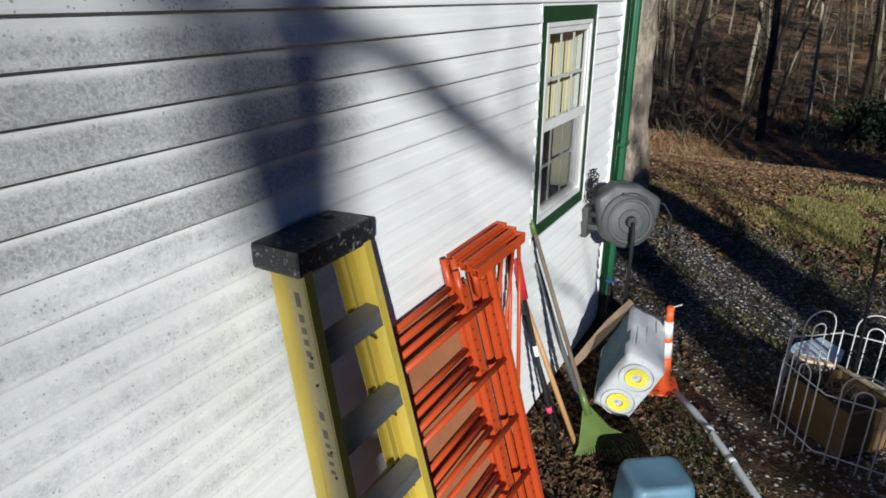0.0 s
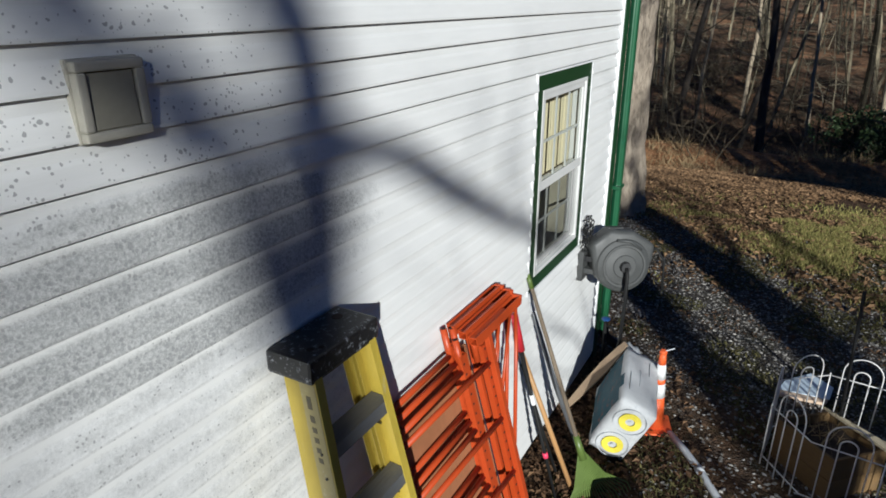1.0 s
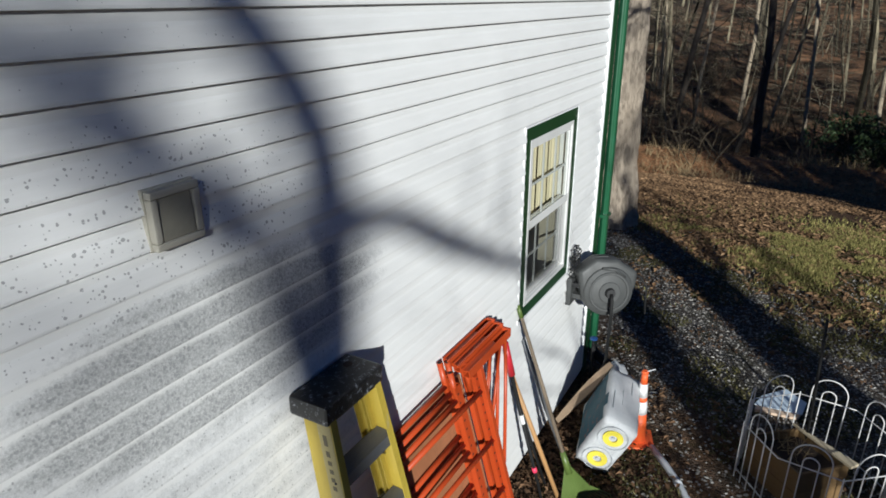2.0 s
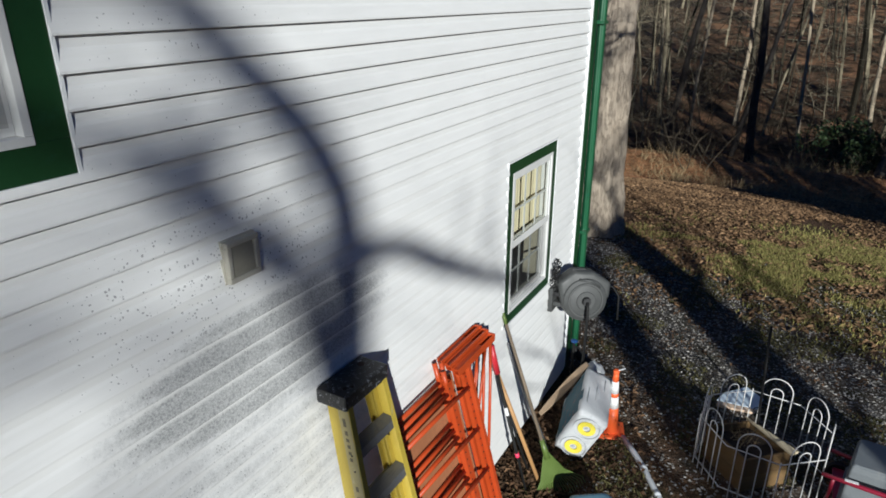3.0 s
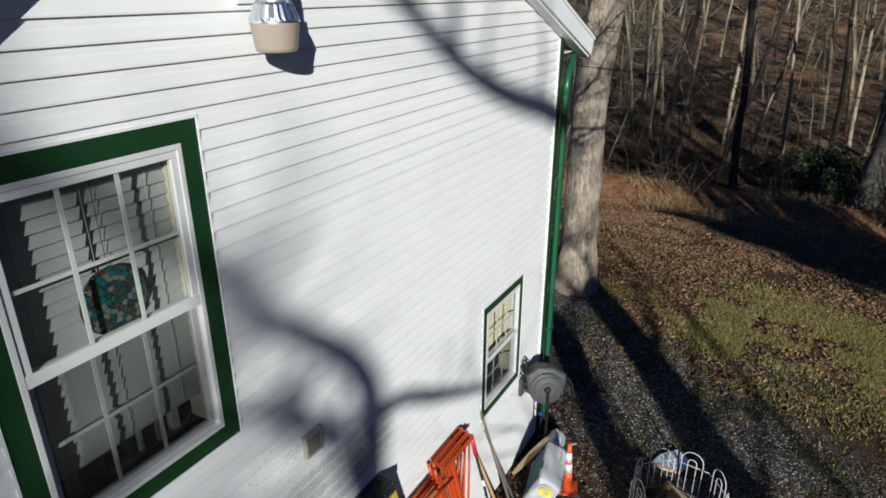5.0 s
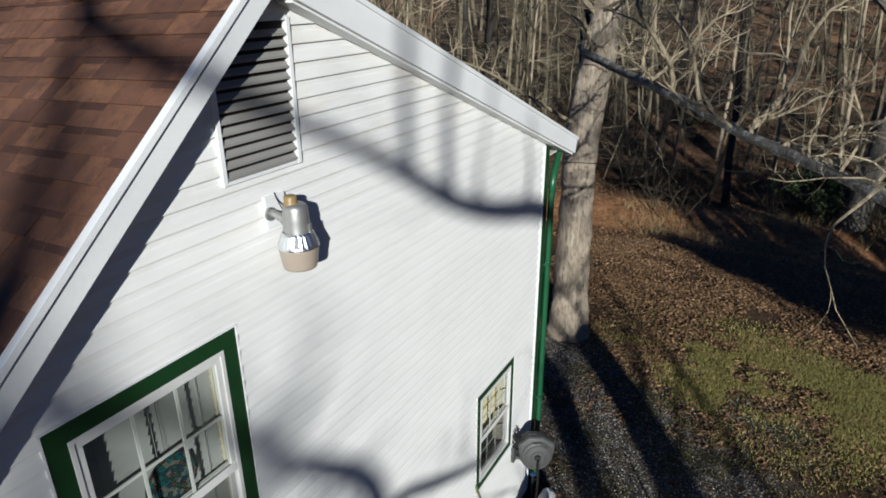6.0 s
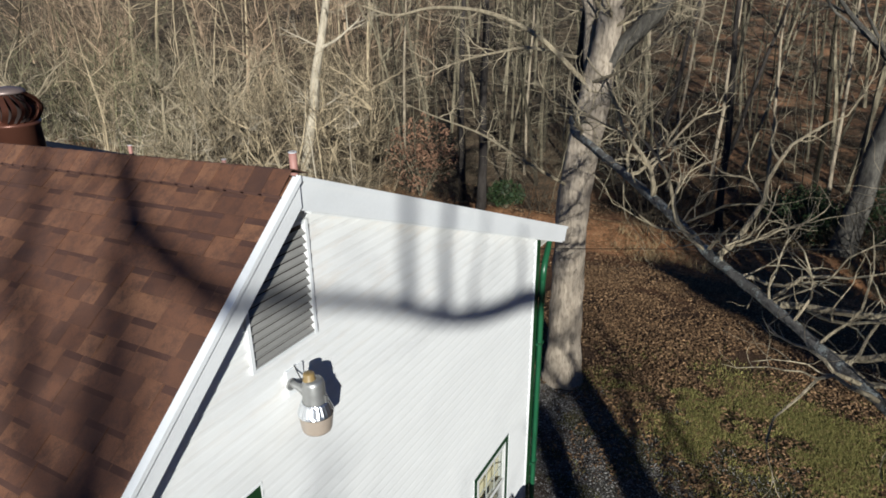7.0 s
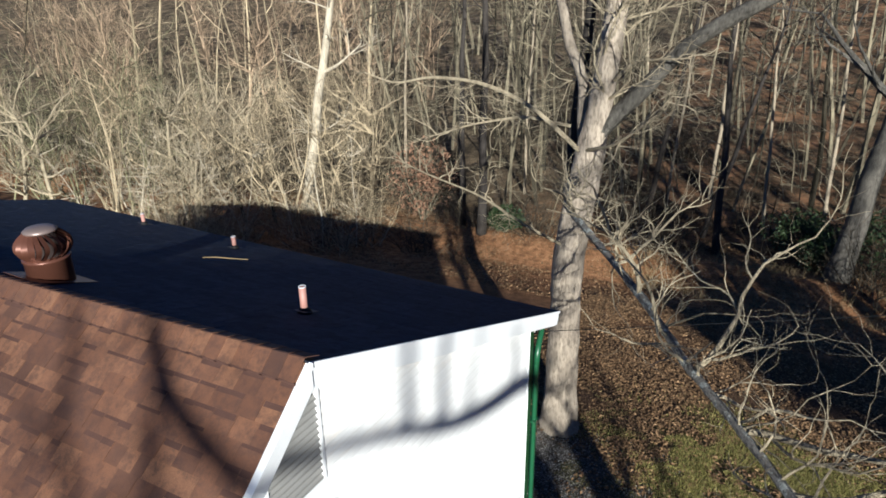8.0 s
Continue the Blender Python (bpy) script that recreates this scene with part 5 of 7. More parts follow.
        lone_tree("yard_tree", "tall bare tree west of the yard", BARK, (x, y), (x + 0.1, y, 8), rr, seed, 12, tall, taper=0.025)


build_shade_trees()


def build_west_tree():
    """A wide tree further west, whose spread limbs dapple the wall faintly."""
    rng = random.Random(77)
    d = 34.0
    t = thing("yard_tree", "wide bare tree at the yard's western edge", "tree", from_wall(-6.5, -10.6, d))
    for pts, rr in (([(-6.5, -11.0), (-6.5, -4), (-6.4, 1.5)], (0.4, 0.28, 0.2)), ([(-6.4, 1.3), (-6.35, 2.7), (-5.7, 3.5), (-4.9, 3.8), (-4.2, 4.4)], (0.16, 0.13, 0.1, 0.08, 0.05)), ([(-6.4, 1.5), (-6.3, 3.0), (-6.0, 4.6), (-5.6, 6.5)], (0.16, 0.13, 0.11, 0.06)), ([(-6.45, 0.8), (-6.2, 2.0), (-5.8, 2.6), (-5.4, 2.92), (-4.95, 2.86), (-4.5, 2.55)], (0.06, 0.055, 0.05, 0.05, 0.04, 0.025)), ([(-6.3, 0.6), (-5.7, 1.5), (-5.2, 2.0), (-4.7, 2.2)], (0.07, 0.06, 0.05, 0.03))):
        g = Geo()
        q, r = interp_path([from_wall(x, z, d) for x, z in pts], rr, 20)
        g.tube(q, r, 9)
        part("trunk" if rr[0] == 0.4 else "limb", g, BARK, t, smooth=True)
        if rr[0] < 0.4:
            tw = Geo()
            for p in q[4::2]:
                spray(tw, rng, p, (rng.uniform(-0.6, 0.6), rng.uniform(-0.6, 0.6), rng.uniform(0.0, 1)), rng.uniform(0.6, 1.4), 0.022, 2, 4, 4, 0.25, 0.04, 3, 0.6)
            raw("branch", tw, TWIG, t)


build_west_tree()

# ---------------------------------------------------------------- on the house


def build_room_fittings():
    a, b, c, d = in_upper
    bl = thing("window_blind", "white two-inch slat blind lowered behind the glass", "blind", ((a + b) / 2, 0.11, 5.0))
    slat = Geo().box(a + 0.01, b - 0.01, -0.004, 0.0, -0.036, 0.036)
    tilt = Matrix.Rotation(radians(-20), 4, "X")
    slat.v = [tuple(tilt @ Vector((x, y, z))) for x, y, z in slat.v]
    me = slat.mesh("slat", BLIND)
    z = d - 0.06
    while z > 3.66:
        o = new("slat", me)
        o.location = (0, 0.105, z)
        o.parent = bl
        o.matrix_parent_inverse = bl.matrix_basis.inverted()
        z -= 0.061
    part("head_rail", Geo().box(a, b, 0.085, 0.13, d - 0.045, d), BLIND, bl, bevel=0.003)
    part("bottom_rail", Geo().box(a + 0.01, b - 0.01, 0.09, 0.115, z + 0.012, z + 0.032), BLIND, bl, bevel=0.003)
    for x in (a + 0.12, (a + b) / 2, b - 0.12):
        part("ladder_cord", Geo().tube([(x, 0.083, d - 0.05), (x, 0.083, z + 0.03)], 0.0022, 5), BLIND, bl)
    # round stained-glass hanger in front of the blind
    rng = random.Random(8)
    sc = thing("suncatcher", "round teal and brown stained-glass panel hanging in the window", "ornament", (-5.33, 0.07, 4.5))
    cx, cz, R0 = -5.305, 4.385, 0.158
    part("rim", Geo().tube([(cx + R0 * math.cos(i * 0.2618), 0.072, cz + R0 * math.sin(i * 0.2618)) for i in range(25)], 0.005, 6, caps=False), INK, sc)
    for ring_i, (r0, r1, n) in enumerate(((0.0, 0.020, 3), (0.022, 0.043, 7), (0.045, 0.066, 11), (0.068, 0.089, 15), (0.091, 0.112, 20), (0.114, 0.134, 24), (0.136, 0.155, 29))):
        for k in range(n):
            t0, t1 = 2 * math.pi * k / n + ring_i, 2 * math.pi * (k + 0.86) / n + ring_i
            pts = [(cx + r * math.cos(t), cz + r * math.sin(t)) for r, t in ((r0, t0), (r1, t0), (r1, (t0 + t1) / 2), (r1, t1), (r0 + 0.001, t1))]
            part("glass_piece", Geo().prism(pts, 0.070, 0.074), rng.choice(STAINED + [STAINED[0], STAINED[3], STAINED[4]]), sc)
    part("hanging_cord", Geo().tube([(cx, 0.074, cz + R0), (cx, 0.078, d - 0.03)], 0.0015, 4), INK, sc)
    # small window: cream curtain and dark shelf things
    a, b, c, d = in_lower
    cu = thing("curtain", "cream cotton curtain drawn to one side", "curtain", ((a + b) / 2, 0.13, d))
    for x0, x1, z0 in ((a + 0.27, a + 0.50, 1.93), (a + 0.515, b + 0.01, 2.0)):
        g = Geo()
        n = 40
        out = [(x0 + (x1 - x0) * i / n, 0.13 + 0.012 * math.sin(i * 1.3) + 0.004 * math.sin(i * 3.1)) for i in range(n + 1)]
        v = [(x, y, z) for z in (z0, d + 0.02) for x, y in out] + [(x, y + 0.003, z) for z in (z0, d + 0.02) for x, y in out]
        m = n + 1
        f = [(i, i + 1, m + i + 1, m + i) for i in range(n)] + [(2 * m + i + 1, 2 * m + i, 3 * m + i, 3 * m + i + 1) for i in range(n)]
        g.add(v, f)
        part("panel", g, CREAM, cu, smooth=True)
    part("rod", Geo().tube([(a - 0.02, 0.135, d + 0.02), (b + 0.02, 0.135, d + 0.02)], 0.008, 8), SASH, cu)
    # shelf things dimly seen below the blind
    sh = thing("bookshelf", "low dark shelf with books below the window", "shelf", (-5.3, 0.5, 3.0))
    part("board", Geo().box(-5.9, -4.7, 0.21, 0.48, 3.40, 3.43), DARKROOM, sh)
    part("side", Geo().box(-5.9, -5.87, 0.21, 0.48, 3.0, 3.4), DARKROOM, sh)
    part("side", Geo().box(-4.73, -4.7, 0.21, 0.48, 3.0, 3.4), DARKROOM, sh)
    rng = random.Random(4)
    x = -5.82
    while x < -4.85:
        w, h = rng.uniform(0.018, 0.045), rng.uniform(0.16, 0.25)
        if rng.random() < 0.72:
            bk = thing("book", "worn book standing on the dark shelf", "book", (x, 0.31, 3.43), "books on the shelf")
            part("cover", Geo().box(x, x + w, 0.23, 0.38, 3.431, 3.431 + h), rng.choice((CARD, BLIND, BLIND, STAINED[1], STAINED[2])), bk, bevel=0.002)
        x += w + rng.uniform(0.002, 0.05)


build_room_fittings()


def build_gable_vent():
    x0, x1, z0, z1 = VENT
    v = thing("gable_vent", "grey louvred gable vent in a white frame", "vent", ((x0 + x1) / 2, 0, z0))
    def top(x):
        return wall_top(x) - 0.0
    part("backing", Geo().prism([(x0, z0), (x1, z0), (x1, min(z1, top(x1))), (RIDGE_X, min(z1, top(RIDGE_X))), (x0, top(x0))], -0.001, 0.003), HOLE, v)
    part("side_frame", Geo().box(x0 - 0.005, x0 + 0.024, -0.034, 0.0, z0, top(x0)), WHITE, v, bevel=0.002)
    part("side_frame", Geo().box(x1 - 0.024, x1 + 0.005, -0.034, 0.0, z0, z1), WHITE, v, bevel=0.002)
    part("sill_frame", Geo().box(x0 + 0.0245, x1 - 0.0245, -0.032, 0.0, z0, z0 + 0.02), WHITE, v, bevel=0.002)
    part("top_frame", Geo().box(x1 - 0.3, x1 - 0.0245, -0.032, 0.0, z1 - 0.02, z1 + 0.01), WHITE, v, bevel=0.002)
    z = z0 + 0.03
    grey_slat = surface("grey_louvre", (0.24, 0.235, 0.22), 0.6, vary=0.12, bump=0.1, dirt=(0.26, 0.25, 0.23), dirt_at=0.58, kind="world")
    while z < z1 - 0.06:
        a = x0 + 0.024
        if z + 0.05 > top(a):
            a = -4.80 + (z + 0.05 - 6.40) / 0.888
        b = x1 - 0.024
        if a < b - 0.05:
            g = Geo().prism([(-0.030, z + 0.009), (-0.030, z - 0.004), (-0.027, z - 0.004), (-0.004, z + 0.029), (-0.007, z + 0.032), (-0.028, z + 0.001), (-0.028, z + 0.009)], a, b, "x")
            part("louvre", g, grey_slat, v)
        z += 0.058
    return v


build_gable_vent()


def build_yard_light():
    """Dusk-to-dawn lamp: mounting plate, short arm, steel head, ribbed reflector, lens and sensor cap."""
    t = thing("yard_light", "galvanised dusk-to-dawn lamp with ribbed lens on the gable", "lamp", (-4.55, 0, 5.6))
    c = (-4.436, -0.212)
    part("mounting_plate", Geo().box(-4.485, -4.325, -0.036, -0.012, 5.60, 5.79), WHITE, t, "white mounting block", bevel=0.004)
    part("arm", Geo().tube([(-4.46, -0.036, 5.70), (-4.458, -0.08, 5.695), (-4.45, -0.12, 5.68), (-4.438, -0.18, 5.66)], [0.026, 0.022, 0.028, 0.055], 12), STEEL, t, smooth=True)
    part("flange", Geo().tube([(-4.46, -0.036, 5.69), (-4.46, -0.05, 5.69)], 0.04, 12), STEEL, t)
    part("head", Geo().lathe([(0.045, 0.0), (0.064, -0.01), (0.071, -0.03), (0.074, -0.10), (0.078, -0.16), (0.082, -0.18)], (c[0], c[1], 5.775)), STEEL, t, smooth=True)
    g = Geo()
    v, f, sides = [], [], 48
    for r, h in ((0.082, 5.612), (0.09, 5.60), (0.112, 5.545), (0.118, 5.53), (0.118, 5.522)):
        for k in range(sides):
            a = 2 * math.pi * k / sides
            rr = r * (1 + (0.022 if k % 2 else -0.012) * (0.085 < r < 0.116))
            v.append((c[0] + rr * math.cos(a), c[1] + rr * math.sin(a), h))
    for i in range(4):
        for k in range(sides):
            f.append((i * sides + k, i * sides + (k + 1) % sides, (i + 1) * sides + (k + 1) % sides, (i + 1) * sides + k))
    g.add(v, f)
    part("reflector", g, surface("bright_aluminium", (0.75, 0.77, 0.80), 0.3, metal=1.0, vary=0.05, bump=0.02), t)
    part("lens", Geo().lathe([(0.116, 5.522), (0.114, 5.515), (0.1, 5.41), (0.095, 5.395), (0.084, 5.39)], (c[0], c[1], 0), 40), LENS, t, "tan ribbed plastic lens", smooth=True)
    part("sensor_cap", Geo().lathe([(0.043, 5.765), (0.043, 5.775), (0.037, 5.782), (0.037, 5.812), (0.032, 5.819), (0.012, 5.821)], (c[0] - 0.012, c[1] + 0.018, 0), 20), AMBER, t, "amber light-sensor cap", smooth=True)
    part("wire", Geo().tube([(-4.40, -0.03, 5.80), (-4.402, -0.05, 5.76), (-4.42, -0.10, 5.72)], 0.004, 6), HOSE, t)
    part("seam_clip", Geo().box(-4.424, -4.404, -0.297, -0.287, 5.60, 5.66), STEEL, t, bevel=0.002)
    return t


build_yard_light()


def build_dryer_vent():
    t = thing("dryer_vent", "beige louvred dryer vent hood on the siding", "vent", (-4.255, 0, 2.9))
    x0, x1, z0, z1 = -4.34, -4.172, 2.815, 2.99
    beige = surface("beige_plastic", (0.42, 0.40, 0.33), 0.5, vary=0.08, bump=0.05, dirt=(0.24, 0.22, 0.17), dirt_at=0.58)
    part("base_plate", Geo().prism([(x0, z0), (x1, z0), (x1, z1), (x0, z1)], -0.024, -0.008), beige, t, bevel=0.004)
    g = Geo()
    ring(g, x0 + 0.004, x1 - 0.004, z0 + 0.004, z1 - 0.004, 0.022, -0.05, -0.022)
    part("hood_frame", g, beige, t, bevel=0.006)
    # flap colour is darkened to hold the tree shade falling on the vent
    part("flap", Geo().prism([(-0.046, z0 + 0.03), (-0.042, z0 + 0.026), (-0.036, z1 - 0.03), (-0.04, z1 - 0.028)], x0 + 0.03, x1 - 0.03, "x"), surface("shade_toned_flap", (0.27, 0.255, 0.20), 0.6, vary=0.12, bump=0.08), t, "swinging flap, coloured darker for the shade on it", bevel=0.002)
    return t


build_dryer_vent()


def build_roof_things():
    # turbine vent beside the ridge
    tx, ty = -3.98, 3.4
    tz = RIDGE_Z - SAG * ty - 0.385 * (tx - RIDGE_X)
    t = thing("turbine_vent", "brown metal turbine roof vent beside the ridge", "roof vent", (tx, ty, tz))
    part("flashing", Geo().prism([(tx - 0.28, tz + 0.125), (tx + 0.28, tz - 0.09), (tx + 0.28, tz - 0.084), (tx - 0.28, tz + 0.131)], ty - 0.28, ty + 0.28), BROWNMETAL, t)
    part("base", Geo().lathe([(0.20, tz - 0.1), (0.20, tz + 0.22), (0.21, tz + 0.225), (0.21, tz + 0.25)], (tx, ty, 0), 28), BROWNMETAL, t, smooth=True)
    n = 22
    for k in range(n):
        a0 = 2 * math.pi * k / n
        g = Geo()
        v, f = [], []
        m = 9
        for i in range(m):
            s = i / (m - 1)
            r = 0.19 + 0.075 * math.sin(math.pi * s) - 0.06 * s * s
            z = tz + 0.25 + 0.26 * s
            tw = 0.25 * math.sin(math.pi * s)
            for da, dr in ((0.0, 0.0), (0.19, -0.035)):
                a = a0 + da + tw
                v.append((tx + (r + dr) * math.cos(a), ty + (r + dr) * math.sin(a), z))
        f = [(2 * i, 2 * i + 1, 2 * i + 3, 2 * i + 2) for i in range(m - 1)]
        g.add(v, f)
        part("fin", g, BROWNMETAL, t, smooth=True)
    part("top_cap", Geo().lathe([(0.145, tz + 0.495), (0.15, tz + 0.51), (0.12, tz + 0.535), (0.05, tz + 0.55), (0.01, tz + 0.552)], (tx, ty, 0), 28), surface("pale_worn_cap", (0.22, 0.17, 0.15), 0.45, metal=0.4, vary=0.15), t, "worn pale top cap", smooth=True)
    part("core", Geo().lathe([(0.13, tz + 0.25), (0.13, tz + 0.5)], (tx, ty, 0), 20), HOLE, t)
    for x, y, h in ((-3.02, 1.08, 0.26), (-0.18, 5.15, 0.2), (0.15, 7.9, 0.2)):
        z = RIDGE_Z - SAG * y + (EAVE_Z - RIDGE_Z + SAG * y) * (x - RIDGE_X) / (EAVE_X - RIDGE_X)
        p = thing("vent_pipe", "pinkish plumbing vent pipe through the dark roof slope", "pipe", (x, y, z), "roof pipes")
        part("pipe", Geo().tube([(x, y, z - 0.05), (x, y, z + h)], 0.035, 14), PIPEM, p, smooth=True)
        part("rim", Geo().lathe([(0.036, z + h - 0.006), (0.037, z + h + 0.003), (0.027, z + h + 0.003), (0.027, z + h - 0.02)], (x, y, 0), 14), PVC, p)
        part("flashing", Geo().prism([(x - 0.08, z + 0.036), (x + 0.12, z - 0.04), (x + 0.12, z - 0.035), (x - 0.08, z + 0.041)], y - 0.07, y + 0.07), LEAD, p)
        part("boot", Geo().lathe([(0.075, z - 0.01), (0.05, z + 0.03), (0.038, z + 0.05)], (x, y, 0), 14), HOSE, p, smooth=True)
    w = thing("fallen_twig", "dry curled twig lying on the dark roof", "twig", (-1.4, 3.9, 6.1))
    part("stem", Geo().tube([(-1.62, 4.15, 6.0), (-1.55, 3.98, 6.01), (-1.4, 3.85, 5.96), (-1.2, 3.75, 5.89)], 0.006, 5), STRAW, w)


build_roof_things()


def build_wire():
    p0, p1 = Vector((0.1, 0.45, 4.93)), Vector((18.6, -17.2, 1.9))
    t = thing("overhead_cable", "thin dark cable strung from the house to the trees", "cable", tuple(p0))
    pts = [p0.lerp(p1, i / 40) - Vector((0, 0, 0.1 * math.sin(math.pi * i / 40))) for i in range(41)]
    part("strand", Geo().tube(pts, 0.006, 6), HOSE, t, smooth=True)
    part("wall_bracket", Geo().box(0.085, 0.125, 0.41, 0.49, 4.87, 4.99), STEEL, t, bevel=0.003)


build_wire()

# ---------------------------------------------------------------- along the wall


FADED = surface("faded_print", (0.14, 0.12, 0.07), 0.6, vary=0.3, bump=0.0)


def build_ladder():
    """A closed stepladder leaning with its top against the wall."""
    t = thing("stepladder", "yellow fibreglass stepladder with black top leaning on siding", "ladder", (-3.73, -0.45, 0))
    def front(side, z):
        s = (2.05 - z) / 2.05
        x = -3.888 - 0.085 * s if side < 0 else -3.58 + 0.145 * s
        return x, -0.16 - 0.375 * s
    def rear(side, z):
        x, y = front(side, z)
        return x + (0.012 if side < 0 else -0.012), y + 0.072 + 0.03 * (2.05 - z) / 2.05
    def channel(fn, side, w, web, open_in):
        g = Geo()
        x1, y1 = fn(side, 2.06)
        x0, y0 = fn(side, 0.0)
        th = 0.004 * 1.0
        s = side
        # one C profile: the web faces outwards, two flanges turn inwards
        h = w / 2
        prof = [(-0.003, -h), (web, -h), (web, th - h), (0.001, th - h), (0.001, h - th), (web, h - th), (web, h), (-0.003, h)]
        if s > 0:
            prof = [(-px, py) for px, py in reversed(prof)]
        v = [(x + px, y + py, z) for x, y, z in ((x0, y0, 0.0), (x1, y1, 2.06)) for px, py in prof]
        g.add(v, [(i, (i + 1) % 8, (i + 1) % 8 + 8, i + 8) for i in range(8)] + [(0, 3, 2, 1), (0, 7, 4, 3), (7, 6, 5, 4), (8, 9, 10, 11), (8, 11, 12, 15), (12, 13, 14, 15)])
        return g
    for side in (-1, 1):
        rail = part("front_rail", channel(front, side, 0.085, 0.032, True), YELLOW, t)
        if side < 0:
            # pale worn label with two printed marks, drawn as plain bars
            def strip(z0, z1, y0, y1, off, mat, nm, par):
                v = []
                for z in (z0, z1):
                    x, y = front(-1, z)
                    v += [(x - 0.003 - off, y + y0, z), (x - 0.003 - off, y + y1, z)]
                g = Geo()
                v += [(p[0] + 0.0008, p[1], p[2]) for p in v]
                g.add(v, [(0, 1, 3, 2), (4, 6, 7, 5), (0, 2, 6, 4), (1, 5, 7, 3), (0, 4, 5, 1), (2, 3, 7, 6)])
                return part(nm, g, mat, par)
            strip(1.20, 2.02, -0.036, 0.024, 0.0014, LABEL, "label", rail)
            for z0, z1 in ((1.93, 1.985), (1.885, 1.92), (1.85, 1.88), (1.815, 1.845), (1.78, 1.81), (1.745, 1.775), (1.58, 1.62), (1.52, 1.56), (1.49, 1.515), (1.46, 1.485), (1.43, 1.455), (1.40, 1.425)):
                strip(z0 + 0.006, z1 - 0.006, -0.012, 0.006, 0.0022, FADED, "printed_mark", rail)
        part("rear_rail", channel(rear, side, 0.05, 0.028, True), YELLOW, t)
        x, y = front(side, 0.05)
        part("foot", Geo().box(x - 0.025, x + 0.025, y - 0.05, y + 0.05, -0.01, 0.09), BLACK, t, "black rubber foot", bevel=0.006)
        x, y = rear(side, 0.05)
        part("foot", Geo().box(x - 0.025, x + 0.025, y - 0.035, y + 0.035, -0.01, 0.08), BLACK, t, "black rubber foot", bevel=0.006)
    # moulded top with a tray, holes and a deep skirt
    cap = part("top_cap", Geo().box(-3.905, -3.555, -0.205, -0.025, 2.025, 2.105), CAPBLACK, t, "paint-flecked black plastic top", bevel=0.012)
    part("tool_hole", Geo().lathe([(0.019, 2.1056), (0.019, 2.1066)], (-3.625, -0.085, 0), 20), HOLE, cap)
    part("tool_hole", Geo().lathe([(0.012, 2.1056), (0.012, 2.1066)], (-3.84, -0.15, 0), 14), HOLE, cap)
    part("tool_hole", Geo().lathe([(0.009, 2.1056), (0.009, 2.1066)], (-3.81, -0.17, 0), 14), HOLE, cap)
    z = 1.80
    while z > 0.1:
        x0, y = front(-1, z)
        x1, _ = front(1, z)
        st = part("step", Geo().prism([(y - 0.0385, z - 0.055), (y - 0.0385, z), (y + 0.036, z + 0.004), (y + 0.036, z - 0.03), (y + 0.032, z - 0.03), (y + 0.032, z), (y - 0.0345, z - 0.004), (y - 0.0345, z - 0.055)], x0 + 0.004, x1 - 0.004, "x"), STEPM, t, "grey ribbed aluminium step")
        g = Geo()
        for i in range(7):
            yy = y - 0.036 + i * 0.0105
            g.box(x0 + 0.006, x1 - 0.006, yy, yy + 0.006, z + 0.0, z + 0.0008 + 0.004 * (i + 0.5) / 7)
        part("tread_ribs", g, STEPM, st)
        for side, xx, sg in ((-1, x0, 1), (1, x1, -1)):
            part("brace", Geo().tube([(xx + sg * 0.006, y + 0.0, z - 0.12), (xx + sg * 0.10, y + 0.0, z - 0.03)], 0.0045, 6), BLACK, st)
            for zz in (z - 0.015, z - 0.10):
                xo, yo = front(side, zz)
                part("rivet", Geo().tube([(xo - sg * 0.0035, yo - 0.012, zz), (xo - sg * 0.008, yo - 0.012, zz)], 0.005, 8), INK, st)
        # thin rear rung
        r0, yr = rear(-1, z - 0.05)
        r1, _ = rear(1, z - 0.05)
        part("rear_brace", Geo().box(r0, r1, yr - 0.006, yr + 0.006, z - 0.055, z - 0.035), STEPM, t, bevel=0.002)
        z -= 0.302
    return t


build_ladder()


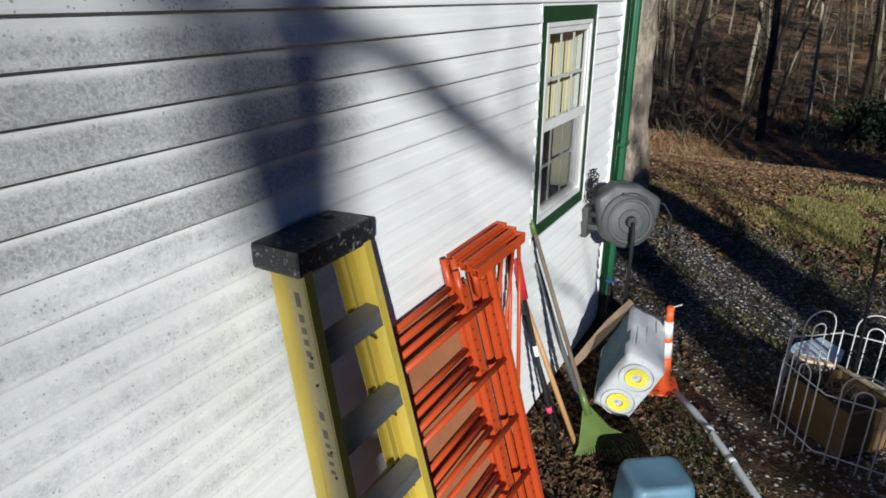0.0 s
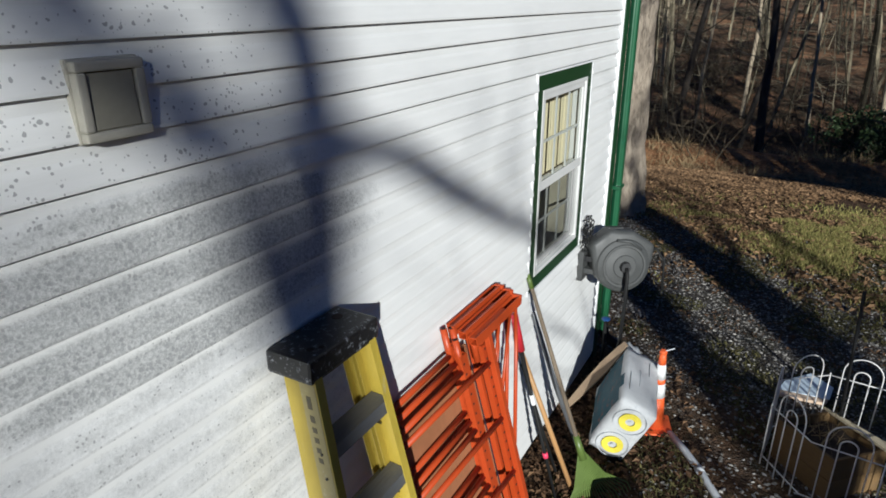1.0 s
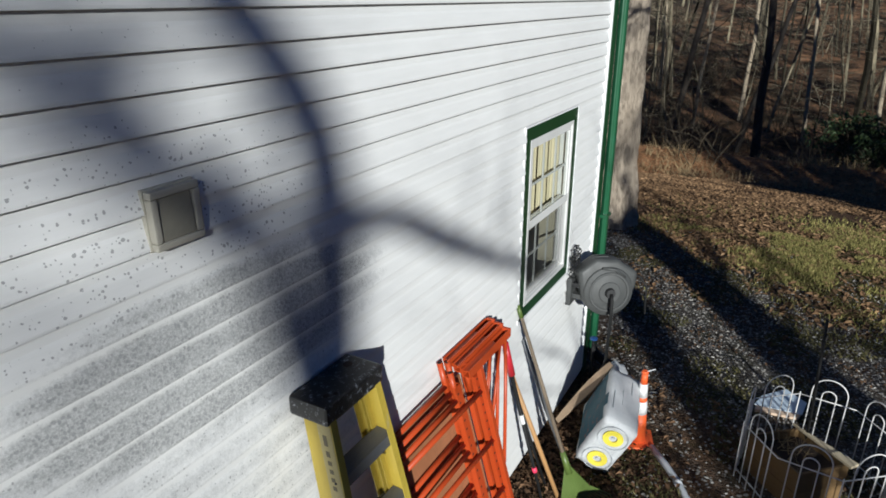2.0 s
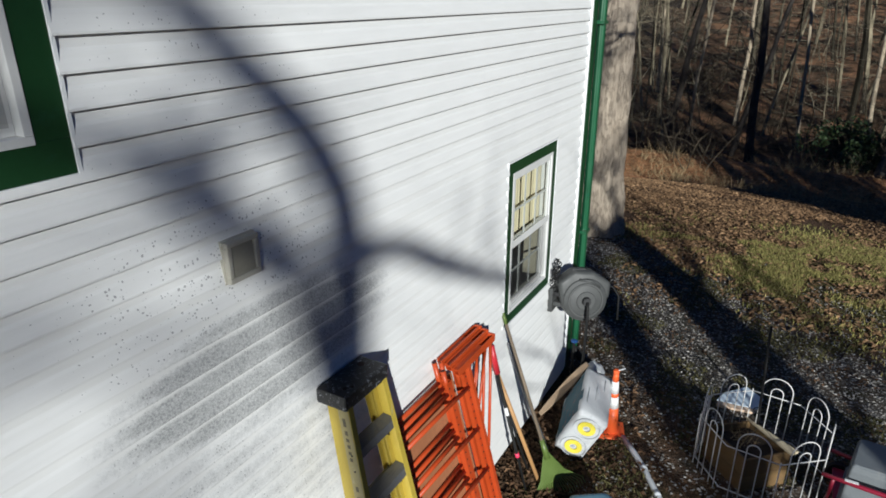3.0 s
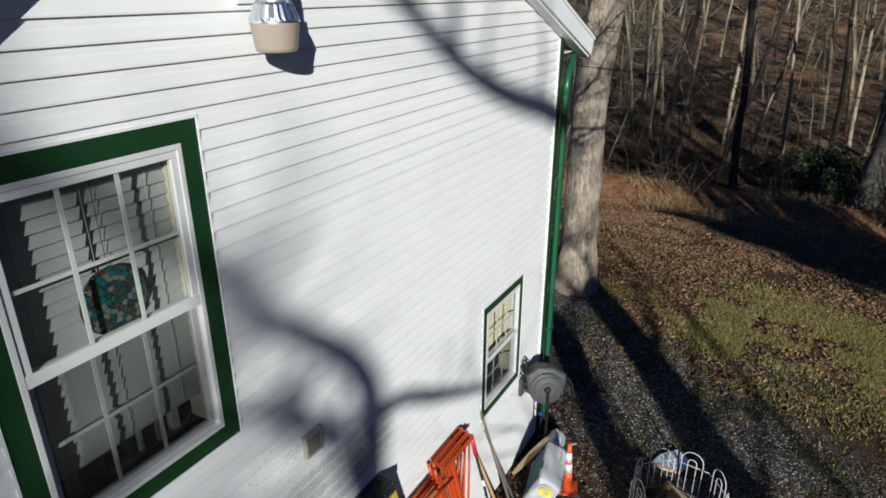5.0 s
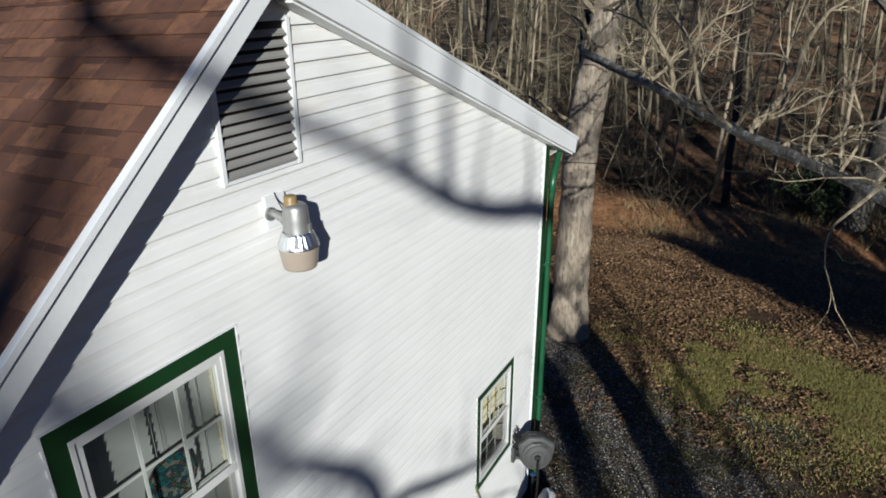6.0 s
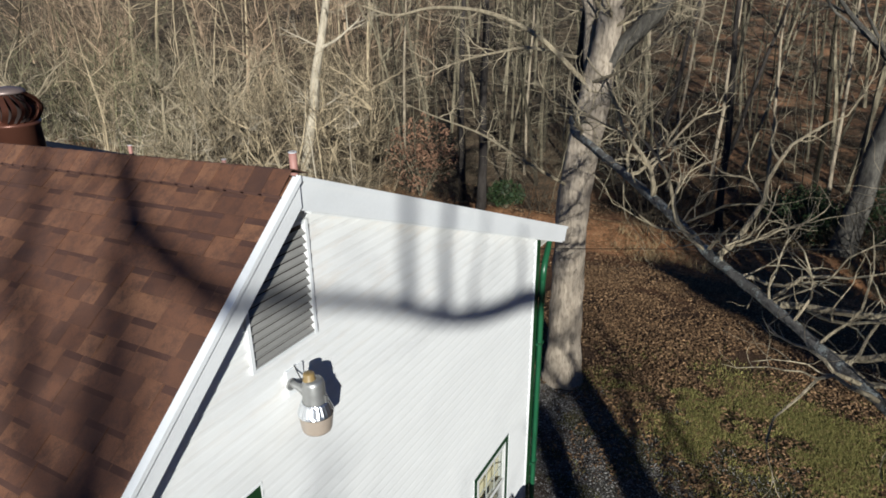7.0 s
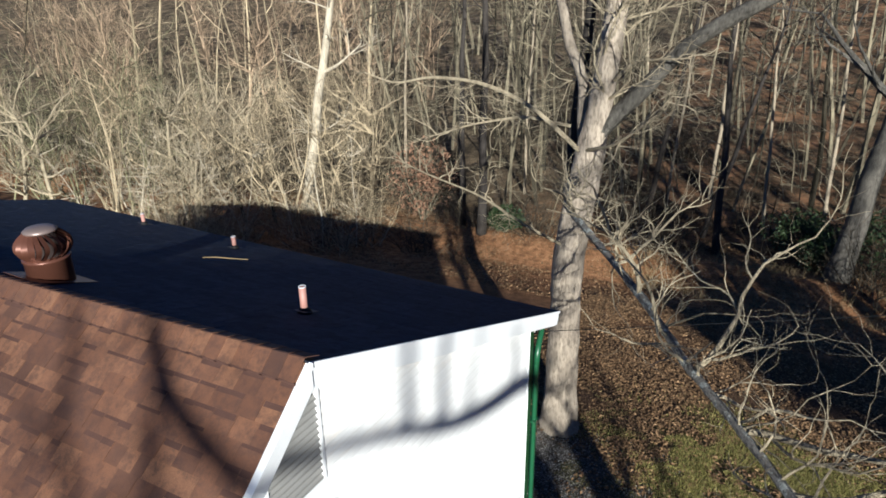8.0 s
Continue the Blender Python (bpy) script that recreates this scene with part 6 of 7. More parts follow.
def build_scaffold():
    """Four end sections of a scaffold nested against the wall, with folded side trusses."""
    lean = 0.24
    def at(x, y, z):
        return x + 0.04 * (1.62 - z), y - lean * (1.62 - z), z
    def post(g, x0, x1, y0, y1, z0, z1):
        v = []
        for z in (z0, z1):
            v += [at(x0, y0, z), at(x1, y0, z), at(x1, y1, z), at(x0, y1, z)]
        g.add(v, [(3, 2, 1, 0), (4, 5, 6, 7), (0, 1, 5, 4), (1, 2, 6, 5), (2, 3, 7, 6), (3, 0, 4, 7)])
    for k in range(4):
        y = -0.06 - 0.022 * k
        drop = 0.037 * k
        t = thing("scaffold_section", "orange steel scaffold end section nested against the wall", "scaffold", at(-3.1, y, 0), "nested scaffold sections")
        xl, xr = -3.405, (-2.80, -2.80, -2.80, -2.62)[k]
        half = (0.016, 0.016, 0.03, 0.036)[k]
        g = Geo()
        post(g, xl - 0.014, xl + 0.014, y - 0.013, y + 0.013, 0.0, 1.59 - drop)
        left = part("post", g, ORANGE, t, bevel=0.002)
        g = Geo()
        # an open channel: web and two flanges
        post(g, xr - half, xr + half, y - 0.017, y - 0.011, 0.0, 1.58 - 0.02 * k)
        post(g, xr - half, xr - half + 0.006, y - 0.011, y + 0.014, 0.0, 1.58 - 0.02 * k)
        post(g, xr + half - 0.006, xr + half, y - 0.011, y + 0.03, 0.0, 1.58 - 0.02 * k)
        right = part("post", g, ORANGE, t)
        zp = (1.67, 1.66, 1.62, 1.625)[k]
        px = (-2.825, -2.785, -2.815, -2.70)[k]
        part("pin", Geo().tube([at(px, y, 1.46), at(px, y, zp)], 0.017, 12), ORANGE, t, smooth=True)
        part("pin_bore", Geo().tube([at(px, y, zp + 0.0005), at(px, y, zp + 0.002)], 0.012, 10), HOLE, t)
        z = 1.535 - drop
        while z > 0.1:
            part("rung", Geo().tube([at(xl + 0.008, y, z), at(xr - 0.01, y - (0.02 if k == 3 else 0.0), z)], 0.0145, 10), ORANGE, t, smooth=True)
            z -= 0.31
        holes = []
        if k == 3:
            holes = [(left, xl - 0.0142, y, 0)]
        if k >= 2:
            holes.append((right, xr - half * 0.45, y - 0.0172, 1))
        for par, hx, hy, face in holes:
            z = 1.5 - drop * (face == 0)
            while z > 0.1:
                p = Vector(at(hx, hy, z))
                d = Vector((0, -0.0014, 0)) if face else Vector((-0.0014, 0, 0))
                part("punched_hole", Geo().tube([p, p + d], 0.0068, 8), HOLE, par)
                z -= 0.052
        for z in (1.2, 0.75):
            p = Vector(at(xr + half * 0.2, y - 0.018, z))
            if k == 3:
                part("bolt", Geo().tube([p, p + Vector((0, -0.008, 0))], 0.009, 8), STEEL, right)
    for k, (y, zt) in enumerate(((-0.06, 1.66), (-0.115, 1.645), (-0.165, 1.625))):
        t = thing("scaffold_truss", "folded orange steel scaffold side rail with diagonal brace", "scaffold", at(-2.5, y, 0), "folded scaffold rails")
        x0, x1 = -2.76, -2.24
        g = Geo()
        # a channel lying open side up
        post(g, x0, x1, y - 0.022, y + 0.022, zt - 0.045, zt - 0.04)
        post(g, x0, x1, y - 0.022, y - 0.018, zt - 0.04, zt)
        post(g, x0, x1, y + 0.018, y + 0.022, zt - 0.04, zt)
        post(g, x0 + 0.004, x1 - 0.16, y - 0.018, y + 0.018, zt - 0.012, zt - 0.008)
        part("top_rail", g, ORANGE, t)
        if k < 2:
            g = Geo()
            post(g, x0 - 0.03, x1 - 0.04, y - 0.034, y - 0.024, zt + 0.004, zt + 0.012)
            part("rail_lip", g, ORANGE, t)
        g = Geo()
        post(g, x0 + 0.125, x0 + 0.16, y - 0.016, y + 0.016, 0.0, zt - 0.046)
        part("upright", g, ORANGE, t, bevel=0.003)
        part("diagonal", Geo().tube([at(x1 - 0.03, y, zt - 0.05), at(x1 - 0.13, y, 1.36), at(x0 + 0.17, y, 0.95)], 0.011, 8), ORANGE, t, smooth=True)
        part("diagonal", Geo().tube([at(x1 - 0.10, y, zt - 0.05), at(x0 + 0.15, y, 1.24)], 0.009, 8), ORANGE, t, smooth=True)
        part("end_cap", Geo().box(x1 - 0.002, x1 + 0.022, y - 0.026, y + 0.026, zt - 0.05, zt + 0.002), ORANGE, t, bevel=0.004)
    b = thing("plywood_sheet", "brown plywood sheet standing behind the scaffold sections", "board", at(-3.1, -0.04, 0))
    g = Geo()
    post(g, -3.40, -2.64, -0.040, -0.028, 0.0, 1.50)
    part("sheet", g, PLY, b)


build_scaffold()


def leaning(name, label, category, pts, radii, mat, sides=10, pieces=()):
    t = thing(name, label, category, pts[0])
    part("shaft", Geo().tube(pts, radii, sides), mat, t, smooth=True)
    for nm, p, r, m, lab in pieces:
        part(nm, Geo().tube(p, r, sides), m, t, lab, smooth=True)
    return t


def build_tools():
    a, b = Vector((-1.86, -0.36, 0.0)), Vector((-1.90, -0.075, 1.09))
    t = leaning("pry_bar", "black steel digging bar with red grip leaning on siding", "tool", [a, a.lerp(b, 0.35), b], [0.008, 0.012, 0.014], HOSE, 10)
    part("grip", Geo().tube([b, b + Vector((-0.035, 0.04, 0.25))], [0.026, 0.022], 12), RED, t, "red rubber grip", smooth=True)
    q = a.lerp(b, 0.31)
    part("band", Geo().tube([q, q + (b - a).normalized() * 0.035], 0.018, 12), PINK, t, "bright pink band", smooth=True)
    q = a.lerp(b, 0.66)
    part("sticker", Geo().tube([q, q + (b - a).normalized() * 0.07], 0.0146, 10), REFL, t, "pale sticker")
    leaning("wooden_handle", "worn ash tool handle leaning on the siding", "handle", [(-1.73, -0.42, 0.03), (-1.80, -0.24, 0.55), (-1.86, -0.03, 1.13)], [0.017, 0.017, 0.015], SHAFTY, 10)
    leaning("black_pole", "thin black pole leaning behind the handles", "pole", [(-1.62, -0.28, 0.0), (-1.76, -0.03, 0.9)], [0.010, 0.010], HOSE, 8)
    leaning("shovel", "grey-handled shovel leaning on the siding", "shovel", [(-1.32, -0.33, 0.05), (-1.45, -0.17, 0.6), (-1.60, -0.03, 1.2)], [0.018, 0.018, 0.014], STEPM, 10)
    # leaf rake, head down
    top, neck = Vector((-1.70, -0.02, 1.50)), Vector((-1.73, -0.44, 0.40))
    t = leaning("leaf_rake", "green plastic leaf rake leaning head down on siding", "rake", [neck, neck.lerp(top, 0.5), top], [0.014, 0.014, 0.012], SHAFTW, 10)
    part("end_grip", Geo().tube([neck.lerp(top, 0.93), top + (top - neck).normalized() * 0.01], [0.016, 0.014], 10), LIME, t, "green end grip", smooth=True)
    down = (neck - top).normalized()
    across = Vector((0.50, -0.62, 0.42)).normalized()
    part("socket", Geo().tube([neck - down * 0.07, neck + down * 0.10], [0.02, 0.028], 10), LIME, t, smooth=True)
    n = 22
    for k in range(n):
        s = -1 + 2 * k / (n - 1)
        root = neck + down * 0.06 + across * 0.02 * s
        mid = neck + down * 0.26 + across * 0.11 * s
        tip = neck + down * (0.43 - 0.03 * s * s) + across * 0.24 * s
        hook = tip + down * 0.012 + Vector((-0.03, -0.03, -0.012))
        part("tine", Geo().tube([root, mid, tip, hook], [0.007, 0.006, 0.005, 0.004], 5), LIME, t)
    g = Geo()
    g.tube([neck + down * 0.29 + across * (0.14 * (-1 + 2 * i / 12)) - Vector((0, 0, 0.02)) * (1 - abs(-1 + i / 6)) for i in range(13)], 0.007, 6)
    part("spreader", g, LIME, t)
    # weathered plank leaning beside the target
    p = thing("plank", "weathered split plank leaning in the leaves", "plank", (-1.0, -0.2, 0.0))
    m = look((-0.70, -0.46, 0.645), (-0.885, -0.09, 0.06), 35)
    v = [m @ Vector((h * sx, th, -z)) for z, h in ((0.0, 0.02), (0.08, 0.034), (0.25, 0.046), (0.45, 0.04), (0.60, 0.03), (0.71, 0.02)) for th in (-0.008, 0.008) for sx in (-1, 1)]
    f = [(0, 1, 3, 2), (20, 22, 23, 21)]
    for i in range(5):
        f += [(4 * i + p0, 4 * i + p1, 4 * i + 4 + p1, 4 * i + 4 + p0) for p0, p1 in ((1, 0), (3, 1), (2, 3), (0, 2))]
    part("board", Geo().add(v, f), CARD, p, bevel=0.003)


build_tools()


def build_target():
    """A padded block target tipped on its edge, with ringed bullseyes on one end."""
    t = thing("archery_target", "white padded target block with yellow bullseyes lying tilted", "target", (-1.0, -0.55, 0))
    o = Vector((-1.348, -0.605, 0.562))
    u = Vector((0.231, -0.886, -0.403)).normalized()
    v = Vector((0.031, 0.421, -0.907)).normalized()
    w = u.cross(v)
    if w.x < 0:
        w = -w
    a, b, c = 0.265, 0.50, 0.645
    m = Matrix((u, v, w)).transposed().to_4x4()
    m.translation = o
    # padded block: gently bulging faces
    bm = bmesh.new()
    bmesh.ops.create_cube(bm, size=1.0)
    bmesh.ops.subdivide_edges(bm, edges=bm.edges, cuts=9, use_grid_fill=True)
    for q in bm.verts:
        p = q.co.copy()
        e = Vector((0.5 - abs(p.x), 0.5 - abs(p.y), 0.5 - abs(p.z)))
        d = noise.noise(p * 4.0) * 0.025
        p *= 1 + d
        # corners drawn in
        k = sum(1 for x in e if x < 0.03)
        if k >= 2:
            p *= 0.965
        p += Vector((noise.noise(p * 9 + Vector((3, 1, 7))), noise.noise(p * 9 + Vector((8, 5, 2))), noise.noise(p * 9))) * 0.012
        # the printed side bellies out towards the middle
        p.x -= 0.16 * max(0.0, -p.x) * (1 - 4 * p.y * p.y) * (1 - 4 * p.z * p.z)
        q.co = Vector(((p.x + 0.5) * a, (p.y + 0.5) * b, (p.z + 0.5) * c))
    me = bpy.data.meshes.new("block")
    bm.to_mesh(me)
    bm.free()
    me.materials.append(FOAM)
    me.materials.append(PICT)
    for pl in me.polygons:
        if pl.normal.x < -0.6 and 0.05 < pl.center.z < c - 0.03 and 0.03 < pl.center.y < b - 0.03:
            pl.material_index = 1
    me.polygons.foreach_set("use_smooth", [True] * len(me.polygons))
    ob = new("block", me)
    ob.matrix_world = m
    ob.parent = t
    ob.matrix_parent_inverse = t.matrix_basis.inverted()
    def disc(cx, cy, r0, r1, off, mat, nm):
        g = Geo()
        n = 32
        vv = [(cx + r * math.cos(i * 2 * math.pi / n), cy + r * math.sin(i * 2 * math.pi / n), -off + dz) for dz in (0, 0.006) for r in (r0, r1) for i in range(n)]
        f = [(i, (i + 1) % n, n + (i + 1) % n, n + i) for i in range(n)] + [(2 * n + i, 3 * n + i, 3 * n + (i + 1) % n, 2 * n + (i + 1) % n) for i in range(n)]
        f += [(n + i, n + (i + 1) % n, 3 * n + (i + 1) % n, 3 * n + i) for i in range(n)]
        g.add([m @ Vector(p) for p in vv], f)
        return part(nm, g, mat, t)
    for cx, cy in ((0.130, 0.125), (0.132, 0.375)):
        disc(cx, cy, 0.032, 0.076, 0.012, RINGY, "yellow_ring")
        disc(cx, cy, 0.11, 0.113, 0.011, RINGG, "outer_ring")
        disc(cx, cy, 0.0005, 0.012, 0.012, RINGG, "centre_spot")
    # faint lines printed along the upper side
    g = Geo()
    for k, (z0, z1) in enumerate(((0.16, 0.36), (0.24, 0.42), (0.40, 0.56))):
        g.box(0.045 + 0.07 * k, 0.048 + 0.07 * k, -0.009, 0.004, z0, z1, m)
    part("printed_bars", g, RINGG, t)
    return t


build_target()


def build_cone():
    c = Vector((-0.73, -0.745, 0))
    t = thing("traffic_cone", "slim orange traffic cone with white bands, leaning slightly", "cone", tuple(c))
    m = Matrix.Rotation(radians(0), 4, "X") @ Matrix.Rotation(radians(-3), 4, "Y")
    sq = Geo().box(-0.125, 0.125, -0.125, 0.125, 0.0, 0.03, m @ Matrix.Rotation(radians(20), 4, "Z"))
    sq.v = [tuple(Vector(p) + c) for p in sq.v]
    part("base", sq, CONE, t, bevel=0.012)
    def r(h):
        return 0.07 - 0.047 * h / 0.68
    for z0, z1, mat, nm in ((0.03, 0.30, CONE, "body"), (0.30, 0.42, REFL, "white_band"), (0.42, 0.46, CONE, "body"), (0.46, 0.585, REFL, "white_band"), (0.585, 0.68, CONE, "body")):
        extra = 0.0015 if mat is REFL else 0.0
        part(nm, Geo().lathe([(r(z0) + extra, z0), (r(z1) + extra, z1)], tuple(c), 24, m), mat, t, smooth=True)
    part("tip_ring", Geo().lathe([(0.026, 0.675), (0.028, 0.69), (0.020, 0.70)], tuple(c), 20, m), CONE, t)
    k = c + m.to_3x3() @ Vector((0, 0, 0.69))
    part("flag_stub", Geo().tube([k, k + Vector((0.03, -0.07, 0.03))], 0.005, 6), PVC, t)


build_cone()


def build_reel():
    """A swivelling hose reel on a wall bracket, with its hose hanging."""
    t = thing("hose_reel", "grey plastic hose reel on a wall bracket", "hose reel", (-0.45, 0, 1.2))
    hub = Vector((-0.60, -0.37, 1.22))
    axis = Vector((-0.80, -0.55, 0.12)).normalized()
    z = Vector((0, 0, 1))
    side = axis.cross(z).normalized()
    up = side.cross(axis).normalized()
    m = Matrix((side, up, axis)).transposed().to_4x4()
    m.translation = hub - axis * 0.01
    def lathe(profile, mat, nm, lab="", sides=36):
        g = Geo()
        v, f = [], []
        for r, h in profile:
            for k in range(sides):
                a = 2 * math.pi * k / sides
                v.append(m @ Vector((r * math.cos(a), r * math.sin(a), h)))
        for i in range(len(profile) - 1):
            for k in range(sides):
                f.append((i * sides + k, i * sides + (k + 1) % sides, (i + 1) * sides + (k + 1) % sides, (i + 1) * sides + k))
        f.append(tuple(range(sides - 1, -1, -1)))
        f.append(tuple(range(len(v) - sides, len(v))))
        g.add(v, f)
        return part(nm, g, mat, t, lab, smooth=False)
    lathe([(0.17, -0.26), (0.205, -0.24), (0.212, -0.2), (0.212, -0.06), (0.2, -0.035), (0.17, -0.02), (0.165, -0.012), (0.15, -0.012), (0.145, -0.02), (0.09, -0.012), (0.085, -0.004), (0.06, -0.004)], REEL, "housing")
    part("hub", Geo().tube([m @ Vector((0, 0, -0.01)), m @ Vector((0, 0, 0.03))], [0.045, 0.036], 18), BLACK, t, "black hub")
    # moulded cover: a rounded, lopsided body behind the drum's face
    out = ((0.25, 0.17), (0.10, 0.275), (-0.08, 0.26), (-0.25, 0.15), (-0.235, 0.02), (-0.12, -0.15), (0.08, -0.17), (0.21, -0.08))
    v = [m @ Vector((x, y, h)) for h in (-0.23, -0.05) for x, y in out]
    k = len(out)
    f = [tuple(range(k)), tuple(range(2 * k - 1, k - 1, -1))] + [(i, i + k, (i + 1) % k + k, (i + 1) % k) for i in range(k)]
    part("moulded_cover", Geo().add(v, f), REEL, t, bevel=0.035, smooth=True)
    part("handle_slot", Geo().box(-0.02, 0.10, 0.262, 0.276, -0.2, -0.13, m), BLACK, t, bevel=0.004)
    part("grip_edge", Geo().tube([m @ Vector((-0.13, 0.12, -0.03)), m @ Vector((-0.04, 0.19, -0.02)), m @ Vector((0.06, 0.20, -0.03))], 0.012, 8), REEL, t, smooth=True)
    part("wall_bracket", Geo().box(-0.66, -0.52, -0.06, -0.018, 1.06, 1.30), REEL, t, bevel=0.006)
    part("bracket_arm", Geo().box(-0.63, -0.50, -0.20, -0.05, 1.12, 1.16), REEL, t, bevel=0.005)
    part("bracket_arm", Geo().box(-0.63, -0.50, -0.20, -0.05, 1.22, 1.26), BLACK, t, bevel=0.005)
    part("hose", Geo().tube([hub + axis * 0.02, hub + axis * 0.05 + Vector((0, 0, -0.05)), hub + axis * 0.06 + Vector((0.0, 0, -0.25)), hub + axis * 0.06 + Vector((0.02, 0.01, -0.6)), hub + axis * 0.05 + Vector((0.06, 0.05, -0.95)), hub + Vector((0.10, 0.10, -1.17))], 0.014, 8), HOSE, t, "black hanging hose", smooth=True)
    part("cord", Geo().tube([m @ Vector((-0.20, 0.13, -0.08)), m @ Vector((-0.27, 0.11, -0.06)), m @ Vector((-0.32, 0.02, -0.04)), m @ Vector((-0.31, -0.2, -0.02))], 0.009, 7), HOSE, t, smooth=True)
    # a tangle of dark wire hung above the bracket
    w = thing("wire_coil", "tangled dark wire hung beside the window casing", "wire", (-0.60, -0.06, 1.45))
    rng = random.Random(3)
    for _ in range(7):
        cx, cz, rr = -0.60 + rng.uniform(-0.05, 0.05), 1.42 + rng.uniform(-0.06, 0.08), rng.uniform(0.035, 0.085)
        pts = [(cx + rr * math.cos(i * 0.45) * rng.uniform(0.85, 1.15), -0.05 + rng.uniform(-0.035, 0.02), cz + 1.2 * rr * math.sin(i * 0.45) * rng.uniform(0.85, 1.15)) for i in range(15)]
        part("loop", Geo().tube(pts, 0.0045, 5), HOSE, w)
    part("hook", Geo().tube([(-0.60, -0.015, 1.5), (-0.60, -0.06, 1.5), (-0.60, -0.065, 1.53)], 0.005, 6), STEEL, w)


build_reel()

# ---------------------------------------------------------------- in the yard


def build_fence():
    """An eight-sided ring of arched wire border fence."""
    cx, cy, R0 = -0.665, -1.99, 0.512
    t = thing("wire_fence", "white arched wire border fence set in a ring", "fence", (cx, cy, 0))
    a0 = 1.853
    V = [Vector((cx + R0 * math.cos(a0 + k * math.pi / 4), cy + R0 * math.sin(a0 + k * math.pi / 4), 0)) for k in range(8)]
    for k in range(8):
        p, q = V[k], V[(k + 1) % 8]
        d = (q - p).normalized()
        L = (q - p).length
        panel = part("panel", Geo().tube([p + Vector((0, 0, 0.09)), q + Vector((0, 0, 0.09))], 0.0045, 7), WIRE, t, smooth=True)
        part("rail", Geo().tube([p + Vector((0, 0, 0.50)), q + Vector((0, 0, 0.50))], 0.0045, 7), WIRE, panel, smooth=True)
        mid = (p + q) / 2
        for half, zt in ((L * 0.31, 0.69), (L * 0.125, 0.59)):
            pts = [mid - d * half + Vector((0, 0, -0.03))]
            for i in range(13):
                th = math.pi * (1 - i / 12)
                pts.append(mid + d * half * math.cos(th) + Vector((0, 0, zt - half + half * math.sin(th))))
            pts.append(mid + d * half + Vector((0, 0, -0.03)))
            part("arch", Geo().tube(pts, 0.0048, 7), WIRE, panel, smooth=True)
        if k % 2 == 0:
            part("hinge_post", Geo().tube([p + Vector((0, 0, -0.03)), p + Vector((0, 0, 0.52))], 0.0048, 7), WIRE, panel, smooth=True)


build_fence()


def build_planter():
    t = thing("planter_box", "square wooden planter box with dark soil inside the fence", "planter", (-0.7, -1.88, 0))
    c = [Vector((-0.67, -1.55, 0)), Vector((-1.0, -1.9, 0)), Vector((-0.71, -2.21, 0)), Vector((-0.40, -1.88, 0))]
    mid = sum(c, Vector()) / 4
    for k in range(4):
        a, b = c[k], c[(k + 1) % 4]
        d = (b - a).normalized()
        n = Vector((-d.y, d.x, 0))
        if n.dot(mid - a) > 0:
            n = -n
        for z0, z1 in ((0.0, 0.165), (0.168, 0.335)):
            g = Geo()
            v = []
            for z in (z0, z1):
                v += [a + Vector((0, 0, z)), b + Vector((0, 0, z)), b - n * 0.02 + Vector((0, 0, z)), a - n * 0.02 + Vector((0, 0, z))]
            g.add(v, [(3, 2, 1, 0), (4, 5, 6, 7), (0, 1, 5, 4), (1, 2, 6, 5), (2, 3, 7, 6), (3, 0, 4, 7)])
            part("side_board", g, PLANK, t, bevel=0.003)
    part("rim_board", Geo().prism([(-0.395, -1.83), (-0.455, -1.885), (-0.765, -2.215), (-0.70, -2.265)], 0.337, 0.36, "z"), surface("pale_rim_wood", (0.42, 0.36, 0.24), 0.75, vary=0.2, bump=0.2), t, "pale weathered rim board", bevel=0.004)
    g = Geo()
    n = 14
    v, f = [], []
    for i in range(n):
        for j in range(n):
            p = c[1].lerp(c[2], i / (n - 1)).lerp(c[0].lerp(c[3], i / (n - 1)), j / (n - 1))
            p = mid.lerp(p, 0.93)
            v.append((p.x, p.y, 0.27 + 0.03 * noise.noise(p * 12)))
    f = [(i * n + j, i * n + j + 1, (i + 1) * n + j + 1, (i + 1) * n + j) for i in range(n - 1) for j in range(n - 1)]
    part("soil", g.add(v, f), SOIL, t, "dark potting soil", smooth=True)
    rng = random.Random(2)
    dead = thing("dead_plant", "dried brown plant stems in the planter", "plant", (-0.68, -1.85, 0.28))
    g = Geo()
    for _ in range(16):
        p = (-0.68 + rng.uniform(-0.12, 0.12), -1.86 + rng.uniform(-0.12, 0.12), 0.27)
        spray(g, rng, p, (rng.uniform(-0.8, 0.8), rng.uniform(-0.8, 0.8), 0.7), rng.uniform(0.08, 0.2), 0.004, 1, 4, 3, 0.3, 0.0, 3, 0.6)
    raw("stem_tangle", g, STRAW, dead)
    st = thing("garden_stake", "thin black metal garden stake standing in the planter", "stake", (-0.50, -1.90, 0.25))
    part("rod", Geo().tube([(-0.46, -1.945, 0.15), (-0.50, -1.915, 0.75), (-0.54, -1.88, 1.34)], 0.011, 8), HOSE, st, smooth=True)
    part("ring", Geo().tube([(-0.48 + 0.05 * math.cos(i * 0.524), -1.93 + 0.05 * math.sin(i * 0.524), 0.5) for i in range(13)], 0.004, 5), HOSE, st)


build_planter()


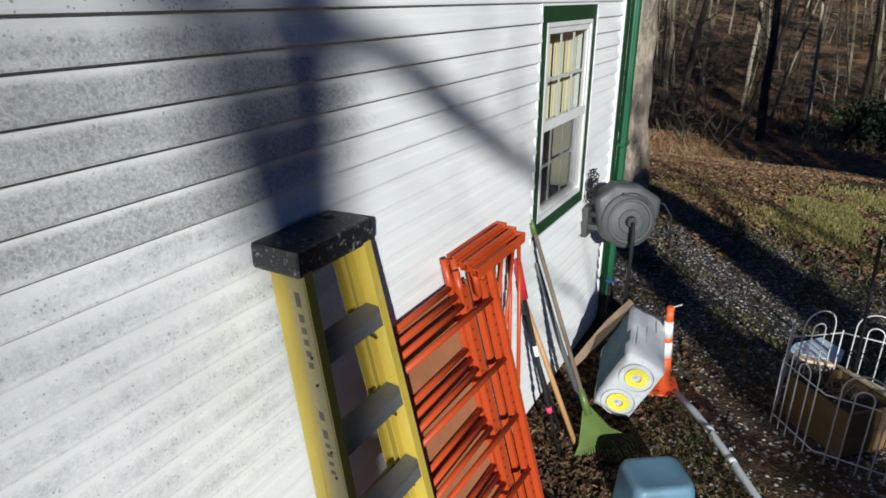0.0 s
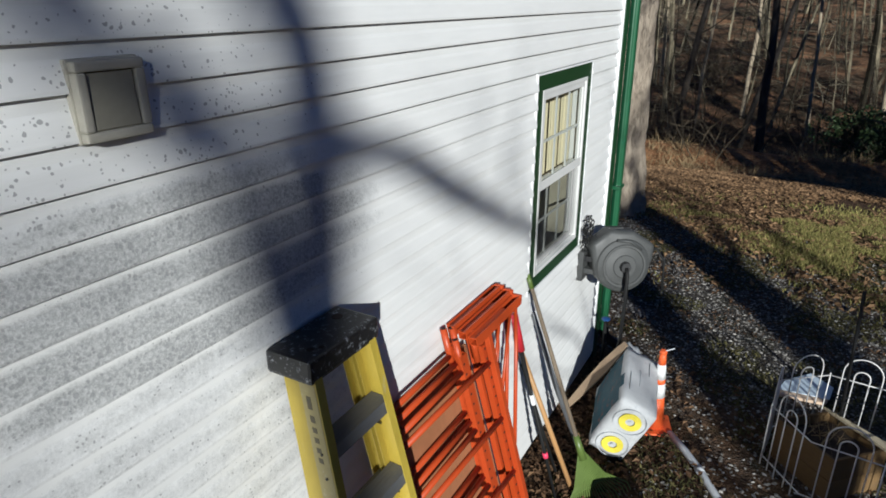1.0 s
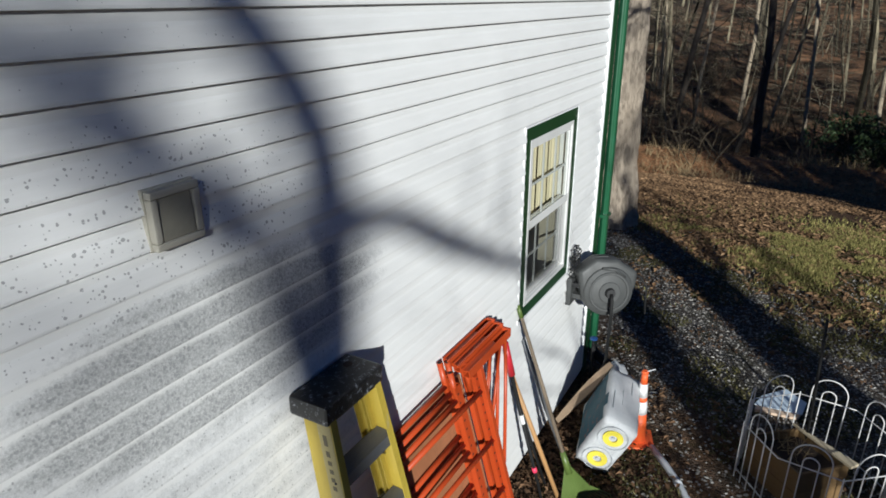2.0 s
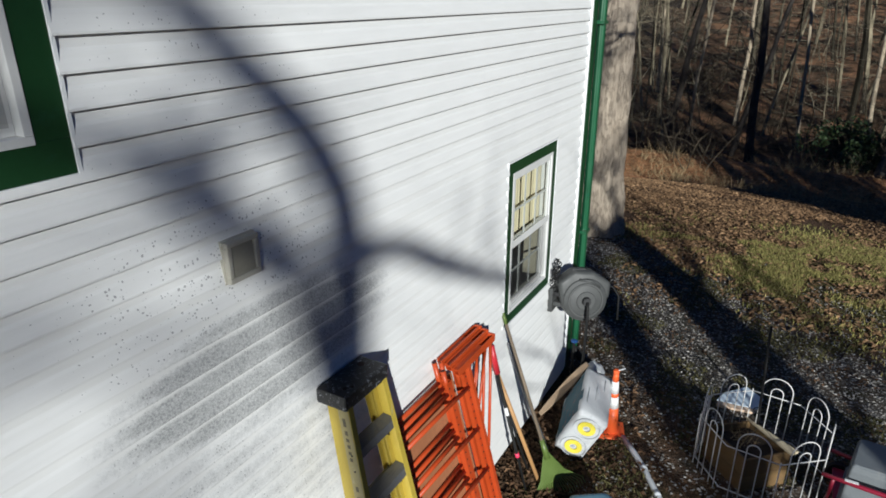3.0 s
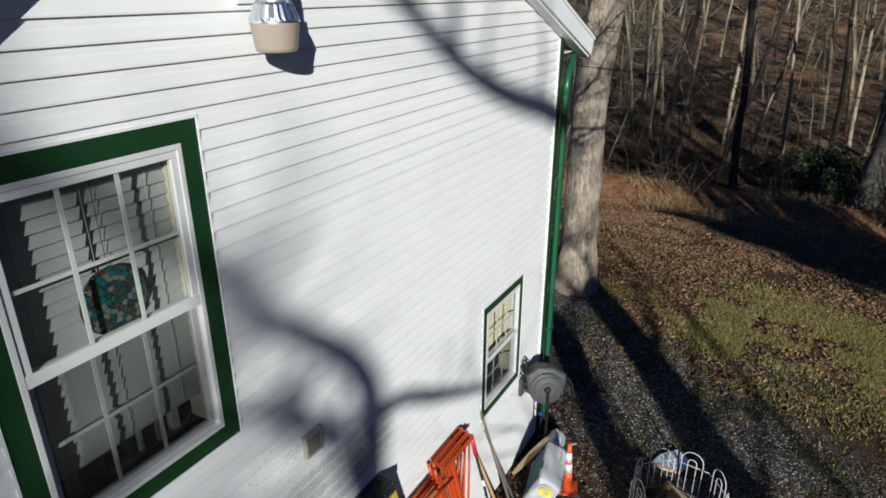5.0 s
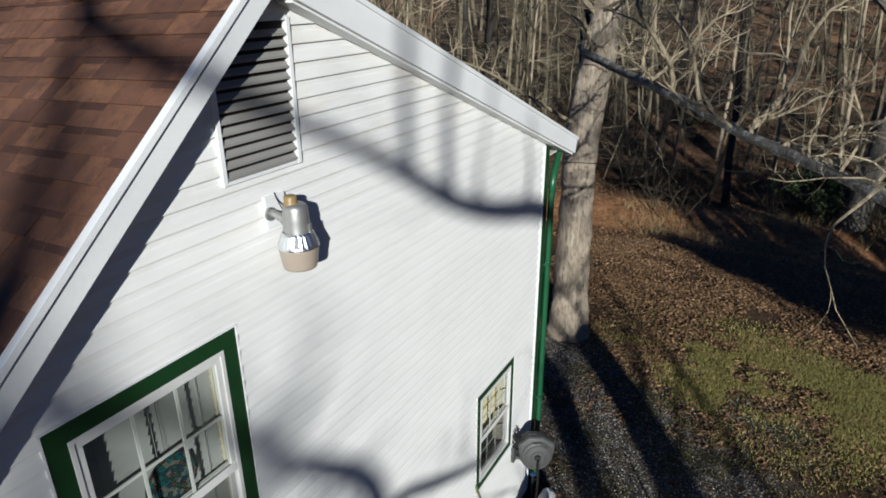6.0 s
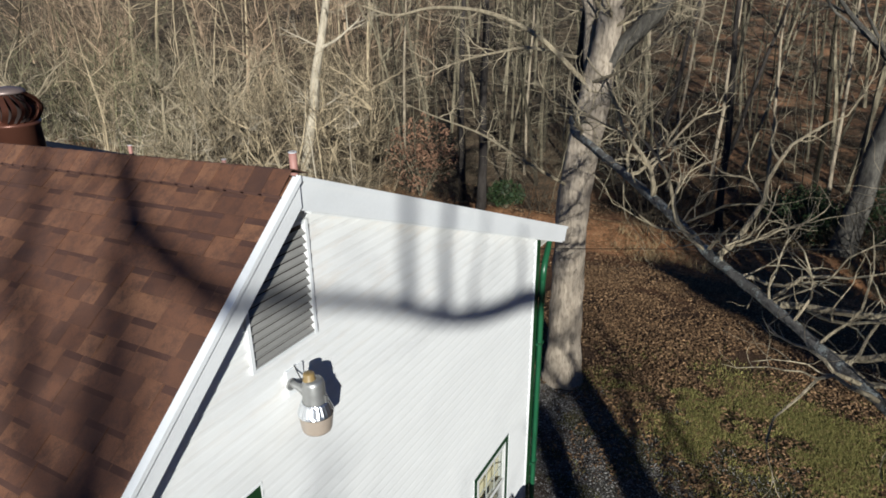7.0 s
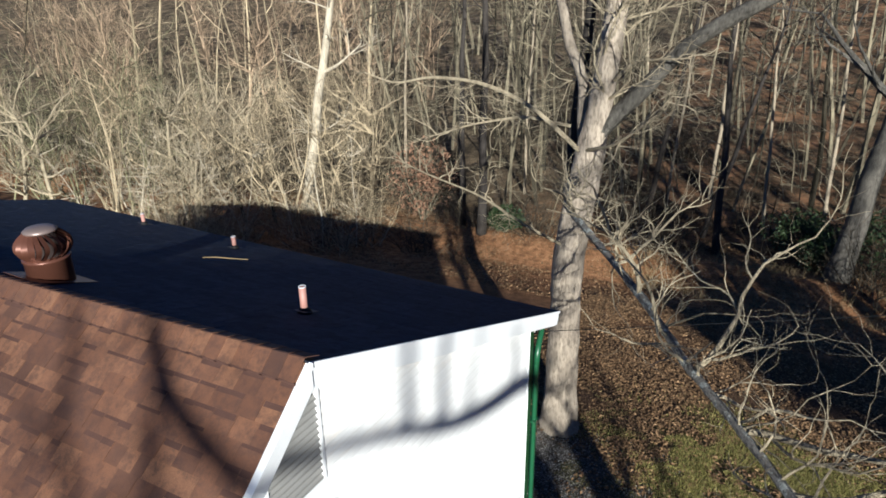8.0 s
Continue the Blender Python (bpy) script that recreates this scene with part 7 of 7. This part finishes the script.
def build_yard_things():
    # pale sheet on the gravel
    t = thing("plastic_sheet", "pale blue plastic sheet lying on the gravel", "sheet", (0.42, -1.76, 0))
    g = Geo()
    c = [Vector((0.24, -1.55, 0)), Vector((0.27, -1.93, 0)), Vector((0.48, -1.96, 0)), Vector((0.64, -1.79, 0)), Vector((0.42, -1.6, 0))]
    out = [(p.x, p.y) for p in c]
    zz = ground_height(0.42, -1.76) + 0.03
    part("sheet", g.prism(out, zz, zz + 0.008, "z"), SHEET, t, bevel=0.002)
    part("torn_edge", Geo().prism([(0.16, -1.56), (0.2, -1.9), (0.265, -1.92), (0.235, -1.56)], zz - 0.02, zz + 0.004, "z"), surface("torn_card", (0.55, 0.42, 0.3), 0.85, vary=0.25, bump=0.2), t, "torn tan edge")
    # white pipe on the ground, in three lengths with couplings
    t = thing("pvc_pipe", "white plastic pipe lying along the gravel", "pipe", (-1.2, -1.2, 0.03))
    pts = [Vector((-0.78, -0.87, 0.02)), Vector((-0.95, -1.02, 0.022)), Vector((-1.11, -1.14, 0.022)), Vector((-1.38, -1.315, 0.022)), Vector((-1.64, -1.475, 0.022)), Vector((-2.1, -1.76, 0.022))]
    part("pipe", Geo().tube(pts, 0.027, 14), PVC, t, smooth=True)
    for i in (2, 3):
        d = (pts[i + 1] - pts[i]).normalized()
        part("coupling", Geo().tube([pts[i] - d * 0.03, pts[i] + d * 0.03], 0.0305, 14), PVC, t, smooth=True)
    # blue tub, upside down and rounded
    t = thing("blue_tub", "dusty blue plastic tub standing upside down on the leaves", "tub", (-2.03, -0.95, 0))
    m = Matrix.Translation((-2.06, -0.97, 0)) @ Matrix.Rotation(radians(-55), 4, "Z")
    def rounded(w, h, r, n=6):
        o = []
        for qx, qy, s in ((1, 1, 0), (-1, 1, 90), (-1, -1, 180), (1, -1, 270)):
            for i in range(n + 1):
                a = radians(s + 90 * i / n)
                o.append((qx * (w - r) + r * math.cos(a), qy * (h - r) + r * math.sin(a)))
        return o
    g = Geo()
    lv = ((0.20, 0.165, 0.05, 0.0), (0.20, 0.165, 0.05, 0.03), (0.19, 0.155, 0.05, 0.035), (0.175, 0.145, 0.055, 0.26), (0.165, 0.135, 0.055, 0.295), (0.145, 0.115, 0.05, 0.305), (0.13, 0.1, 0.045, 0.302))
    vv, ff = [], []
    for w, h, r, z in lv:
        vv += [m @ Vector((x, y, z)) for x, y in rounded(w, h, r)]
    k = len(vv) // len(lv)
    for i in range(len(lv) - 1):
        ff += [(i * k + j, i * k + (j + 1) % k, (i + 1) * k + (j + 1) % k, (i + 1) * k + j) for j in range(k)]
    ff.append(tuple(range((len(lv) - 1) * k, len(lv) * k)))
    part("shell", g.add(vv, ff), TUBBLUE, t, smooth=True)
    part("rim", Geo().tube([m @ Vector((x, y, 0.018)) for x, y in rounded(0.205, 0.17, 0.055)] + [m @ Vector((*rounded(0.205, 0.17, 0.055)[0], 0.018))], 0.009, 6), TUBBLUE, t, smooth=True)
    # grey bin upside down on a red hand cart
    t = thing("grey_bin", "grey plastic bin turned upside down on the cart", "bin", (-0.72, -2.8, 0.2))
    c4 = [Vector((-0.47, -2.67, 0)), Vector((-0.50, -2.98, 0)), Vector((-0.91, -2.92, 0)), Vector((-0.89, -2.60, 0))]
    mid = sum(c4, Vector()) / 4
    g = Geo()
    vv, ff = [], []
    levels = ((1.22, 0.14), (1.2, 0.17), (1.12, 0.175), (1.02, 0.45), (0.98, 0.49), (0.9, 0.505))
    for s, z in levels:
        for k in range(4):
            a, b, d = c4[k - 1], c4[k], c4[(k + 1) % 4]
            for u in (0.14, 0.06, 0.02):
                p = b.lerp(a, u)
                vv.append(mid + (p - mid) * s * (1 - 0.02 * (u == 0.02)) + Vector((0, 0, z)))
            for u in (0.06, 0.14):
                p = b.lerp(d, u)
                vv.append(mid + (p - mid) * s + Vector((0, 0, z)))
    k = 20
    for i in range(len(levels) - 1):
        ff += [(i * k + j, i * k + (j + 1) % k, (i + 1) * k + (j + 1) % k, (i + 1) * k + j) for j in range(k)]
    ff.append(tuple(range((len(levels) - 1) * k, len(levels) * k)))
    part("shell", g.add(vv, ff), TUBGREY, t)
    t = thing("hand_cart", "red metal hand cart lying beside the fence", "cart", (-0.7, -2.8, 0))
    part("frame_bar", Geo().tube([(-0.99, -2.42, 0.42), (-1.02, -2.70, 0.42), (-1.045, -2.97, 0.42), (-1.09, -3.4, 0.43)], 0.018, 10), REDMETAL, t, smooth=True)
    part("frame_bar", Geo().tube([(-0.30, -2.5, 0.2), (-0.38, -2.8, 0.2), (-0.45, -3.3, 0.22)], 0.018, 10), REDMETAL, t, smooth=True)
    for y, x in ((-2.5, -1.0), (-3.2, -1.07)):
        part("upright", Geo().tube([(x, y, 0.42), (x + 0.04, y, 0.25), (x + 0.13, y, 0.11)], 0.014, 8), REDMETAL, t, smooth=True)
    part("tray", Geo().prism([(-0.92, -2.55), (-0.44, -2.55), (-0.5, -3.1), (-0.94, -3.1)], 0.10, 0.135, "z"), REDMETAL, t, bevel=0.01)
    part("side_panel", Geo().prism([(-0.44, -3.02), (-0.40, -3.02), (-0.42, -3.2), (-0.46, -3.2)], 0.14, 0.26, "z"), REDMETAL, t, bevel=0.006)
    part("sticker", Geo().box(-1.022, -0.996, -2.66, -2.57, 0.437, 0.441), REFL, t, "white printed sticker")
    part("sticker", Geo().box(-1.062, -1.034, -3.05, -2.93, 0.438, 0.442), RINGY, t, "yellow warning sticker")
    for x in (-0.92, -0.42):
        for y in (-2.6, -3.15):
            wl_ = part("wheel", Geo().tube([(x - 0.025, y, 0.085), (x + 0.025, y, 0.085)], 0.085, 18), HOSE, t, "black rubber wheel")
            part("hubcap", Geo().tube([(x - 0.028, y, 0.085), (x + 0.028, y, 0.085)], 0.04, 14), REDMETAL, wl_)
    # white bag and blue valve near the corner
    t = thing("white_bag", "crumpled white sack slumped beside the downspout", "bag", (-0.18, -0.36, 0))
    bm = bmesh.new()
    bmesh.ops.create_icosphere(bm, subdivisions=4, radius=1.0)
    for q in bm.verts:
        p = q.co.copy()
        k = 1 + 0.18 * noise.noise(p * 2.2) + 0.08 * noise.noise(p * 6)
        q.co = Vector((-0.2 + p.x * 0.22 * k, -0.38 + p.y * 0.11 * k, max(0.0, 0.16 + p.z * 0.17 * k)))
    me = bpy.data.meshes.new("sack")
    bm.to_mesh(me)
    bm.free()
    me.materials.append(FOAM)
    me.polygons.foreach_set("use_smooth", [True] * len(me.polygons))
    ob = new("sack", me)
    ob.parent = t
    ob.matrix_parent_inverse = t.matrix_basis.inverted()
    t = thing("water_tap", "blue-handled outdoor tap at the wall's foot", "tap", (-0.2, -0.12, 0.3))
    part("riser", Geo().tube([(-0.17, -0.16, 0.0), (-0.17, -0.16, 0.52)], 0.016, 10), HOSE, t, smooth=True)
    part("spout", Geo().tube([(-0.17, -0.16, 0.48), (-0.17, -0.22, 0.47), (-0.17, -0.25, 0.42)], 0.012, 8), HOSE, t, smooth=True)
    part("handle", Geo().lathe([(0.035, 0.0), (0.037, 0.012), (0.02, 0.02)], (-0.17, -0.16, 0.53), 16), surface("blue_paint", (0.03, 0.08, 0.25), 0.4), t, "blue round handle")


build_yard_things()

# ---------------------------------------------------------------- ground cover


def cover(name, mat, n, place, shape, label, category, seed):
    """Small pieces joined in one mesh: place(rng) gives x, y or None; shape(rng) a few corner offsets and faces."""
    rng = random.Random(seed)
    v, f = [], []
    while n > 0:
        n -= 1
        p = place(rng)
        if p is None:
            continue
        x, y = p
        z = ground_height(x, y)
        sv, sf = shape(rng)
        b = len(v)
        v.extend((x + q[0], y + q[1], z + q[2]) for q in sv)
        f.extend(tuple(i + b for i in q) for q in sf)
    me = bpy.data.meshes.new(name)
    me.from_pydata(v, [], f)
    me.materials.append(mat)
    return tagged(new(name, me), label, category, kind="stuff")


def blade(rng):
    a, h, w = rng.uniform(0, 6.283), rng.uniform(0.025, 0.075), rng.uniform(0.005, 0.012)
    c, d = math.cos(a), math.sin(a)
    bx, by = rng.uniform(-0.04, 0.04), rng.uniform(-0.04, 0.04)
    return [(-w * c, -w * d, 0), (w * c, w * d, 0), (bx, by, h)], ((0, 1, 2),)


def stone(rng):
    s = rng.uniform(0.006, 0.019)
    a = rng.uniform(0, 6.283)
    c, d = math.cos(a), math.sin(a)
    sx, sy, sz = s * rng.uniform(0.8, 1.5), s * rng.uniform(0.6, 1.1), s * rng.uniform(0.4, 0.8)
    pts = ((-sx, 0, 0), (0, -sy, 0.1 * sz), (sx, 0.1 * sy, 0), (0, sy, 0), (-0.3 * sx, -0.2 * sy, sz), (0.45 * sx, 0.25 * sy, 0.85 * sz))
    return [(x * c - y * d, x * d + y * c, z) for x, y, z in pts], ((0, 1, 4), (1, 5, 4), (1, 2, 5), (2, 3, 5), (3, 4, 5), (3, 0, 4))


def drive_at(x, y):
    return abs(0.72 * x - 0.69 * y - 2.1) + 2.2 * noise.noise((x * 0.7, y * 0.7, 9))


def place_leaf(rng):
    x, y = rng.uniform(-3.4, 17) if rng.random() < 0.75 else rng.uniform(-3.4, 3), rng.uniform(-8, 3.5)
    if x < 0.15 and y > -0.03:
        return None
    on_drive = drive_at(x, y) < 1.3 and x < 5
    if x < 2.2 + rng.random() or rng.random() < (0.86 if on_drive else 0.0):
        return None
    if noise.noise((x * 0.6, y * 0.6, 31)) + 0.55 < rng.random() * 0.85:
        return None
    if 2.5 < x < 6.3 and -6.5 < y < -1.0 and rng.random() < 0.42 + 0.5 * noise.noise((x * 1.5, y * 1.5, 77)):
        return None
    return x, y


def place_wallfoot(rng):
    x, y = rng.uniform(-2.4, 0.2), -abs(rng.gauss(0, 0.5)) - 0.02
    return x, y


def place_blade(rng):
    x, y = rng.gauss(5.0, 1.05), rng.gauss(-3.2, 1.8)
    grown = noise.noise((x * 0.55, y * 0.55, 4)) + 0.8 * noise.noise((x * 2.3, y * 2.3, 8)) + 0.32
    if rng.random() > 2.0 * grown or x < 1.5 or drive_at(x, y) < 0.9 + 1.4 * rng.random():
        return None
    return x, y


def place_stone(rng):
    x, y = rng.uniform(-2.5, 5.2), rng.uniform(-5, 1.8)
    if (x < 0.3 and y > -0.3) or drive_at(x, y) > 1.5 + rng.uniform(0, 1.6):
        return None
    return x, y


cover("leaf_litter", LEAVES, 200000, place_leaf, lambda r: leaf(r, 1.75), "fallen brown leaves over the yard", "leaves", 1)
cover("leaf_drift", DARKLEAF, 2600, place_wallfoot, lambda r: leaf(r, 1.1), "drift of dry leaves along the wall's foot", "leaves", 2)
cover("grass", BLADES, 150000, place_blade, blade, "thin winter grass on the lawn", "grass", 3)


def place_sprig(rng):
    x, y = rng.uniform(-2.6, 4.0), rng.uniform(-4.5, 0.6)
    if (x < 0.3 and y > -0.25) or noise.noise((x * 1.3, y * 1.3, 14)) < 0.08:
        return None
    return x, y


def sprig(rng):
    v, f = blade(rng)
    return [(p[0], p[1], p[2] * 0.45) for p in v], f


cover("moss_grass", MOSS, 62000, place_sprig, sprig, "low mossy grass between the gravel", "grass", 12)
cover("gravel", STONES, 27000, place_stone, stone, "pale gravel stones on the drive", "gravel", 4)


def tuft(rng):
    v, f = [], []
    for _ in range(7):
        a, h, w = rng.uniform(0, 6.283), rng.uniform(0.2, 0.6), rng.uniform(0.006, 0.014)
        c, d = math.cos(a), math.sin(a)
        ox, oy = rng.uniform(-0.15, 0.15), rng.uniform(-0.15, 0.15)
        b = len(v)
        v += [(ox - w * c, oy - w * d, 0), (ox + w * c, oy + w * d, 0), (ox + rng.uniform(-0.4, 0.4), oy + rng.uniform(-0.4, 0.4), h)]
        f.append((b, b + 1, b + 2))
    return v, f


def place_tuft(rng):
    y = rng.uniform(-14, 4)
    x = rng.uniform(19, 27) - 0.12 * max(0.0, y - 2)
    if noise.noise((x * 0.3, y * 0.3, 2)) < -0.05:
        return None
    return x, y


def place_bank(rng):
    x, y = rng.uniform(14.5, 30), rng.uniform(-14, 32)
    if noise.noise((x * 0.4, y * 0.4, 22)) + 0.55 < rng.random():
        return None
    return x, y


cover("bank_leaves", LEAVES, 80000, place_bank, lambda r: leaf(r, 2.4), "rust-brown leaves lying over the bank", "leaves", 15)
cover("dark_leaves", DARKLEAF, 11000, lambda r: (lambda x, y: None if (x < 0.3 and y > -0.25) or noise.noise((x * 1.1, y * 1.1, 40)) < -0.02 else (x, y))(r.uniform(-2.6, 3.2), r.uniform(-6, 1.5)), lambda r: leaf(r, 0.85), "dark leaves between gravel and moss", "leaves", 16)
cover("dry_weeds", STRAW, 1100, place_tuft, tuft, "dry straw-coloured weeds on the bank", "weeds", 5)


def bush(name, label, mat, x, y, r, h, n, seed):
    """A loose bush of small leaves on thin stems."""
    rng = random.Random(seed)
    z0 = ground_height(x, y)
    t = thing(name, label, "bush", (x, y, z0))
    s = Geo()
    for _ in range(14):
        spray(s, rng, (x, y, z0), (rng.uniform(-0.9, 0.9), rng.uniform(-0.9, 0.9), 1.0), h * rng.uniform(0.5, 0.95), 0.02, 2, 4, 4, 0.2, 0.03, 3, 0.55)
    raw("stem_tangle", s, WOODS, t)
    v, f = [], []
    for _ in range(n):
        u = Vector((rng.gauss(0, 1), rng.gauss(0, 1), rng.gauss(0, 1))).normalized() * rng.random() ** 0.45
        p = Vector((x + u.x * r, y + u.y * r, z0 + h * 0.52 + u.z * h * 0.48))
        if noise.noise(p * 0.9) < -0.1:
            continue
        sv, sf = leaf(rng, 4.2)
        b = len(v)
        v.extend((p.x + q[0], p.y + q[1], p.z + 2 * q[2]) for q in sv)
        f.extend(tuple(i + b for i in q) for q in sf)
    g = Geo()
    g.v, g.f = v, f
    raw("leaves", g, mat, t)


bush("evergreen_bush", "dark evergreen bush in the shade beyond the bank", EVERG, 26.6, -4.4, 1.2, 1.8, 900, 1)
bush("evergreen_bush", "dark evergreen bush in the shade beyond the bank", EVERG, 27.5, -7.6, 2.4, 3.4, 3000, 2)
for k, (bx, by, br, bh) in enumerate(((29.5, -3.8, 2.2, 2.6), (28.0, -10.5, 2.6, 3.4))):
    bush("evergreen_bush", "dark evergreen bush in the shade beyond the bank", EVERG, bx, by, br, bh, 2600, 20 + k)
bush("evergreen_bush", "low evergreen shrub near the dark trees", EVERG, 22.5, 10.2, 1.0, 1.5, 900, 3)
# added clumps of rust-brown leaves stand in for the leafy slope here
bush("rust_leaf_clump", "rust-leaved clump standing in for the leafy slope", RUSTLEAF, 23.0, 15.6, 2.1, 4.6, 800, 4)
bush("rust_leaf_clump", "rust-leaved clump standing in for the leafy slope", RUSTLEAF, 26.0, 17.5, 2.2, 5.0, 800, 5)

# ---------------------------------------------------------------- shingles, last


def build_shingles():
    rng = random.Random(17)
    slope = Vector((-1, 0, -LEFT_SLOPE)).normalized()
    nrm = Vector((-LEFT_SLOPE, 0, 1)).normalized()
    def piece(s0, length, y0, y1, lift, thick):
        """A tab from s0 down the slope; its butt end stands proud."""
        zs = -SAG
        v = []
        for up in (0.0, thick):
            for s, y in ((s0, y0), (s0 + length, y0), (s0 + length, y1), (s0, y1)):
                k = max(0.0, 1 - s / 5.55)
                p = Vector((RIDGE_X, y, RIDGE_Z + zs * y * k)) + slope * s + nrm * (-0.03 + lift * (s - s0) / length + up)
                v.append(p)
        return v, [(3, 2, 1, 0), (4, 5, 6, 7), (0, 1, 5, 4), (1, 2, 6, 5), (2, 3, 7, 6), (3, 0, 4, 7)]
    rest = Geo()
    bands = Geo()
    made = 0
    s = 0.02
    while s < 5.45:
        y = RAKE + 0.004
        first = True
        while y < NORTH + 0.2:
            w = rng.uniform(0.09, 0.2) if first else rng.choice((0.11, 0.14, 0.17, 0.2, 0.26))
            first = False
            y1 = min(NORTH + 0.2, y + w)
            up = rng.choice((0.0, 0.0, 0.006))
            v, f = piece(s, 0.158, y + 0.001, y1 - 0.001, 0.012, 0.006 + up)
            if made < 290 and y < 1.75 and s < 3.2 and s > 0.1:
                g = Geo().add(v, f)
                raw("shingle", g, SHINGLE, roof)
                made += 1
            else:
                rest.add(v, f)
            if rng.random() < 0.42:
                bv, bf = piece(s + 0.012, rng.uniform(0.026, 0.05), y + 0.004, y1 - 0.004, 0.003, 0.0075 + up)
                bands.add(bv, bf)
            y = y1
        s += 0.143
    # ridge caps, each folded over the ridge and lapping the next
    y = RAKE
    while y < NORTH + 0.2:
        g = Geo()
        v = []
        for up in (0.0, 0.006):
            for yy, ex in ((y, 0.006), (y + 0.15, 0.0)):
                z = RIDGE_Z - SAG * yy + 0.002 + ex + up
                v += [(RIDGE_X - 0.13, yy, z - 0.13 * LEFT_SLOPE), (RIDGE_X - 0.008, yy, z), (RIDGE_X + 0.008, yy, z), (RIDGE_X + 0.13, yy, z - 0.13 * 0.385)]
        f = []
        for b in (0, 8):
            for i in range(3):
                f.append((b + i, b + i + 1, b + 4 + i + 1, b + 4 + i))
        f += [(0, 1, 9, 8), (1, 2, 10, 9), (2, 3, 11, 10), (4, 12, 13, 5), (5, 13, 14, 6), (6, 14, 15, 7), (0, 8, 12, 4), (3, 7, 15, 11)]
        raw("ridge_cap", g.add(v, f), SHINGLE, roof)
        # dark strip stands in for the shaded gap below the cap's edge
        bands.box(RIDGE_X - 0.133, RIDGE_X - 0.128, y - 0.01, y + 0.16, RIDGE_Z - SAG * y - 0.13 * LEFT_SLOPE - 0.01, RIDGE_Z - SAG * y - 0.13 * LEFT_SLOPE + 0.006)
        y += 0.143
    # the eastern slope: shingles coloured blue-black for its shade and sky reflection
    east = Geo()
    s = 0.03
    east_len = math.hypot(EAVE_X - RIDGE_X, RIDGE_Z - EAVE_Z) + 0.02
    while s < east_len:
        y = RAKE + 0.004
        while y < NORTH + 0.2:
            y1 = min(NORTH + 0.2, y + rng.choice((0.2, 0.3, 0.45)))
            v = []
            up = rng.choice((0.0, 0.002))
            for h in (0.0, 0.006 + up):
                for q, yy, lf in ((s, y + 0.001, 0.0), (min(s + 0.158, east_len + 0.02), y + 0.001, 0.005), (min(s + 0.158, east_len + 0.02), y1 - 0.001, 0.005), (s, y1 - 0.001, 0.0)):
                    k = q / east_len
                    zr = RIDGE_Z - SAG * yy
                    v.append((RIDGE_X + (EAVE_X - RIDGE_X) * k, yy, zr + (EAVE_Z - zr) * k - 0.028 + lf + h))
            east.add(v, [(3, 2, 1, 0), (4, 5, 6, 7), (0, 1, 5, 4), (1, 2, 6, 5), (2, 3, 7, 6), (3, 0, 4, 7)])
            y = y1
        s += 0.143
    raw("eastern_shingles", east, EASTSHADE, roof, "eastern slope's shingles, its shade put into blue-black colour", kind="stuff")
    raw("shingle_field", rest, SHINGLE, roof, kind="stuff")
    raw("granule_and_gap_bands", bands, SHADEBAND, roof, "dark granule bands between the shingle tabs and shade strips under ridge caps", kind="stuff")


build_shingles()
